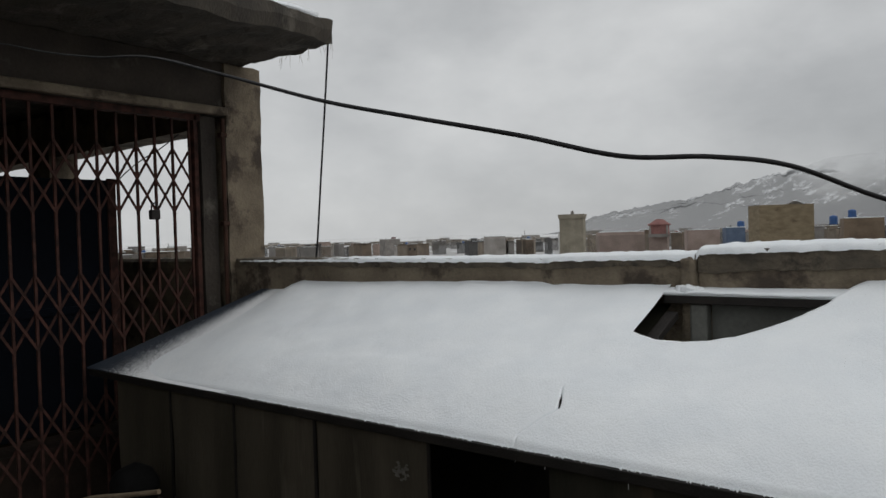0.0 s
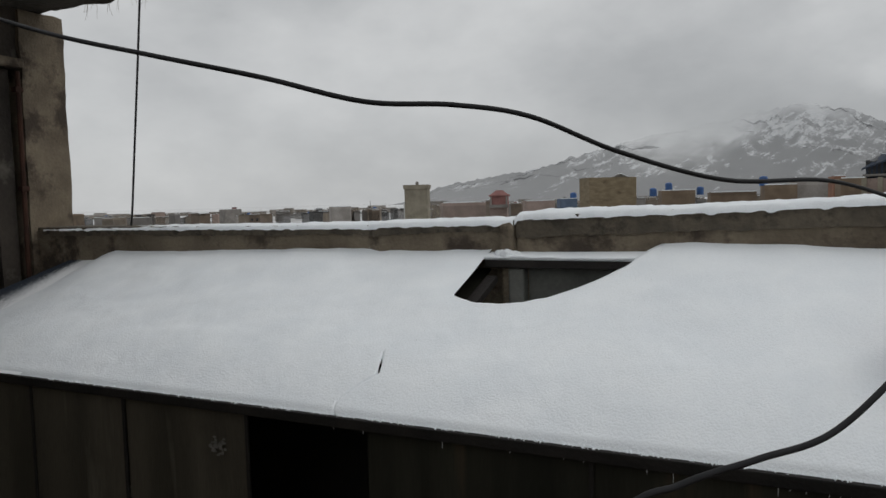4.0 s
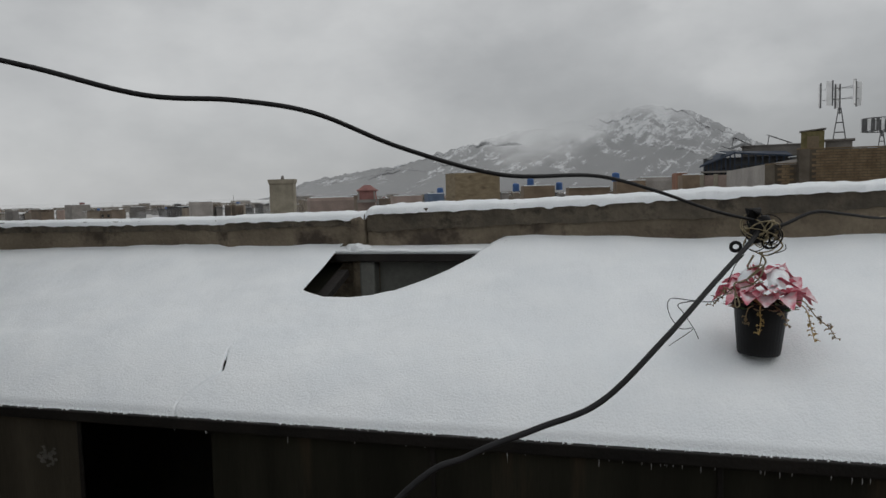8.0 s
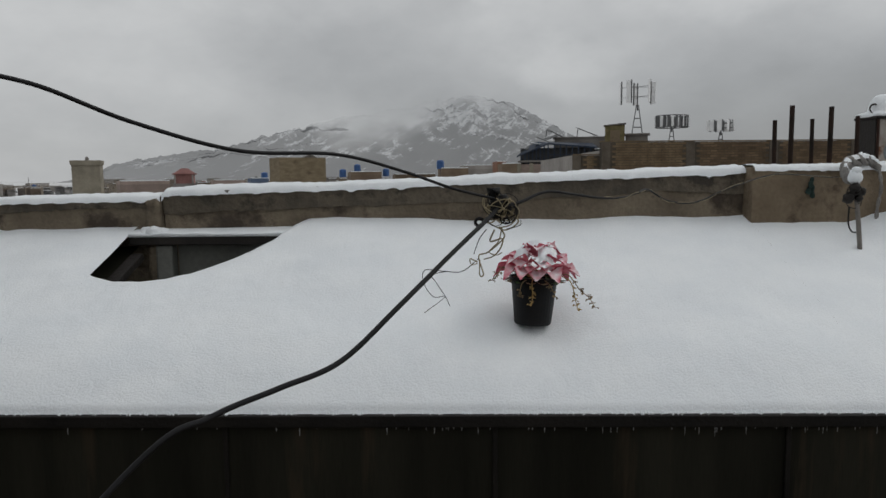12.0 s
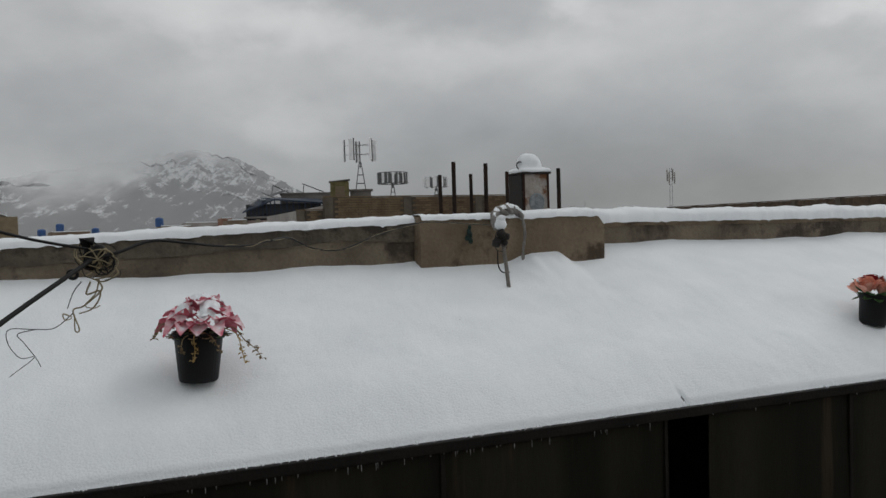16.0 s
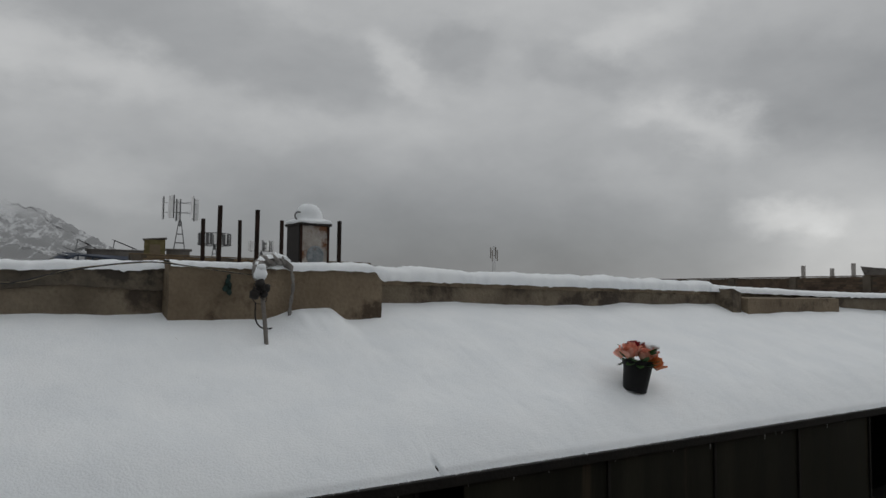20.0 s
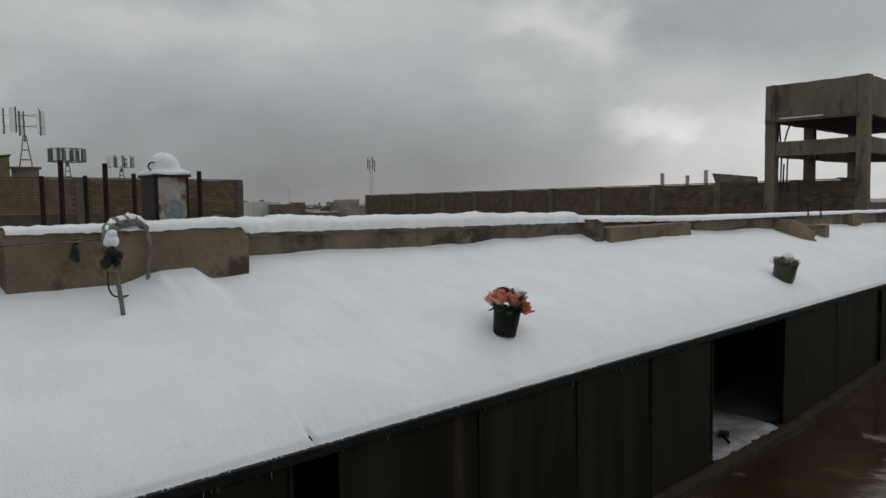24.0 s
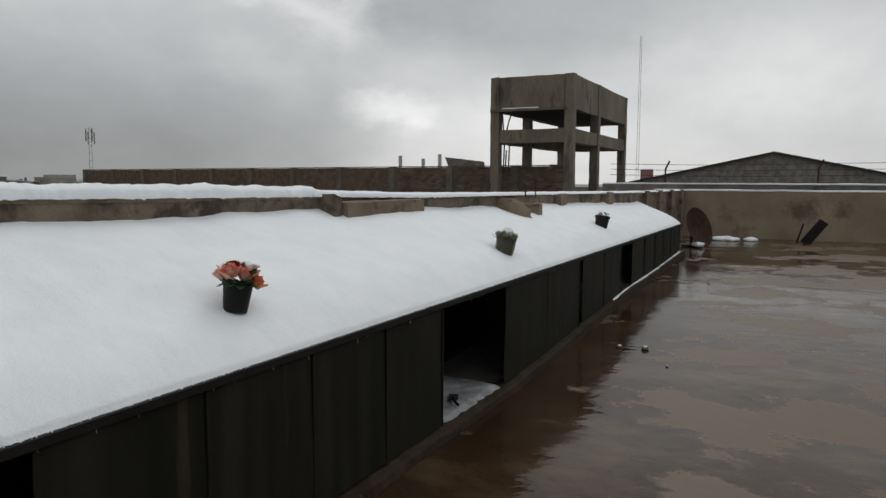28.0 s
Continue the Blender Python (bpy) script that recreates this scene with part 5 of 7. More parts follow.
# unfinished concrete frame tower
tower = thing("frame_tower", "unfinished concrete frame tower with a closed top storey", "tower")
X0, X1, Y0, Y1, TZ = 26.2, 34.7, 5.45, 8.62, 5.37
W = 0.34
XM = X0 + 0.40 * (X1 - X0)
for x in (X0, XM, X1 - W):
    for y in (Y0, Y1 - W):
        part("column", rough_box(x, x + W, y, y + W, GROUND, TZ, 0.35, 0.018, x + y), M_TOWER, tower)
for z0, z1 in ((2.97, 3.45),):
    for a in ((X0 + 0.03, X0 + 0.4, Y0 + W, Y1 - W), (X1 - 0.4, X1 - 0.03, Y0 + W, Y1 - W)):
        part("floor_beam", rough_box(*a, z0, z1, 0.3, 0.016, z0), M_TOWER, tower)
    for xa, xb in ((X0 + W, XM), (XM + W, X1 - W)):
        for ya in (Y0 + 0.03, Y1 - 0.4):
            part("floor_beam", rough_box(xa, xb, ya, ya + 0.37, z0, z1, 0.3, 0.016, xa), M_TOWER, tower)
# both slabs get the darkened concrete, for their shaded undersides
part("floor_slab", boxed(X0 + 0.4, X1 - 0.4, Y0 + 0.4, Y1 - 0.4, 3.31, 3.44), M_SHADE_CONC, tower, "dark floor slab")
for a in ((X0 + 0.025, X0 + 0.24, Y0 + W, Y1 - W), (X1 - 0.24, X1 - 0.025, Y0 + W, Y1 - W)):
    part("top_wall", rough_box(*a, 4.14, TZ - 0.02, 0.3, 0.016, 1.0), M_TOWER, tower)
for xa, xb in ((X0 + W, XM), (XM + W, X1 - W)):
    for ya in (Y0 + 0.025, Y1 - 0.24):
        part("top_wall", rough_box(xa, xb, ya, ya + 0.215, 4.14, TZ - 0.02, 0.3, 0.016, xa), M_TOWER, tower)
part("top_slab", boxed(X0 + 0.25, X1 - 0.25, Y0 + 0.25, Y1 - 0.25, 4.16, 4.30), M_SHADE_CONC, tower)
ledge = part("ledge", boxed(X0 - 0.10, X0 - 0.002, Y0 + 0.25, Y1 - 0.02, 4.09, 4.19, bevel=0.01), M_MORTAR, tower, "broken plank ledge")
part("ledge_snow", rough_box(X0 - 0.10, X0 - 0.01, Y0 + 1.3, Y1 - 0.5, 4.19, 4.22, 0.1, 0.008, 2.0), M_SNOW, ledge)
for yy, lean in ((Y1 - W - 0.10, 0.05), (Y1 - W - 0.24, -0.22)):
    part("rod", tube(bmesh.new(), [(X0 + 0.2, yy, 3.45), (X0 + 0.2, yy + lean * 0.4, 3.8), (X0 + 0.2, yy + lean, 4.13)], 0.028, 6), M_RUST, tower, "bent reinforcing rod")

for yy, h in ((Y1 - W - 0.12, 1.05), (Y1 - W - 0.2, 0.8), (Y1 - W - 0.32, 1.0)):
    part("rod", tube(bmesh.new(), [(X0 + 0.2, yy, 1.9), (X0 + 0.2, yy - 0.03, 1.9 + h)], 0.028, 6), M_RUST, tower, "reinforcing rod")
pallets = thing("timber_stack", "stack of dark timber and pallets behind the frame tower", "timber", out(72.6, 38, 1.3))
for k in range(5):
    part("plank", boxed(-0.9 + 0.1 * k, 0.8 - 0.12 * k, -0.4, 0.4, 0.35 + 0.17 * k, 0.44 + 0.17 * k, m=pose(0, 0, 0, 0, 3 - 2 * k, 20 + 8 * k)), M_BROWN if k % 2 else M_IRON, pallets)
part("bearer", boxed(-0.8, -0.6, -0.4, 0.4, 0.0, 0.42), M_IRON, pallets)
part("bearer", boxed(0.5, 0.7, -0.4, 0.4, 0.0, 0.42), M_IRON, pallets)

# ---- mountain ----
def mountain_material():
    m = mat("snowy_rock", (0.036, 0.038, 0.043), (0.070, 0.071, 0.075), 0.012, 0.9, 0.0, 0.05)
    n, l = m.node_tree.nodes, m.node_tree.links
    geo = n.new("ShaderNodeNewGeometry")
    total = None
    # snow lies along two sets of slanting ledges and in the gullies
    for lean, stretch, scale, weight in ((-40, (2.6, 9.0, 0.9), 0.020, 0.46), (34, (2.4, 9.0, 1.0), 0.016, 0.34), (0, (1.2, 5.0, 1.0), 0.05, 0.20)):
        mp, sn = n.new("ShaderNodeMapping"), n.new("ShaderNodeTexNoise")
        mp.vector_type = "TEXTURE"
        mp.inputs["Rotation"].default_value, mp.inputs["Scale"].default_value = (0, radians(lean), 0), stretch
        l.new(geo.outputs["Position"], mp.inputs[0]); l.new(mp.outputs[0], sn.inputs["Vector"])
        sn.inputs["Scale"].default_value, sn.inputs["Detail"].default_value, sn.inputs["Roughness"].default_value, sn.inputs["Distortion"].default_value = scale, 8.0, 0.62, 0.8
        k = n.new("ShaderNodeMath"); k.operation = "MULTIPLY_ADD"; k.inputs[1].default_value, k.inputs[2].default_value = weight, 0.0
        l.new(sn.outputs["Fac"], k.inputs[0])
        if total:
            l.new(total, k.inputs[2])
        total = k.outputs[0]
    nz = n.new("ShaderNodeSeparateXYZ"); l.new(geo.outputs["Normal"], nz.inputs[0])
    flat = n.new("ShaderNodeMath"); flat.operation = "MULTIPLY_ADD"; flat.inputs[1].default_value = 0.10
    l.new(nz.outputs["Z"], flat.inputs[0]); l.new(total, flat.inputs[2])
    # less snow on the lower slopes
    alt, hz = n.new("ShaderNodeMapRange"), n.new("ShaderNodeSeparateXYZ")
    alt.inputs["From Min"].default_value, alt.inputs["From Max"].default_value = 30.0, 210.0
    alt.inputs["To Min"].default_value, alt.inputs["To Max"].default_value = -0.060, 0.030
    l.new(geo.outputs["Position"], hz.inputs[0]); l.new(hz.outputs["Z"], alt.inputs["Value"])
    lift = n.new("ShaderNodeMath"); lift.operation = "ADD"
    l.new(flat.outputs[0], lift.inputs[0]); l.new(alt.outputs[0], lift.inputs[1])
    cut = n.new("ShaderNodeMapRange"); cut.interpolation_type = "SMOOTHSTEP"
    cut.inputs["From Min"].default_value, cut.inputs["From Max"].default_value = 0.575, 0.665
    l.new(lift.outputs[0], cut.inputs["Value"])
    b = n["Principled BSDF"]
    old = b.inputs["Base Color"].links[0].from_socket
    mx = n.new("ShaderNodeMix"); mx.data_type = "RGBA"
    l.new(cut.outputs[0], mx.inputs["Factor"]); l.new(old, mx.inputs["A"]); mx.inputs["B"].default_value = (0.47, 0.485, 0.50, 1)
    l.new(mx.outputs["Result"], b.inputs["Base Color"])
    # haze and cloud put into the material: upper slopes turn transparent with height
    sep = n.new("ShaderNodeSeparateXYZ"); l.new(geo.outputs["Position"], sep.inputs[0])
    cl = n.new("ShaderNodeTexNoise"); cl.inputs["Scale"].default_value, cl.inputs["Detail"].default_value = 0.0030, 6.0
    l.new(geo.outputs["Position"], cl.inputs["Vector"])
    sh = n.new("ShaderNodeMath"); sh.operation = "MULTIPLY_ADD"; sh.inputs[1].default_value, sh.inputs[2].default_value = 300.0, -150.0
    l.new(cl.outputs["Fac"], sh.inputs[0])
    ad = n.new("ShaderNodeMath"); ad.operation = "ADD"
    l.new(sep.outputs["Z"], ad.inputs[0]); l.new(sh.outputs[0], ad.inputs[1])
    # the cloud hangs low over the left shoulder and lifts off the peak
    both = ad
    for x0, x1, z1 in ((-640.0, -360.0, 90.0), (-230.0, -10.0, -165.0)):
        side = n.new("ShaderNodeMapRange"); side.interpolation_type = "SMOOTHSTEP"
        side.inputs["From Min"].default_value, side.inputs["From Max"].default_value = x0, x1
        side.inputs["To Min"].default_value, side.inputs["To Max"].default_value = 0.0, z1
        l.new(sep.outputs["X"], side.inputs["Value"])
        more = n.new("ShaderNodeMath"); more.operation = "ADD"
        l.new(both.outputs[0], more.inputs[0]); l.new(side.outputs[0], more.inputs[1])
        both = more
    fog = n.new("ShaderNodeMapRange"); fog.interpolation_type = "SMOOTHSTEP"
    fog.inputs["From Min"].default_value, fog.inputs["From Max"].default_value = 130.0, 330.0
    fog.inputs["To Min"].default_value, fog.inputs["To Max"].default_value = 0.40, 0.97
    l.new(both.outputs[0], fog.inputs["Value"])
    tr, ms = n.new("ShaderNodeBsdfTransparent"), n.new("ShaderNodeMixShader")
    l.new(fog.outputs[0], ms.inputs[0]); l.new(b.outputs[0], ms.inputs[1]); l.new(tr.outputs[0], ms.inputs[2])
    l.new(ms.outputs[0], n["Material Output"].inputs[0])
    return m


def ridged(p, octaves=3):
    """Sharp spurs and gullies, about 0 to 1."""
    total, amp, keep = 0.0, 0.5, 1.0
    for _ in range(octaves):
        v = (1 - abs(noise.noise(p))) ** 2 * keep
        total += v * amp
        keep = min(1.0, v * 1.6)
        p, amp = p * 2.07 + Vector((3.1, 1.7, 0.4)), amp * 0.5
    return total


def mountain():
    bm, cols = bmesh.new(), []
    for i in range(621):
        az = -30 + 52 * i / 620
        crest = between(az, ((-30, -0.1), (-28, 0.25), (-26, 1.25), (-21, 2.05), (-17, 2.75), (-13, 3.9), (-10, 4.6), (-6, 5.2), (-3, 5.8), (0.8, 6.4), (4, 5.7), (8, 3.45), (12, 1.9), (17, 0.5), (22, 0.0)))
        crest += (0.22 * noise.noise(Vector((az * 0.6, 3, 0))) + 0.20 * noise.noise(Vector((az * 1.9, 3, 0))) + 0.10 * noise.noise(Vector((az * 5, 3, 0)))) * min(1.0, crest / 2)
        col = []
        for k in range(101):
            s = k / 100
            d = 2300 + 900 * s
            p = Vector((az * 0.17 + s * 0.9, s * 1.7 - az * 0.05, 0.3)) + noise.noise_vector(Vector((az * 0.15, s * 2, 4))) * 0.35
            rock = ridged(p * 1.6) - 0.42
            edge = min(1.0, s * 5) * (1 - max(0.0, (s - 0.86) / 0.14))
            h = crest * s ** 0.8 * (1 + 0.30 * rock * edge) + 0.06 * rock * edge * min(1.0, crest)
            q = out(az, d)
            col.append(bm.verts.new((q.x, q.y, GROUND + d * math.tan(radians(max(h, -0.1))))))
        cols.append(col)
    for a, b in zip(cols, cols[1:]):
        for k in range(100):
            bm.faces.new((a[k], b[k], b[k + 1], a[k + 1]))
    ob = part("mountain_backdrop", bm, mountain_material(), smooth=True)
    ob.visible_shadow = False
    return tagged(ob, "snow-streaked rocky mountain whose top is lost in cloud", "mountain", kind="structure")


mountain()

# ---- plants ----
M_PINK_P = mat("pink_petal", (0.58, 0.050, 0.115), (0.78, 0.25, 0.31), 24.0, 0.6, 0.15, 200.0)
M_ORANGE_P = mat("orange_petal", (0.66, 0.15, 0.030), (0.78, 0.29, 0.10), 30.0, 0.55, 0.1, 200.0)
M_PEACH_P = mat("peach_petal", (0.74, 0.27, 0.18), (0.84, 0.46, 0.36), 30.0, 0.55, 0.1, 200.0)
M_RED_P = mat("deep_red_petal", (0.22, 0.008, 0.015), (0.36, 0.02, 0.03), 30.0, 0.5, 0.1, 200.0)
M_LEAF = mat("green_leaf", (0.025, 0.075, 0.018), (0.06, 0.13, 0.035), 30.0, 0.5, 0.2, 160.0)
M_DRY = mat("dried_stem", (0.16, 0.11, 0.055), (0.30, 0.22, 0.12), 30.0, 0.85, 0.3, 200.0)
M_DRIED = mat("dried_yellow_flower", (0.34, 0.22, 0.07), (0.52, 0.38, 0.16), 30.0, 0.85, 0.3, 200.0)
M_FILM = bpy.data.materials.new("clear_plastic_film")
M_FILM.use_nodes = True
_n, _l = M_FILM.node_tree.nodes, M_FILM.node_tree.links
_tr, _mx = _n.new("ShaderNodeBsdfTransparent"), _n.new("ShaderNodeMixShader")
_n["Principled BSDF"].inputs["Base Color"].default_value = (0.10, 0.092, 0.062, 1)
_n["Principled BSDF"].inputs["Roughness"].default_value = 0.25
_mx.inputs[0].default_value = 0.42
_l.new(_n["Principled BSDF"].outputs[0], _mx.inputs[1]); _l.new(_tr.outputs[0], _mx.inputs[2])
_l.new(_mx.outputs[0], _n["Material Output"].inputs[0])


def snowed(m, level, soft=0.12):
    """Lays settled snow on whatever faces upwards."""
    n, l = m.node_tree.nodes, m.node_tree.links
    geo, sep, tx = n.new("ShaderNodeNewGeometry"), n.new("ShaderNodeSeparateXYZ"), n.new("ShaderNodeTexNoise")
    tx.inputs["Scale"].default_value, tx.inputs["Detail"].default_value = 34.0, 5.0
    l.new(geo.outputs["Position"], tx.inputs["Vector"]); l.new(geo.outputs["Normal"], sep.inputs[0])
    ad = n.new("ShaderNodeMath"); ad.operation = "ADD"
    l.new(sep.outputs["Z"], ad.inputs[0]); l.new(tx.outputs["Fac"], ad.inputs[1])
    cut = n.new("ShaderNodeMapRange")
    cut.inputs["From Min"].default_value, cut.inputs["From Max"].default_value = level - soft, level + soft
    l.new(ad.outputs[0], cut.inputs["Value"])
    b = n["Principled BSDF"]
    mx = n.new("ShaderNodeMix"); mx.data_type = "RGBA"
    l.new(cut.outputs[0], mx.inputs["Factor"]); l.new(b.inputs["Base Color"].links[0].from_socket, mx.inputs["A"])
    mx.inputs["B"].default_value = (0.82, 0.83, 0.85, 1)
    l.new(mx.outputs["Result"], b.inputs["Base Color"])
    return m


snowed(M_PINK_P, 1.30, 0.22)
snowed(M_PEACH_P, 1.52)
snowed(M_ORANGE_P, 1.64)


def petal(bm, at, way, up, length, width, curl=0.3, fold=0.25, point=1.0):
    """A curved, folded leaf or petal."""
    way, up = Vector(way).normalized(), Vector(up)
    side = way.cross(up).normalized()
    up = side.cross(way)
    rows = []
    for k, (s, w) in enumerate(((0, 0.25), (0.25, 0.8), (0.5, 1.0), (0.75, 0.75), (1.0, 0.08 * point + 0.5 * (1 - point)))):
        c = Vector(at) + way * length * s + up * (math.sin(s * 2.2) * curl * length * 0.5)
        h = side * (width * w / 2)
        lift = up * (fold * width * w / 2)
        rows.append([bm.verts.new(c - h + lift), bm.verts.new(c), bm.verts.new(c + h + lift)])
    for a, b in zip(rows, rows[1:]):
        for k in range(2):
            bm.faces.new((a[k], a[k + 1], b[k + 1], b[k]))
    return bm


def blossom(bm, at, way, r, rnd, n=7, wide=0.66):
    """An open star of pointed petals."""
    way = Vector(way).normalized()
    u = way.orthogonal().normalized()
    v = way.cross(u)
    for ring, (count, lift, scale) in enumerate(((n, 0.25, 1.0), (max(4, n - 2), 0.8, 0.7))):
        for k in range(count):
            a = 2 * math.pi * (k + rnd.random() * 0.5) / count
            d = u * math.cos(a) + v * math.sin(a) + way * (lift + rnd.uniform(-0.2, 0.2))
            petal(bm, Vector(at) + way * 0.004 * ring, d, way, r * scale * rnd.uniform(0.8, 1.15), r * wide * scale, rnd.uniform(-0.5, 0.2), 0.35)
    return bm


def rose(bm, at, way, r, rnd):
    """Cupped petals in turns about a bud."""
    way = Vector(way).normalized()
    u = way.orthogonal().normalized()
    v = way.cross(u)
    for k in range(17):
        a, s = k * 2.4, k / 17
        d = u * math.cos(a) + v * math.sin(a)
        c = Vector(at) + d * r * 0.55 * s - way * r * 0.35 * s
        petal(bm, c - way * r * 0.35, way * (1.1 - 0.35 * s) + d * (0.05 + 0.75 * s * s), -d, r * (0.85 + 0.3 * s), r * (0.85 + 0.5 * s), 0.5 - 0.45 * s, 0.45, 0.1)
    return bm


def make_pot(at, r, h, label, rx=0.0, ry=0.0, rz=0.0):
    t = thing("flower_pot", label, "flower pot", at, rz, "flower pots on the shed", rx=rx, ry=ry)
    body = part("pot", lathe(bmesh.new(), [(r * 0.74, 0.0), (r * 0.78, 0.003), (r * 0.80, 0.012), (r * 0.97, h * 0.87), (r * 0.93, h * 0.86)], 36), M_POT, t)
    part("rim", lathe(bmesh.new(), [(r * 0.965, h * 0.86), (r * 1.05, h * 0.865), (r * 1.07, h * 0.98), (r * 1.05, h), (r * 0.99, h), (r * 0.95, h * 0.90)], 36), M_POT, body)
    part("soil", lathe(bmesh.new(), [(r * 0.93, h * 0.83), (r * 0.90, h * 0.88), (r * 0.3, h * 0.91)], 20), M_SOIL, t)
    return t


def dry_sprays(parent, r, h, rnd, count, reach):
    for k in range(count):
        a = 2 * math.pi * (k + rnd.random() * 0.6) / count
        d = Vector((math.cos(a), math.sin(a), 0))
        droop = rnd.uniform(0.02, 0.12)
        far = reach * rnd.uniform(0.5, 1.0)
        p0 = d * r * 0.5 + Vector((0, 0, h * 0.95))
        line = spline([p0, p0 + d * r * 0.7 + Vector((0, 0, 0.02)), p0 + d * (r * 0.7 + far * 0.6) + Vector((rnd.uniform(-1, 1) * 0.015, 0.01, -droop * 0.5)), p0 + d * (r * 0.7 + far) + Vector((0, 0, -droop - 0.02))], 5)
        bm = tube(bmesh.new(), line, 0.0018, 5, 0.0010)
        for q in (line[-1], line[-4], line[-7]):
            for _ in range(3):
                petal(bm, q, (rnd.uniform(-1, 1), rnd.uniform(-1, 1), rnd.uniform(-1, 0.3)), (0.2, 0.3, 1), rnd.uniform(0.010, 0.020), 0.010, 0.8, 0.6)
        part("dried_stem", bm, M_DRY, parent, "brown withered stem")


def snow_caps(parent, spots, rnd):
    """Settled snow, one lump a part."""
    for at, s in spots:
        part("snow_cap", clump(bmesh.new(), at, s, rnd.random() * 9, 0.45, 3), M_SNOW, parent, "lump of snow on the flowers", smooth=True)


def snow_drape(parent, at, rx, ry, dome, thick, seed, keep=-0.12):
    """A ragged blanket of snow that sags over a plant."""
    bm, n, g = bmesh.new(), 40, {}
    for i in range(n + 1):
        for k in range(n + 1):
            u, v = 2 * i / n - 1, 2 * k / n - 1
            r = math.hypot(u, v)
            p = Vector((u * 2.1 + seed, v * 2.1, seed))
            mask = 0.75 - r * 0.95 + 0.55 * noise.noise(p) + 0.22 * noise.noise(p * 2.7) - keep
            if mask < 0:
                continue
            z = dome * (1 - 0.9 * r * r) + thick * (min(1.0, mask * 2.2) ** 0.5) + 0.014 * noise.noise(p * 1.9 + Vector((5, 0, 0))) + 0.004 * noise.noise(p * 6) - 0.012
            g[i, k] = bm.verts.new(Vector(at) + Vector((u * rx, v * ry, z)))
    for i in range(n):
        for k in range(n):
            q = [(i, k), (i + 1, k), (i + 1, k + 1), (i, k + 1)]
            if all(c in g for c in q):
                bm.faces.new([g[c] for c in q])
    bmesh.ops.delete(bm, geom=[v for v in bm.verts if not v.link_faces], context="VERTS")
    return part("snow_cap", bm, M_SNOW, parent, "ragged blanket of snow over the flowers", smooth=True)


# pink blossoms in the foremost pot
rnd = random.Random(21)
R, H = 0.074, 0.152
p1 = make_pot((0.925, 0.316, 1.011), R, H, "black plastic pot of pink blossoms and withered stems under snow", ry=2)
def bract(at, way, length, width, droop, cup, seed):
    """A broad pointed bract, cupped along its middle and drooping to its tip."""
    way = Vector(way).normalized()
    side = way.cross(Vector((0, 0, 1))).normalized()
    up = side.cross(way)
    bm, rows = bmesh.new(), []
    for k in range(9):
        f = k / 8
        w = width * (math.sin(math.pi * min(1.0, f * 0.92 + 0.06)) ** 0.75) * (1 - 0.25 * f)
        c = Vector(at) + way * length * f + up * (0.25 * length * math.sin(f * 2.4) * cup) - Vector((0, 0, droop * f * f * length))
        c += noise.noise_vector(Vector((f * 3, seed, 0))) * 0.006
        rows.append([bm.verts.new(c + side * (w * g * 0.5) + up * (w * 0.30 * g * g + 0.006 * noise.noise(Vector((f * 5, g * 2, seed))))) for g in (-1, -0.5, 0, 0.5, 1)])
    for p, q in zip(rows, rows[1:]):
        for k in range(4):
            bm.faces.new((p[k], p[k + 1], q[k + 1], q[k]))
    return bm


for k in range(30):
    ring = 0 if k < 12 else 1 if k < 22 else 2
    a = 2 * math.pi * (k / 12 if ring == 0 else ((k - 12) / 10 + 0.05) if ring == 1 else (k - 22) / 8) + rnd.uniform(-0.2, 0.2)
    lift = (-0.12, 0.20, 0.55)[ring] + rnd.uniform(-0.22, 0.22)
    ru = (0.058, 0.046, 0.022)[ring] * rnd.uniform(0.85, 1.1)
    root = Vector((0.010 + math.cos(a) * ru, math.sin(a) * ru, H + (0.018, 0.046, 0.068)[ring] + rnd.uniform(-0.008, 0.008)))
    bm = bract(root, (math.cos(a), math.sin(a), lift), rnd.uniform(0.060, 0.082) * (1.0, 0.95, 0.85)[ring], rnd.uniform(0.068, 0.086), rnd.uniform(0.10, 0.40), rnd.uniform(0.2, 0.8), k * 1.7)
    part("blossom", bm, M_PINK_P, p1, smooth=True)
for k in range(5):
    a = k * 1.256 + 0.5
    bm = bract((0.010 + math.cos(a) * 0.018, math.sin(a) * 0.018, H + 0.066), (math.cos(a) * 0.5, math.sin(a) * 0.5, 1), 0.044, 0.034, 0.1, 0.3, k * 2.3)
    part("blossom", bm, M_PINK_P, p1, smooth=True)
snow_drape(p1, (0.012, 0.0, H + 0.050), 0.100, 0.094, 0.056, 0.018, 3.4, -0.04)
part("withered_flower", blossom(bmesh.new(), (-0.005, -0.058, H + 0.012), (0, -1, 0.3), 0.022, rnd, 6), M_DRIED, p1, "dried yellow flower head")
for k in range(14):
    a = k * 0.45
    bm = petal(bmesh.new(), (math.cos(a) * 0.05, math.sin(a) * 0.05, H + 0.002), (math.cos(a), math.sin(a), 0.05), (0, 0, 1), 0.055, 0.03, -0.7)
    part("leaf", bm, M_DRY if k % 3 else M_LEAF, p1)
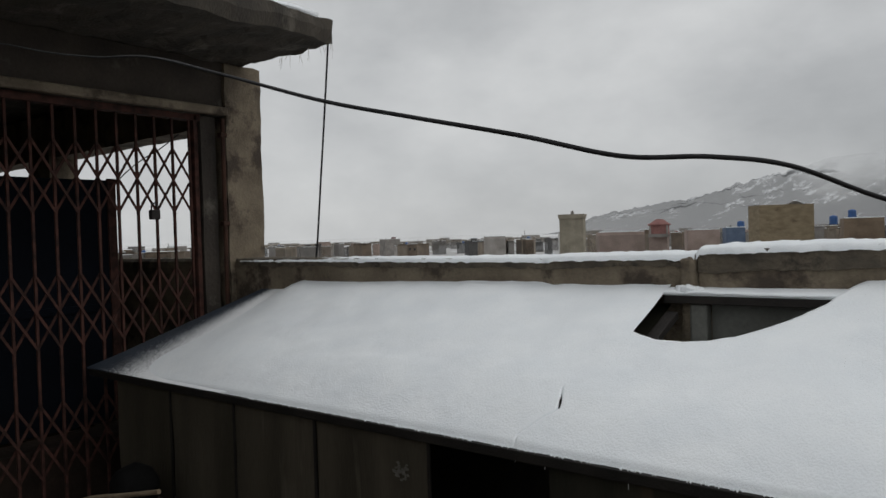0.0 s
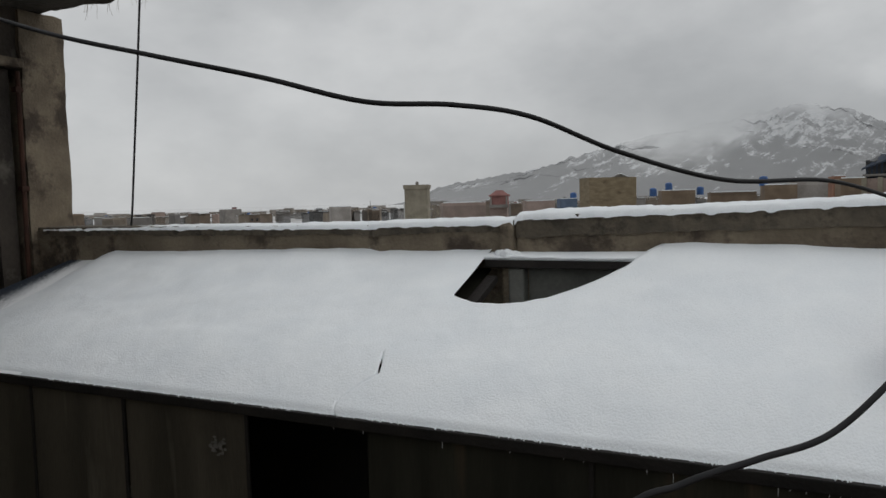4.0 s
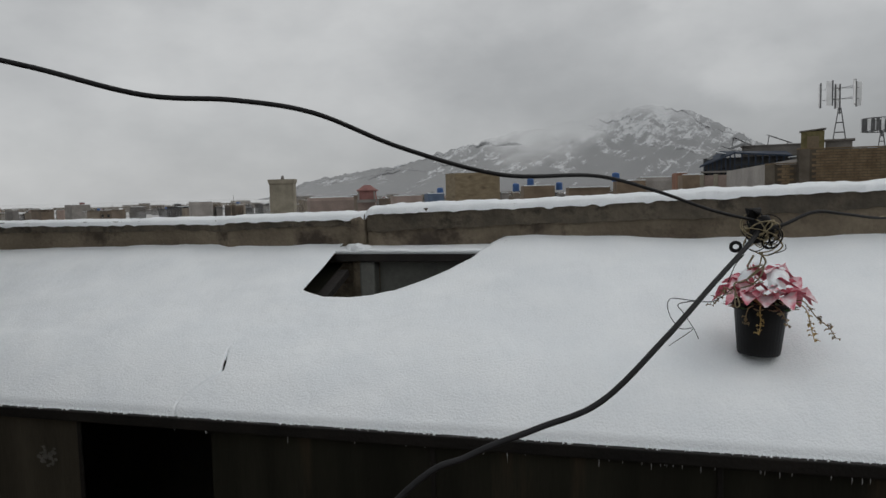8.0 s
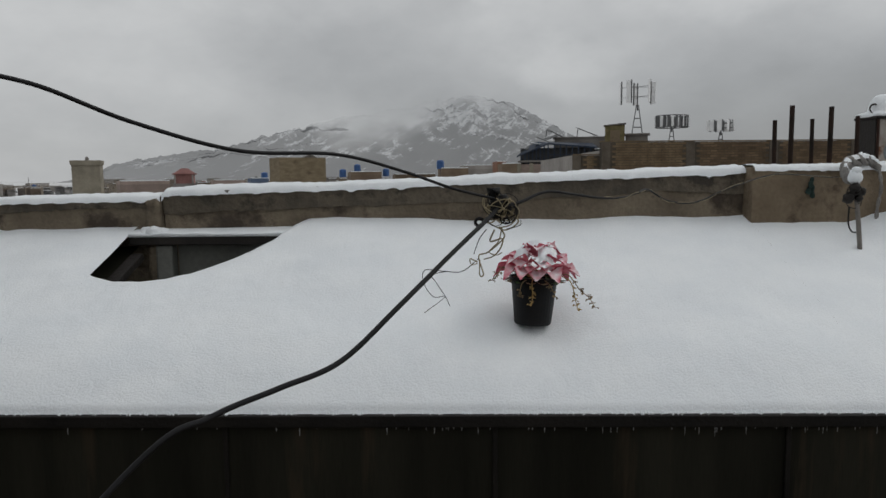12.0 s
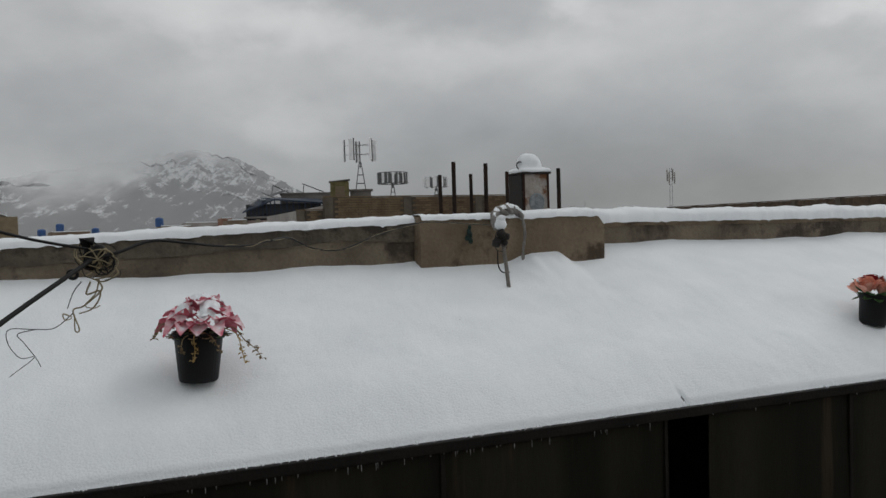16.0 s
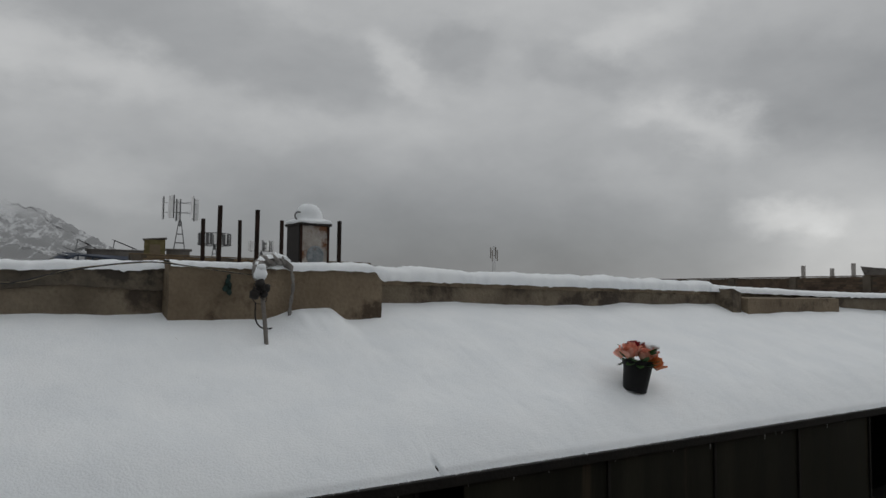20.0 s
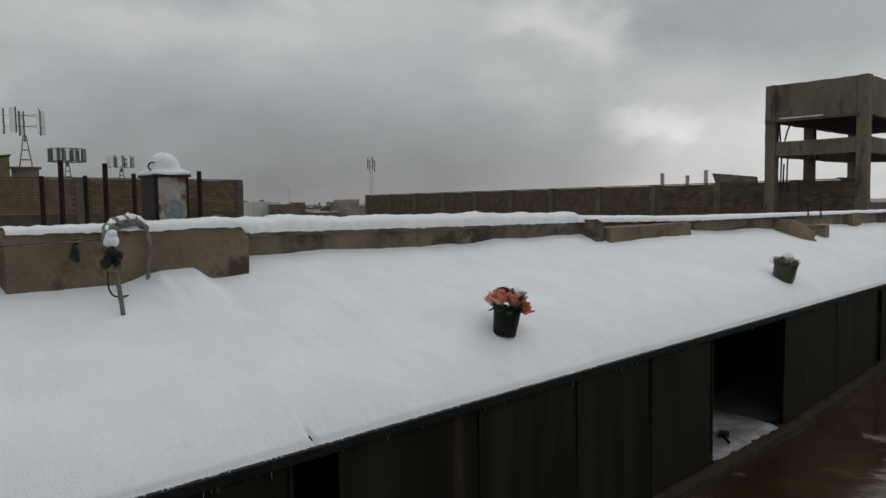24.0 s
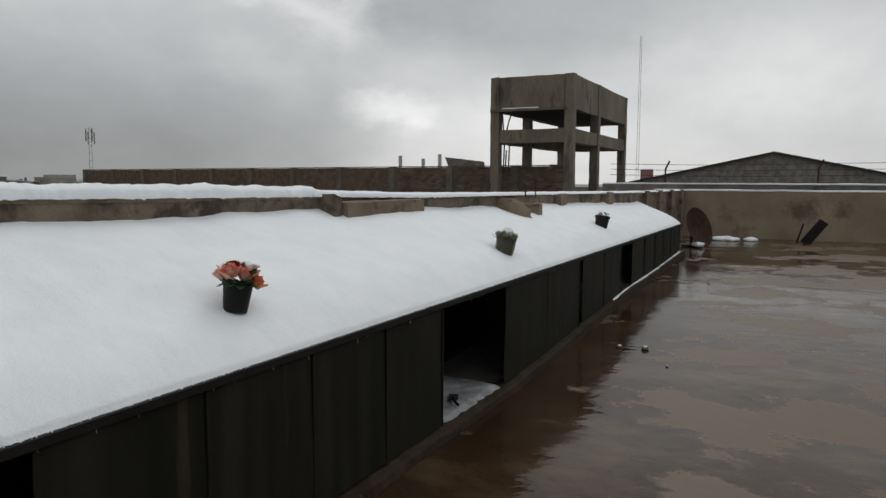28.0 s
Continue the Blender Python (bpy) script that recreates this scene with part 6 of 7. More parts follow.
for pts, pods in (([(0.06, -0.03, H), (0.10, -0.04, H + 0.012), (0.135, -0.05, H - 0.03), (0.165, -0.06, H - 0.055), (0.185, -0.06, H - 0.085)], 7), ([(0.07, -0.02, H + 0.01), (0.11, -0.03, H - 0.01), (0.125, -0.04, H - 0.06), (0.135, -0.05, H - 0.10)], 5),
                  ([(-0.01, -0.07, H), (-0.015, -0.085, H - 0.01), (-0.012, -0.088, H - 0.05), (-0.016, -0.086, H - 0.082)], 5), ([(-0.02, -0.065, H), (-0.045, -0.08, H - 0.012), (-0.052, -0.082, H - 0.055)], 2), ([(0.02, -0.07, H), (0.04, -0.085, H - 0.015), (0.058, -0.082, H - 0.05)], 3),
                  ([(-0.07, -0.01, H + 0.01), (-0.10, -0.02, H + 0.03), (-0.125, -0.03, H - 0.005)], 3), ([(-0.05, 0.05, H), (-0.10, 0.07, H + 0.02), (-0.13, 0.08, H - 0.03)], 3)):
    line = spline(pts, 5)
    bm = tube(bmesh.new(), line, 0.0020, 5, 0.0011)
    for q in range(pods):
        c = line[len(line) - 1 - q * 2]
        for _ in range(3):
            petal(bm, c, (rnd.uniform(-1, 1), rnd.uniform(-1, 1), rnd.uniform(-1, 0.3)), (0.2, 0.3, 1), rnd.uniform(0.009, 0.017), 0.010, 0.8, 0.6)
    part("dried_stem", bm, M_DRIED if pods == 5 else M_DRY, p1, "brown withered stem")

# orange and red roses
R, H = 0.064, 0.132
p2 = make_pot((3.652, 0.252, 0.978), R, H, "black plastic pot of orange, peach and dark red roses", ry=9, rx=2)
for (x, y, z, r, m) in ((-0.072, -0.012, 0.040, 0.040, M_PEACH_P), (-0.012, -0.040, 0.034, 0.036, M_PEACH_P), (-0.026, 0.012, 0.062, 0.036, M_RED_P), (0.036, -0.010, 0.050, 0.038, M_PEACH_P), (0.074, 0.004, 0.022, 0.038, M_ORANGE_P), (0.046, -0.050, 0.006, 0.038, M_ORANGE_P), (0.012, 0.050, 0.040, 0.036, M_ORANGE_P), (-0.050, 0.045, 0.030, 0.034, M_PEACH_P)):
    part("rose", rose(bmesh.new(), (x * 1.05, y * 1.1, H + z), (x * 6, y * 6, 0.8), r * 1.2, rnd), m, p2, smooth=True)
for k in range(16):
    a = k * 2.4
    bm = petal(bmesh.new(), (math.cos(a) * 0.03, math.sin(a) * 0.03, H), (math.cos(a), math.sin(a), rnd.uniform(-0.1, 0.7)), (0, 0, 1), rnd.uniform(0.05, 0.085), 0.034, -0.5)
    part("leaf", bm, M_LEAF, p2)
for k in range(12):
    a = k * 1.9 + 0.2
    bm = petal(bmesh.new(), (math.cos(a) * 0.040, math.sin(a) * 0.040, H + 0.004), (math.cos(a), math.sin(a), rnd.uniform(-0.5, 0.1)), (0, 0, 1), rnd.uniform(0.045, 0.075), 0.038, -0.5)
    part("leaf", bm, M_LEAF, p2)
for k in range(9):
    a = k * 2.1 + 0.4
    bm = petal(bmesh.new(), (math.cos(a) * 0.045, math.sin(a) * 0.045, H + 0.03), (math.cos(a), math.sin(a), rnd.uniform(0.3, 1.0)), (0, 0, 1), rnd.uniform(0.045, 0.065), 0.036, -0.4)
    part("leaf", bm, M_LEAF, p2)
snow_caps(p2, [((0.046, -0.012, H + 0.070), 0.040), ((0.012, 0.022, H + 0.074), 0.034), ((0.078, 0.000, H + 0.040), 0.028), ((-0.055, 0.030, H + 0.050), 0.024)], rnd)

# plant wrapped in film
R, H = 0.085, 0.17
p3 = make_pot((6.67, 0.24, 0.955), R * 0.9, H * 0.8, "pot wrapped in clear plastic film with a snow-topped green plant", ry=12, rx=6)
bm = bmesh.new()
prof = [(R * 0.80, 0.0), (R * 0.90, 0.05), (R * 0.95, 0.11), (R * 1.0, 0.145), (R * 0.92, 0.165), (R * 1.0, 0.18)]
lathe(bm, prof, 30)
for v in bm.verts:
    v.co += noise.noise_vector(v.co * 40) * 0.012
top_face = [f for f in bm.faces if len(f.verts) > 10]
bmesh.ops.delete(bm, geom=top_face, context="FACES_ONLY")
part("film", bm, M_FILM, p3, "crumpled clear plastic film")
M_OLDLEAF = mat("dull_olive_leaf", (0.075, 0.085, 0.035), (0.14, 0.145, 0.065), 30.0, 0.6, 0.2, 160.0)
for k in range(30):
    a = k * 2.4
    c = (math.cos(a) * 0.055 * rnd.random(), math.sin(a) * 0.055 * rnd.random(), H * 0.72)
    bm = petal(bmesh.new(), c, (math.cos(a) * 0.6, math.sin(a) * 0.6, rnd.uniform(0.5, 1.2)), (math.cos(a), math.sin(a), -0.5), rnd.uniform(0.05, 0.085), 0.038, 0.7)
    part("leaf", bm, M_OLDLEAF if k % 3 else M_LEAF, p3)
snow_drape(p3, (0.01, 0.0, H - 0.005), 0.06, 0.06, 0.05, 0.018, 1.2)

# small leaning pot farthest along
R, H = 0.085, 0.165
p4 = make_pot((9.86, 0.27, 0.965), R, H, "black plastic pot leaning over, with pale pink flowers", ry=13, rx=4)
for k in range(4):
    a, s = k * 2.4, math.sqrt((k + 0.5) / 9)
    c = Vector((math.cos(a) * 0.085 * s, math.sin(a) * 0.085 * s, H + 0.045 - 0.03 * s))
    part("blossom", blossom(bmesh.new(), c, (math.cos(a) * s, math.sin(a) * s, 1), 0.04, rnd, 6), M_PINK_P, p4)
snow_drape(p4, (0.0, 0.0, H + 0.02), 0.08, 0.08, 0.045, 0.014, 7.0)

# ---- tangled joint of the cable ----
rnd = random.Random(5)
bm = bmesh.new()
for at, s in (((0.0, 0, 0.010), 0.013), ((0.014, 0.004, 0.004), 0.012), ((-0.004, -0.004, -0.006), 0.012), ((0.010, 0, 0.018), 0.009)):
    clump(bm, KNOT + Vector(at), s, rnd.random() * 5, 0.9)
tube(bm, [KNOT + Vector(q) for q in ((-0.004, 0, 0.01), (-0.012, -0.005, 0.034), (0.002, 0, 0.03))], 0.007, 8)
part("taped_joint", bm, M_CABLE, cable, "lump of black insulating tape", smooth=True)


def loop(c, r, tilt, spin, squash):
    m = Matrix.Translation(c) @ pose(0, 0, 0, tilt, spin, 0)
    return [m @ Vector((math.cos(a) * r, 0, math.sin(a) * r * squash)) for a in (2 * math.pi * k / 22 for k in range(23))]


for k in range(32):
    c = KNOT + Vector((rnd.uniform(-0.008, 0.022), rnd.uniform(-0.012, 0.012), rnd.uniform(-0.012, 0.014)))
    bm = tube(bmesh.new(), loop(c, rnd.uniform(0.009, 0.023), rnd.uniform(-75, 75), rnd.uniform(-70, 70), rnd.uniform(0.4, 1.0)), rnd.uniform(0.0007, 0.0013), 5)
    part("wire_loop", bm, M_WIRE if k % 3 else M_CABLE, cable)
part("cable_eye", tube(bmesh.new(), loop(KNOT + Vector((-0.03, 0, -0.022)), 0.007, 20, 10, 1.0), 0.0028, 6), M_CABLE, cable)


def strand(points, r=0.0011, material=None):
    """A loose wire; points are right and down from the joint, in centimetres, with a step towards the back."""
    line = spline([KNOT + Vector((x * 0.01, d * 0.01, -y * 0.01)) for x, y, d in points], 6)
    part("loose_wire", tube(bmesh.new(), line, r, 5, r * 0.7), material or M_WIRE, cable)


strand([(-0.5, 3.5, 0), (-1.2, 5.5, 0.5), (0.8, 5.0, 0), (0.6, 6.5, 0), (-0.6, 8.0, 0.4), (-2.3, 8.5, 0)], 0.0016)
strand([(0.3, 3.0, 0), (1.2, 4.6, 0), (-0.2, 6.2, 0), (-1.8, 7.4, 0), (-3.2, 8.0, 0), (-2.4, 11.0, 0), (-3.0, 11.2, 0), (-3.0, 8.6, 0)], 0.0015)
strand([(0.8, 3.0, 0.3), (0.2, 5.4, 0), (-1.4, 7.2, 0), (-0.2, 7.8, 0), (0.8, 7.4, 0)], 0.0012)
strand([(-1.8, 3.4, 0), (-3.0, 5.0, 0.2), (-4.0, 7.6, 0.2)], 0.001, M_CABLE)
strand([(2.2, 0.5, 0), (3.6, 2.2, 0.5), (1.4, 3.6, 0.5), (-1.0, 2.6, 0)], 0.0014)
strand([(2.0, -1.2, 0), (3.7, 0.4, 0.4), (2.4, 2.6, 0.5), (0.2, 3.2, 0)], 0.0014)
strand([(-3.2, 8.4, 0), (-6.0, 10.6, 0.4), (-9.0, 10.6, 0.6), (-12.4, 10.4, 0.6), (-12.6, 12.6, 0.6), (-11.0, 15.0, 0.6), (-9.0, 15.0, 0.5), (-12.6, 17.8, 0.5)], 0.0008, M_CABLE)
strand([(-8.6, 10.6, 0.5), (-11.2, 11.2, 0.5), (-10.4, 12.6, 0.5), (-8.8, 15.2, 0.5), (-8.2, 16.6, 0.5)], 0.0008, M_CABLE)
strand([(-3.4, 9.0, 0), (-4.6, 8.4, 0), (-4.4, 9.4, 0), (-3.4, 9.2, 0)], 0.0012)
strand([(1.6, 3.4, 0), (3.8, 2.8, 0.3), (4.0, 1.9, 0.4)], 0.0008, M_CABLE)

# ---- along the parapet ----
posts = ((2.07, 1.25, 1.705, 0.012), (2.135, 1.25, 1.767, 0.0135), (2.23, 1.25, 1.709, 0.011), (2.303, 1.25, 1.76, 0.0135), (2.422, 1.25, 1.72, 0.012), (2.71, 1.25, 1.736, 0.0135))
for x, y, z, r in posts:
    t = thing("iron_post", "rusty iron pipe standing behind the parapet", "post", (x, y, 1.2), 0, "iron posts behind the parapet", rx=rnd.uniform(-0.8, 0.8), ry=rnd.uniform(-1.2, 1.2))
    part("pipe", tube(bmesh.new(), [(0, 0, 0), (0, 0, (z - 1.2) * 0.5), (0, 0, z - 1.2)], r * 0.76, 10), M_POST, t)

M_OLDPAINT = mat("flaking_white_paint", (0.27, 0.24, 0.21), (0.42, 0.39, 0.36), 14.0, 0.8, 0.4, 60.0, stain=(0.17, 0.075, 0.035), stain_scale=11.0, stain_at=0.50, local=True)
M_DISC = mat("dull_blue_grey_paint", (0.16, 0.19, 0.21), (0.30, 0.32, 0.33), 40.0, 0.7, 0.3, 90.0, stain=(0.16, 0.08, 0.04), stain_scale=22.0, stain_at=0.56, local=True)
flue = thing("metal_flue", "square flue box of rusty flaking white sheet with a snow-covered cap", "flue", (2.60, 1.37, 1.40), 3)
part("body", boxed(-0.080, 0.080, -0.080, 0.080, 0, 0.312, bevel=0.005), M_OLDPAINT, flue)
part("side_sheet", boxed(-0.088, -0.081, -0.076, 0.076, 0.0, 0.31, bevel=0.002), M_IRON, flue, "dark sheet over the left side")
for x in (-0.078, 0.078):
    part("corner_strip", boxed(x - 0.006, x + 0.006, -0.086, -0.079, 0.0, 0.31, bevel=0.002), M_RUST, flue, "rusted corner strip")
part("disc", lathe(bmesh.new(), [(0.050, 0), (0.050, 0.003), (0.043, 0.005), (0.041, 0.003), (0.012, 0.003), (0.010, 0.006)], 24, m=Matrix.Translation((0.004, -0.080, 0.165)) @ pose(0, 0, 0, 90, 0, 0)), M_DISC, flue, "round dull blue-grey cover plate")
part("cap", boxed(-0.095, 0.095, -0.095, 0.095, 0.310, 0.322, bevel=0.004), M_IRON, flue)
bm = bmesh.new()
rings = []
for r, z in ((0.098, 0.320), (0.101, 0.328), (0.096, 0.337), (0.082, 0.343), (0.074, 0.352), (0.071, 0.375), (0.066, 0.396), (0.055, 0.414), (0.040, 0.427), (0.022, 0.434), (0.003, 0.436)):
    ring = []
    for k in range(40):
        a = 2 * math.pi * k / 40
        square = 1 / max(abs(math.cos(a)), abs(math.sin(a))) if z < 0.345 else 1.0
        q = Vector((math.cos(a), math.sin(a), z * 12))
        d = 1 + 0.07 * noise.noise(q * 1.1) + 0.03 * noise.noise(q * 3)
        ring.append(bm.verts.new((math.cos(a) * r * d * (0.3 + 0.7 * square if square > 1 else 1), math.sin(a) * r * d * (0.3 + 0.7 * square if square > 1 else 1), z + 0.004 * noise.noise(q * 2.4))))
    rings.append(ring)
for p, q in zip(rings, rings[1:]):
    for k in range(40):
        bm.faces.new((p[k], p[(k + 1) % 40], q[(k + 1) % 40], q[k]))
bm.faces.new(rings[-1])
part("snow_cap", bm, M_SNOW, flue, "rounded cap of snow", smooth=True)
part("handle", tube(bmesh.new(), loop(Vector((-0.070, -0.03, 0.362)), 0.022, 0, 20, 1.0), 0.004, 6), M_IRON, flue)
for ob in flue.children:
    for v in ob.data.vertices:
        v.co.x, v.co.y = v.co.x * 0.91, v.co.y * 0.91
        v.co.z = v.co.z if v.co.z < 0.32 else 0.32 + (v.co.z - 0.32) * 0.88

tap = thing("stand_pipe", "thin stand pipe with a wired, snow-capped tap", "tap", (2.19, 0.76, 1.16))
part("pipe", tube(bmesh.new(), [(0, 0, 0), (-0.012, 0.0, 0.12), (-0.028, 0.0, 0.25)], 0.0085, 10), M_CONC_DARK, tap)
bm = bmesh.new()
for k in range(7):
    clump(bm, (-0.032 + rnd.uniform(-0.022, 0.022), rnd.uniform(-0.015, 0.015), 0.235 + rnd.uniform(-0.035, 0.045)), rnd.uniform(0.012, 0.021), k * 1.3, 1.0)
part("valve", bm, M_IRON, tap, "dark valve wrapped in cloth", smooth=True)
for k in range(6):
    part("wire_loop", tube(bmesh.new(), loop(Vector((-0.035, 0, 0.23 + rnd.uniform(-0.02, 0.03))), rnd.uniform(0.018, 0.032), rnd.uniform(-70, 70), rnd.uniform(-60, 60), 0.9), 0.0015, 5), M_IRON, tap)
bm = bmesh.new()
clump(bm, (-0.034, 0, 0.30), 0.026, 2.0, 1.0)
clump(bm, (-0.030, 0, 0.322), 0.019, 3.0, 0.9)
part("snow_cap", bm, M_SNOW, tap, "lump of snow", smooth=True)
part("hose", tube(bmesh.new(), spline([(-0.05, 0.0, 0.19), (-0.045, 0.01, 0.13), (-0.01, 0.05, 0.095), (0.06, 0.13, 0.085), (0.16, 0.19, 0.09)], 6), 0.0032, 6), M_CABLE, tap, "thin black hose")

# a twisted cloth rope from the tap over the parapet's edge
M_RAG = mat("grey_cloth", (0.15, 0.14, 0.13), (0.28, 0.27, 0.255), 20.0, 0.95, 0.5, 120.0)
rag = thing("cloth_rope", "twisted grey cloth rope under snow, slung over the parapet", "rope", (2.19, 0.78, 1.16))
path = spline([(-0.03, 0.02, 0.29), (-0.01, 0.10, 0.325), (0.04, 0.17, 0.350), (0.10, 0.20, 0.364), (0.145, 0.205, 0.358), (0.172, 0.185, 0.330)], 9)
for s in range(3):
    line = []
    for k, q in enumerate(path):
        a = k * 0.33 + s * 2.094
        w = 0.013 * math.sin(math.pi * min(1.0, (k + 4) / (len(path) + 3))) + 0.004
        line.append(q + Vector((0.3 * math.cos(a), math.cos(a), math.sin(a))) * w + noise.noise_vector(Vector((k * 0.6, s * 5, 0))) * 0.006)
    part("strand", tube(bmesh.new(), line, 0.0155, 8, 0.009), M_RAG, rag, smooth=True)
fall = spline([(0.168, 0.185, 0.335), (0.176, 0.175, 0.26), (0.166, 0.178, 0.17), (0.155, 0.16, 0.085), (0.13, 0.12, 0.04)], 8)
for s in range(2):
    line = [q + Vector((math.cos(k * 0.7 + s * 3.14), 0.2, 0)) * 0.0035 for k, q in enumerate(fall)]
    part("strand", tube(bmesh.new(), line, 0.0048, 7), M_RAG, rag, "thin hanging end", smooth=True)
bm, rows = bmesh.new(), []
for k, q in enumerate(path[4:-3]):
    w = 0.020 + 0.007 * noise.noise(Vector((k * 0.45, 2, 0)))
    h = 0.020 + 0.010 * noise.noise(Vector((k * 0.4, 5, 0)))
    rows.append([bm.verts.new(q + Vector((0, -w * math.cos(a) * 0.95, 0.008 + h * math.sin(a)))) for a in (math.pi * m / 8 for m in range(9))])
for p, q in zip(rows, rows[1:]):
    for m in range(8):
        bm.faces.new((p[m], q[m], q[m + 1], p[m + 1]))
part("snow_cap", bm, M_SNOW, rag, smooth=True)
M_GREEN = mat("faded_green_cloth", (0.010, 0.026, 0.022), (0.024, 0.050, 0.042), 25.0, 0.9, 0.5, 120.0)
rag2 = thing("rag", "faded green rag caught on the parapet", "rag", (2.10, 0.965, 1.44))
bm = bmesh.new()
for k in range(9):
    clump(bm, (-0.005 + rnd.uniform(-0.008, 0.008), rnd.uniform(-0.006, 0.006), 0.012 - 0.008 * k), rnd.uniform(0.007, 0.012), k * 1.9, 1.2)
part("cloth", bm, M_GREEN, rag2)

for k, (x, y, h) in enumerate(((8.0, 1.14, 0.14), (8.25, 1.12, 0.12), (8.5, 1.14, 0.16), (8.78, 0.72, 0.20), (9.1, 0.95, 0.16))):
    t = thing("reinforcing_rod", "thin rusty reinforcing rod sticking out of the parapet", "rod", (x, y, 1.36), 0, "rods in the parapet", rx=rnd.uniform(-6, 6), ry=rnd.uniform(-6, 6))
    part("rod", tube(bmesh.new(), [(0, 0, 0), (0.004, 0, h)], 0.007, 6), M_RUST, t)

# icicles and crumbs of snow along the shed's edge
rnd = random.Random(9)
M_ICE = mat("ice", (0.38, 0.39, 0.40), (0.54, 0.55, 0.56), 20.0, 0.12, 0.0, spec=0.8)
first = None
for k in range(96):
    x = rnd.choice((rnd.choice((rnd.uniform(-0.9, 0.6), rnd.uniform(0.6, 2.2))), rnd.uniform(0.5, 2.2), rnd.uniform(0.5, 2.2), rnd.uniform(2.2, 5.0), rnd.uniform(5.0, 8.5)))
    if first is None:
        bm = tube(bmesh.new(), [(0, 0, 0), (0.0005, 0, -0.5), (0, 0, -1.0)], 0.0016, 5, 0.0005)
        first = ob = part("icicle", bm, M_ICE, shed, "small icicle")
    else:
        ob = new("icicle", first.data)
        ob.parent = shed
    ob.location, ob.scale = (x, -0.014 + rnd.uniform(-0.003, 0.003), 0.790), (0.8, 0.8, rnd.choice((rnd.uniform(0.006, 0.013), rnd.uniform(0.012, 0.028))))
bm = bmesh.new()
for k in range(1300):
    x, r = rnd.uniform(-2.2, 6.5), rnd.uniform(0.0015, 0.0042)
    c = Vector((x, rnd.uniform(-0.017, 0.004), 0.8235 + r * 0.5))
    vs = [bm.verts.new(c + Vector(d) * r * rnd.uniform(0.7, 1.3)) for d in ((1, 0, 0), (0, 1, 0), (-1, 0, 0), (0, -1, 0), (0, 0, 1), (0, 0, -1))]
    for q in range(4):
        bm.faces.new((vs[q], vs[(q + 1) % 4], vs[4]))
        bm.faces.new((vs[(q + 1) % 4], vs[q], vs[5]))
tagged(part("edge_crumbs", bm, M_SNOW), "crumbs of snow on the rail at the roof's edge", "snow", kind="stuff")

# doorway snow, tool, floor debris, dish
bm = rough_box(5.13, 6.12, 0.0, 0.62, 0.045, 0.075, 0.06, 0.012, 4.0)
M_SLUSH = mat("trodden_slush", (0.20, 0.20, 0.20), (0.48, 0.49, 0.50), 6.0, 0.6, 0.6, 60.0)
tagged(part("doorway_snow", bm, M_SLUSH), "trodden snow inside the shed's open doorway", "snow", kind="stuff")
tool = thing("trowel", "dark iron trowel lying in the doorway's snow", "tool", (5.60, 0.16, 0.090), 25)
part("blade", boxed(-0.06, 0.06, -0.032, 0.032, 0, 0.006, bevel=0.002), M_IRON, tool)
part("handle", tube(bmesh.new(), spline([(-0.04, 0, 0.004), (-0.09, 0, 0.014), (-0.19, -0.03, 0.010)], 5), 0.009, 8), M_BLACK, tool)
bm, rows = bmesh.new(), []
for k in range(160):
    x = 9.3 + 4.8 * k / 159
    w = max(0.0, 0.016 + 0.020 * noise.noise(Vector((x * 2.3, 4, 0))) + 0.014 * noise.noise(Vector((x * 9, 4, 0))))
    rows.append([bm.verts.new((x, -0.022 + w * f, kerb_z(x) + 0.004 + h * min(1.0, w * 40))) for f, h in ((-1, -0.004), (-0.7, 0.008), (0.2, 0.011), (1, -0.004))])
for p, q in zip(rows, rows[1:]):
    for m in range(3):
        bm.faces.new((p[m], q[m], q[m + 1], p[m + 1]))
tagged(part("kerb_snow", bm, M_SNOW, smooth=True), "thin broken strip of snow along the kerb", "snow", kind="stuff")
for x, y, s in ((7.75, -0.46, 0.030), (7.78, -0.68, 0.034), (7.3, -0.95, 0.012), (11.5, -0.8, 0.02)):
    t = thing("rubble_stone", "small snow-dusted chip of rubble on the flooded floor", "stone", (x, y, floor_z(x)), rnd.uniform(0, 180), "rubble on the floor")
    part("stone", clump(bmesh.new(), (0, 0, s * 0.4), s, x, 0.5, 2), M_CONC, t)
    part("snow_cap", clump(bmesh.new(), (-s * 0.1, 0, s * 0.75), s * 0.62, x + 1, 0.35, 2), M_SNOW, t)
    part("chip", clump(bmesh.new(), (s * 0.8, -s * 0.5, s * 0.2), s * 0.45, x + 3, 0.6, 2), M_CONC_PALE, t)

dish = thing("satellite_dish", "rust-brown satellite dish leaning on its stand by the parapet", "satellite dish", (16.4, 0.05, floor_z(16.4)), 0)
bm = lathe(bmesh.new(), [(0.001, 0.0), (0.12, 0.012), (0.25, 0.05), (0.36, 0.10), (0.45, 0.155), (0.455, 0.165), (0.44, 0.16), (0.35, 0.112), (0.24, 0.062), (0.12, 0.024), (0.001, 0.012)], 40, m=Matrix.Translation((0.0, 0, 0.38)) @ pose(0, 0, 0, 70, 8, -28))
for v in bm.verts:
    v.co *= 0.9
part("reflector", bm, M_RUST, dish, smooth=True)
part("stand", tube(bmesh.new(), [(0.1, 0.05, 0), (0.08, 0.04, 0.2), (0.05, 0.02, 0.38)], 0.03, 8), M_RUST, dish)
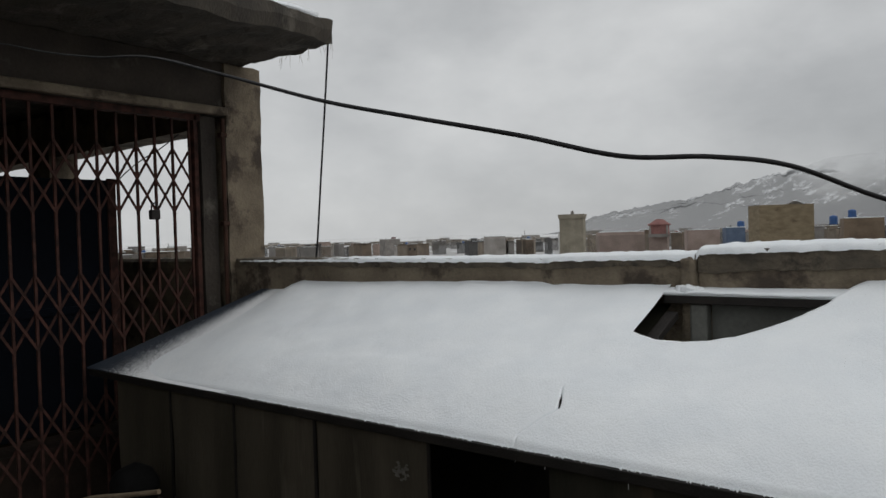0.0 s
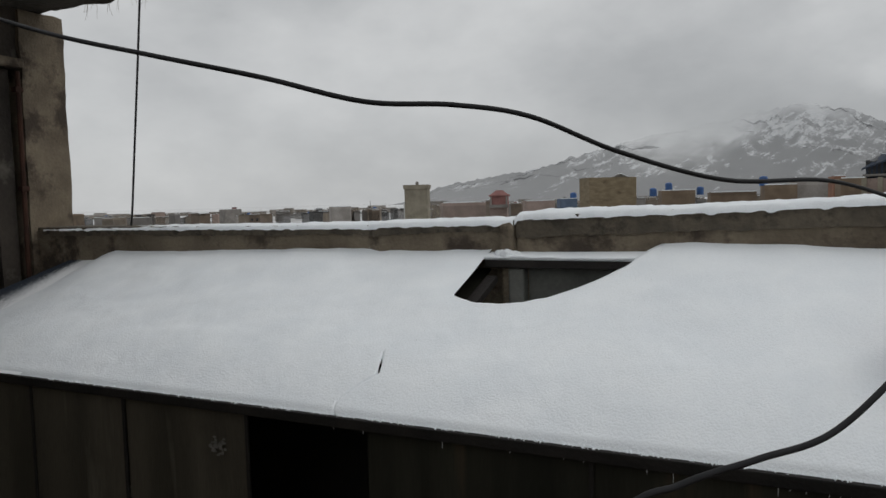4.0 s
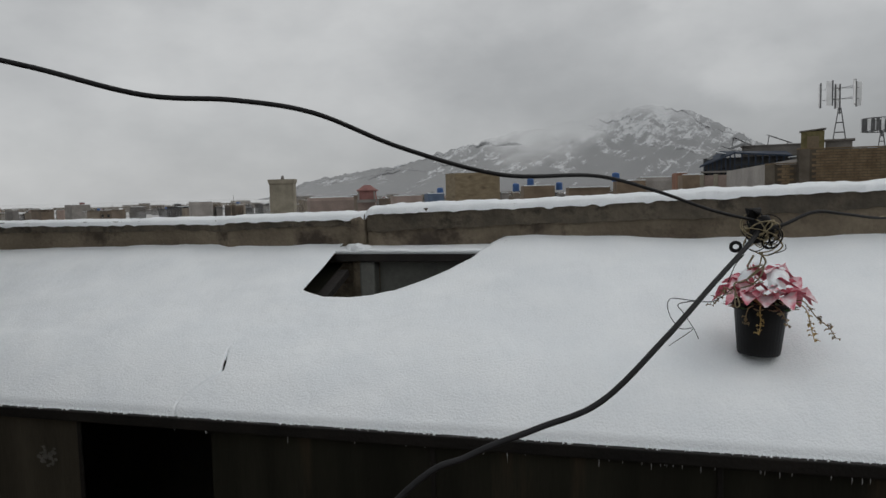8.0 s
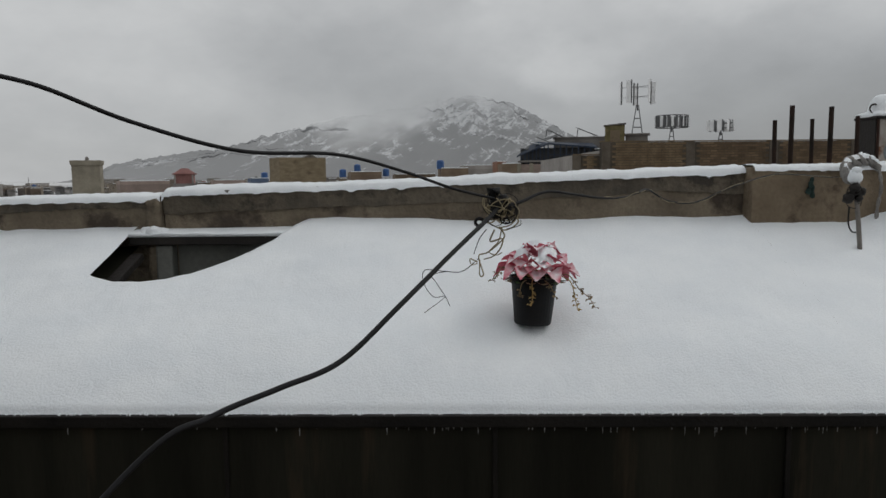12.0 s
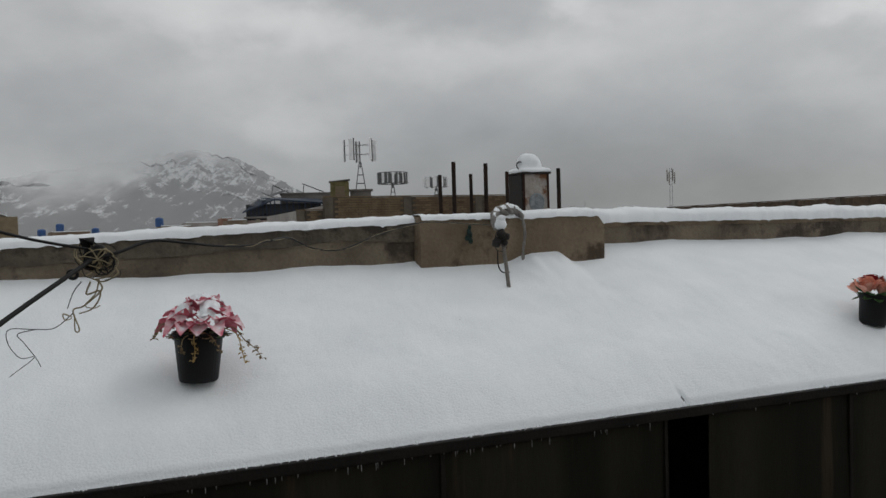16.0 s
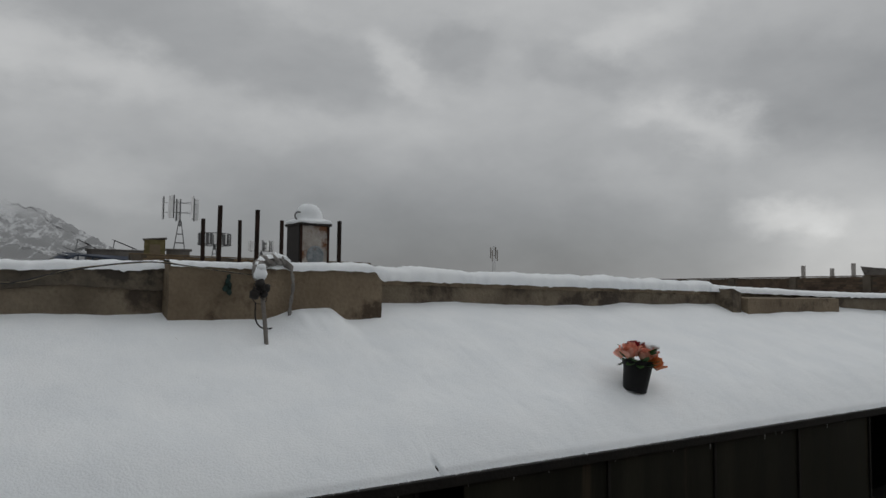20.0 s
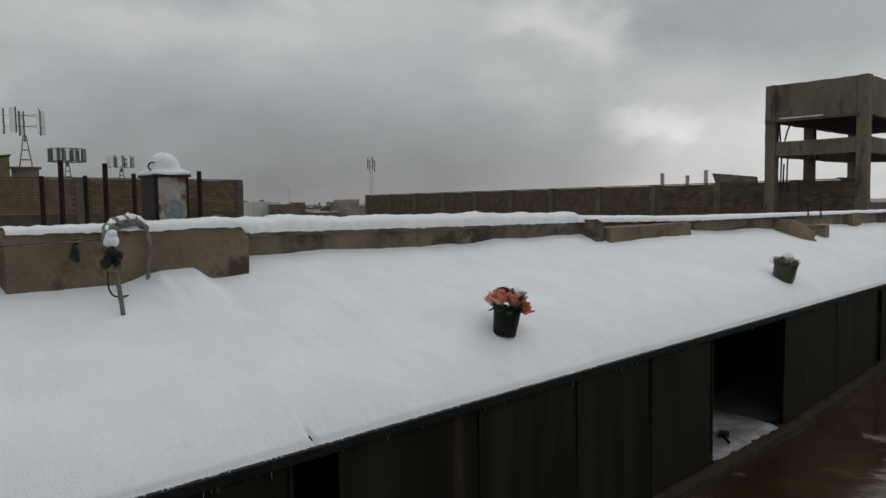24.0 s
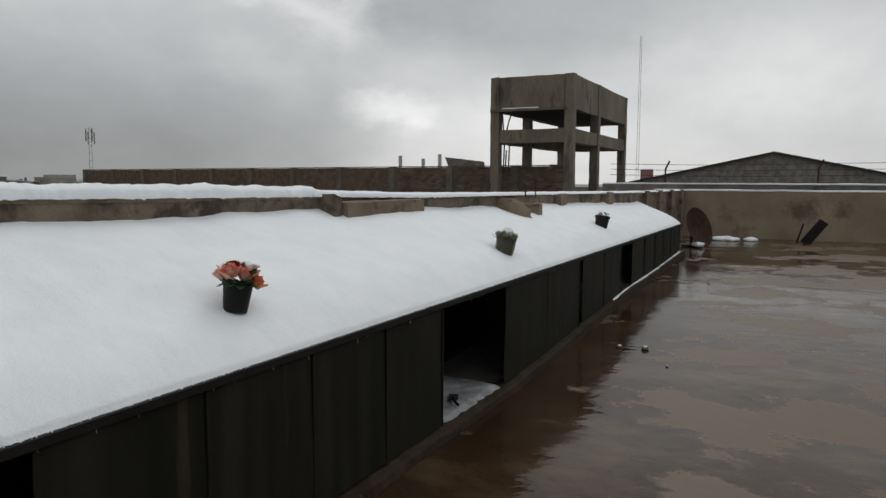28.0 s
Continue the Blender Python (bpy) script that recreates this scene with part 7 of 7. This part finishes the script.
part("foot", boxed(-0.2, 0.3, -0.12, 0.2, 0, 0.04, bevel=0.01), M_IRON, dish)
bm = bmesh.new()
for k in range(7):
    clump(bm, (-0.25 + rnd.uniform(-0.12, 0.2), -0.1 + rnd.uniform(-0.1, 0.1), 0.06), rnd.uniform(0.04, 0.09), k, 0.6)
part("snow_cap", bm, M_SNOW, dish, smooth=True)
board = thing("leaning_board", "black board leaning over at the foot of the end wall", "board", (18.0, -1.95, floor_z(18)), 8)
part("sheet", boxed(-0.02, 0.02, -0.10, 0.10, 0, 0.60, bevel=0.004, m=pose(0, 0, 0, 32, -18, 0)), M_IRON, board)
part("prop", tube(bmesh.new(), [(0.35, 0.1, 0), (-0.1, 0.05, 0.42)], 0.018, 6), M_RUST, board)
sack = thing("plastic_sheet", "crumpled white plastic sheet with snow by the end wall", "plastic sheet", (18.2, -0.55, floor_z(18)), 0)
bm = bmesh.new()
for k in range(6):
    clump(bm, (rnd.uniform(-0.2, 0.2), rnd.uniform(-0.45, 0.35), 0.03), rnd.uniform(0.1, 0.2), k, 0.35)
part("sheet", bm, M_SNOW, sack, smooth=True)
bucket = thing("iron_can", "blackened dented iron can on a block beside the shed", "can", (-2.75, -0.20, 0.0), 0)
jug = lathe(bmesh.new(), [(0.07, 0.0), (0.10, 0.02), (0.115, 0.09), (0.10, 0.15), (0.06, 0.19), (0.045, 0.20)], 24, m=Matrix.Translation((-0.03, 0, 0.282)) @ pose(0, 0, 0, 12, -10, 25))
for v in jug.verts:
    v.co += noise.noise_vector(v.co * 14) * 0.014
part("can", jug, M_BLACK, bucket, smooth=True)
part("spout", tube(bmesh.new(), spline([(-0.40, -0.15, 0.26), (-0.18, -0.15, 0.335), (0.10, -0.14, 0.40), (0.36, -0.13, 0.465)], 5), 0.011, 8), M_CONC_PALE, bucket, "pale pipe")
part("stand", boxed(-0.14, 0.14, -0.12, 0.12, 0.0, 0.285, bevel=0.01), M_SHADE_CONC, bucket)

# pale splash of plaster on one of the shed's sheets
srn = random.Random(5)
bm = bmesh.new()
for k in range(26):
    x, z, r = -1.29 + srn.gauss(0, 0.022), 0.657 + srn.gauss(0, 0.014), srn.uniform(0.004, 0.011)
    vs = [bm.verts.new((x + r * srn.uniform(0.6, 1.6) * math.cos(q * 0.9 - 0.5), -0.009 - 0.0003 * k, z + r * srn.uniform(0.5, 1.1) * math.sin(q * 0.9 - 0.5))) for q in range(7)]
    bm.faces.new(vs)
for f in bm.faces:
    f.normal_update()
    if f.normal.y > 0:
        f.normal_flip()
part("splash", bm, mat("dried_plaster_splash", (0.075, 0.070, 0.060), (0.12, 0.112, 0.098), 20.0, 0.9, 0.3, 90.0), shed, "pale dried splash of plaster")

# ---- beyond: wind wheels, sheds, masts ----
def legs(bm, h, wide, top, r=0.03, rungs=4):
    for sx in (-1, 1):
        for sy in (-1, 1):
            tube(bm, [(sx * wide, sy * wide, 0), (sx * top, sy * top, h)], r, 6)
    for k in range(1, rungs + 1):
        s = k / (rungs + 0.5)
        w = wide + (top - wide) * s
        for a, b in (((-w, -w), (w, -w)), ((w, -w), (w, w)), ((w, w), (-w, w)), ((-w, w), (-w, -w))):
            tube(bm, [(*a, h * s), (*b, h * s)], r * 0.7, 5)
    return bm


M_BLADE = mat("bright_aluminium", (0.78, 0.79, 0.80), (0.90, 0.91, 0.92), 2.0, 0.3, 0.0, 20.0, grain=0.03)


M_FRAME = mat("dull_dark_steel", (0.075, 0.077, 0.08), (0.13, 0.132, 0.135), 3.0, 0.5, 0.1, 30.0)


def wind_wheel(az, d, z, stand, r, blade_h, blades, blade_w, label, spokes=True):
    t = thing("wind_wheel", label, "wind turbine", out(az, d, z), -az, "wind turbines")
    part("stand", legs(bmesh.new(), stand, stand * 0.16, 0.08, 0.035, 6), M_FRAME, t)
    part("shaft", tube(bmesh.new(), [(0, 0, stand * 0.9), (0, 0, stand + blade_h)], 0.05, 10), M_FRAME, t)
    for k in range(blades):
        a = 2 * math.pi * k / blades + 0.4
        m = pose(0, 0, stand + 0.12, 0, 0, math.degrees(a)) @ Matrix.Translation((r, 0, 0))
        part("blade", boxed(-0.03, 0.03, -blade_w / 2, blade_w / 2, 0, blade_h, bevel=0.012, m=m @ pose(0, 0, 0, 0, 0, 30)), M_BLADE if spokes or k % 3 == 0 else M_FRAME, t)
        if blades < 12:
            part("spar", boxed(-0.04, 0.04, blade_w / 2, blade_w / 2 + 0.09, -0.04, blade_h + 0.04, m=m @ pose(0, 0, 0, 0, 0, 30)), M_FRAME, t, "dark edge spar")
        if spokes:
            for zz in (0.3, 0.75):
                part("spoke", tube(bmesh.new(), [(0, 0, stand + 0.12 + blade_h * zz), (r * math.cos(a), r * math.sin(a), stand + 0.12 + blade_h * zz)], 0.018, 5), M_FRAME, t)
    return t


w1 = wind_wheel(13.25, 60, 2.3, 4.55, 1.34, 1.72, 5, 0.36, "vertical-axis wind turbine with tall bright blades on a lattice stand")
w2 = wind_wheel(15.78, 60, 2.3, 2.6, 1.24, 0.86, 26, 0.21, "low drum-shaped wind turbine with many slats", False)
for zz in (2.72, 3.6):
    part("ring", tube(bmesh.new(), [Vector((math.cos(a) * 1.24, math.sin(a) * 1.24, zz)) for a in (2 * math.pi * k / 24 for k in range(25))], 0.04, 6), M_FRAME, w2)
w3 = wind_wheel(19.25, 60, 2.3, 2.2, 0.92, 0.80, 9, 0.34, "small wind turbine with short bright blades")

M_OLIVE = mat("olive_timber", (0.10, 0.085, 0.035), (0.17, 0.145, 0.07), 3.0, 0.85, 0.3, 30.0)
hut = thing("roof_hut", "small olive timber hut on the neighbouring roof", "hut", out(11.56, 55, 2.3), -11)
part("body", boxed(-0.70, 0.70, -0.5, 0.5, 0, 2.65), M_OLIVE, hut)
part("roof", boxed(-0.80, 0.80, -0.6, 0.6, -0.03, 0.05, m=pose(0, 0, 2.70, 0, -5, 0)), M_CONC_DARK, hut)
part("door", boxed(-0.32, 0.38, -0.53, -0.49, 1.2, 2.3), M_TAN, hut)
hut2 = thing("roof_hut", "low dark-roofed hut beside the timber hut", "hut", out(13.2, 56, 2.3), -13)
part("body", boxed(-0.8, 0.8, -0.5, 0.5, 0, 1.95), M_GREY, hut2)
part("roof", boxed(-0.95, 0.95, -0.7, 0.7, 1.95, 2.08), M_CONC_DARK, hut2)

shelter = thing("roof_shelter", "open roof shelter with dark blue sheet roof and posts", "shelter", out(6.5, 58, 0.0), -6.5)
part("pilaster_wall", boxed(-2.1, 0.0, 0.0, 0.25, -6, 2.25), M_PINK, shelter)
for x in (-2.15, -1.3, -0.5):
    part("pilaster", boxed(x, x + 0.28, -0.12, 0.0, -6, 2.32, bevel=0.02), M_BEIGE, shelter)
part("wall", boxed(0.0, 1.75, -0.05, 0.25, -6, 2.42), M_PINK, shelter, "plain pale pink wall")
# near-black wall: the shade under the roof is put into its colour
part("room_wall", boxed(-2.0, 3.6, 2.6, 2.8, 1.5, 3.6), M_DARKWIN, shelter, "back wall coloured near-black for the shaded inside")
part("deck", boxed(-2.1, 5.2, 0.0, 3.0, 2.42, 2.55), M_GREY, shelter)
part("table", boxed(0.75, 2.3, 0.3, 0.9, 2.66, 2.76), M_WHITEWALL, shelter, "pale bench top under the roof")
rv = {"a": (0, 0, 3.90), "b": (3.4, 0.3, 3.56), "e": (3.2, 2.6, 3.95), "d": (-0.9, 2.2, 4.12), "c": (-2.25, 2.7, 3.0)}
bm = bmesh.new()
hi = {k: bm.verts.new(v) for k, v in rv.items()}
lo = {k: bm.verts.new((v[0], v[1], v[2] - 0.12)) for k, v in rv.items()}
for f in ("abed", "adc"):
    bm.faces.new([hi[k] for k in f]); bm.faces.new([lo[k] for k in f[::-1]])
for p, q in ("ab", "be", "ed", "dc", "ca"):
    bm.faces.new((hi[p], lo[p], lo[q], hi[q]))
roof = part("roof", bm, M_SHEET, shelter, "dark blue sheet roof")
part("roof_snow", boxed(-0.35, 0.45, -0.25, 0.3, 0, 0.04, m=pose(-0.85, 1.25, 3.90, -6, 12, 0)), M_SNOW, roof, "patch of snow")
for k in range(9):
    f = k / 8
    part("post", boxed(-0.04, 0.04, -0.04, 0.04, 2.5, 3.84 - 0.34 * f, m=Matrix.Translation((3.35 * f, 0.03 + 0.28 * f, 0))), M_SHEET, shelter)
    if 0 < k < 8:
        part("post", boxed(-0.04, 0.04, -0.04, 0.04, 2.25, 3.84 - 0.85 * f, m=Matrix.Translation((-2.2 * f, 2.65 * f, 0))), M_SHEET, shelter)
part("post_rail", boxed(0.0, 3.4, -0.02, 0.03, 2.95, 3.0), M_SHEET, shelter)
back_room = part("back_room", boxed(0.5, 4.1, 3.0, 5.6, 2.5, 4.42), M_GREY, shelter, "grey plastered back room")
part("ledge", boxed(0.4, 4.2, 2.9, 5.7, 4.42, 4.50), M_GREY, back_room)
for x, zz, tilt in ((2.8, 4.92, 24), (0.55, 4.82, 30)):
    pan = part("solar_panel", boxed(-0.78, 0.78, -0.5, 0.5, -0.03, 0.03, m=pose(x, 3.4, zz, 8, tilt, 12)), M_DARKWIN, shelter)
    for dx in (-0.62, 0.55):
        part("panel_leg", tube(bmesh.new(), [(x + dx - 0.1, 3.4, 4.4), (x + dx, 3.4, zz - dx * math.tan(radians(tilt)))], 0.03, 5), M_FRAME, pan)
for k, (x, zz, w_, a) in enumerate(((-0.4, 4.30, 0.5, 24), (0.2, 4.45, 0.6, -20), (-1.3, 3.75, 0.45, -35))):
    part("loose_sheet", boxed(-w_, w_, -0.3, 0.3, -0.02, 0.02, m=pose(x, 2.4, zz, 10, a, 20)), M_FRAME, shelter, "bent loose roofing sheet")
bm = bmesh.new()
box(bm, -0.95, 0.95, 0.0, 1.6, -0.06, 0.06, m=pose(4.3, 0.2, 3.5, 0, -13, 0))
part("lean_roof", bm, M_FRAME, shelter, "dark lean-to roof beside the brick wall")
part("roof_snow", boxed(-0.4, 0.3, 0.0, 0.6, 0.06, 0.11, m=pose(3.6, 0.2, 3.36, 0, -8, 0)), M_SNOW, shelter, "patch of snow")
part("lean_wall", boxed(3.5, 5.2, 1.0, 1.2, 2.4, 3.5), M_CONC_DARK, shelter)
for ob in shelter.children_recursive:
    for v in ob.data.vertices:
        v.co.x *= 1.14


def lattice_mast(az, d, z0, z1, w, label, arms=True):
    t = thing("lattice_mast", label, "mast", out(az, d, z0), -az)
    h = z1 - z0
    part("frame", legs(bmesh.new(), h, w, w * 0.55, w * 0.16, 10), M_STEEL, t)
    if arms:
        for k in range(6):
            a = k * math.pi / 3
            part("antenna", boxed(-0.12, 0.12, -0.12, 0.12, 0, h * 0.16, m=Matrix.Translation((math.cos(a) * w * 2.0, math.sin(a) * w * 2.0, h * (0.78 + 0.04 * (k % 2))))), M_GREY, t)
    return t


lattice_mast(37.45, 150, -3.0, 11.3, 0.35, "tall lattice telephone mast with antennas, grey in the mist")
lattice_mast(78.5, 70, -2.0, 14.9, 0.12, "slender guyed radio mast", False)
lattice_mast(31.0, 260, -3.0, 8.0, 0.25, "far thin mast in the mist", False)

hangar = thing("gabled_hall", "long dark gabled hall beyond the terrace's end wall", "hall", out(88.0, 60, -4.0), -88)
bm = bmesh.new()
for y in (0.0, 30.0):
    for x, z in ((-11.0, 0), (11.0, 0), (11.0, 5.5), (0.0, 7.85), (-11.0, 5.5)):
        bm.verts.new((x, y, z))
bm.verts.ensure_lookup_table()
v = bm.verts
for f in ((0, 1, 2, 3, 4), (9, 8, 7, 6, 5), (0, 5, 6, 1), (1, 6, 7, 2), (4, 9, 5, 0)):
    bm.faces.new([v[i] for i in f])
part("wall", bm, M_CONC_DARK, hangar)
for s in (-1, 1):
    bm = bmesh.new()
    q = [bm.verts.new(p) for p in ((s * 11.3, -0.3, 5.45), (0, -0.3, 7.9), (0, 30.3, 7.9), (s * 11.3, 30.3, 5.45), (s * 11.3, -0.3, 5.30), (0, -0.3, 7.72), (0, 30.3, 7.72), (s * 11.3, 30.3, 5.30))]
    for f in ((0, 1, 2, 3), (4, 7, 6, 5), (0, 4, 5, 1), (1, 5, 6, 2), (2, 6, 7, 3), (3, 7, 4, 0)):
        bm.faces.new([q[i] for i in f])
    part("roof", bm, M_IRON, hangar)
M_REDBR = mat("red_white_paint", (0.16, 0.075, 0.062), (0.22, 0.11, 0.09), 1.0, 0.8, 0.1)
far_house = house(79.2, 110, 1.8, 3, 3.4, "small red-framed house far behind the end wall", M_REDBR, windows=1)
outer = part("wall_outer", rough_box(FAR + 2.6, FAR + 2.85, -14, 3.2, -4.0, 1.50, 0.35, 0.01, 6.0), M_CONC_DARK)
tagged(outer, "dark outer wall behind the end wall, with a line of snow", "wall", kind="structure")
cap2 = part("coping_snow", rough_box(FAR + 2.58, FAR + 2.86, -14, 3.2, 1.495, 1.53, 0.3, 0.008, 1.5), M_SNOW)
tagged(cap2, "thin line of snow on the outer wall", "snow", kind="stuff")
fence = thing("wire_fence", "bent fence posts with slack barbed wire", "fence", (FAR + 2.72, 0, 1.50))
for y in (1.5, -2.2, -6.0):
    part("post", tube(bmesh.new(), [(0, y, 0), (0, y, 0.4), (0.0, y - 0.10, 0.62)], 0.025, 6), M_RUST, fence)
for z in (0.25, 0.4, 0.55):
    part("wire", tube(bmesh.new(), spline([(0, 3.0, z), (0, 0, z - 0.05), (0, -3, z - 0.02), (0, -9, z)], 6), 0.006, 4), M_IRON, fence)
bm = boxed(-0.9, 0.9, -0.05, 0.05, 0, 1.45)
for v in bm.verts:
    if v.co.z > 1:
        v.co.x -= 0.55 if v.co.x < 0 else 0.2
        v.co.z += 0.12 if v.co.x < 0 else -0.12
tarp = thing("roof_screen", "dark slanting screen on a roof behind the brick wall", "screen", out(65.8, 40, 1.3), -66)
part("sheet", bm, M_CONC_DARK, tarp)
M_STUB = mat("pale_bare_concrete", (0.34, 0.32, 0.30), (0.46, 0.44, 0.42), 2.0, 0.9, 0.2, 20.0)
for k, (az, h) in enumerate(((60.2, 0.75), (62.0, 0.6), (63.3, 0.85), (65.0, 0.6))):
    t = thing("rebar_column", "pale unfinished column stub behind the brick wall", "column", out(az, 42, 1.3), 0, "column stubs behind the wall")
    part("stub", boxed(-0.08, 0.08, -0.08, 0.08, 0, h + 0.95, bevel=0.01), M_STUB, t)
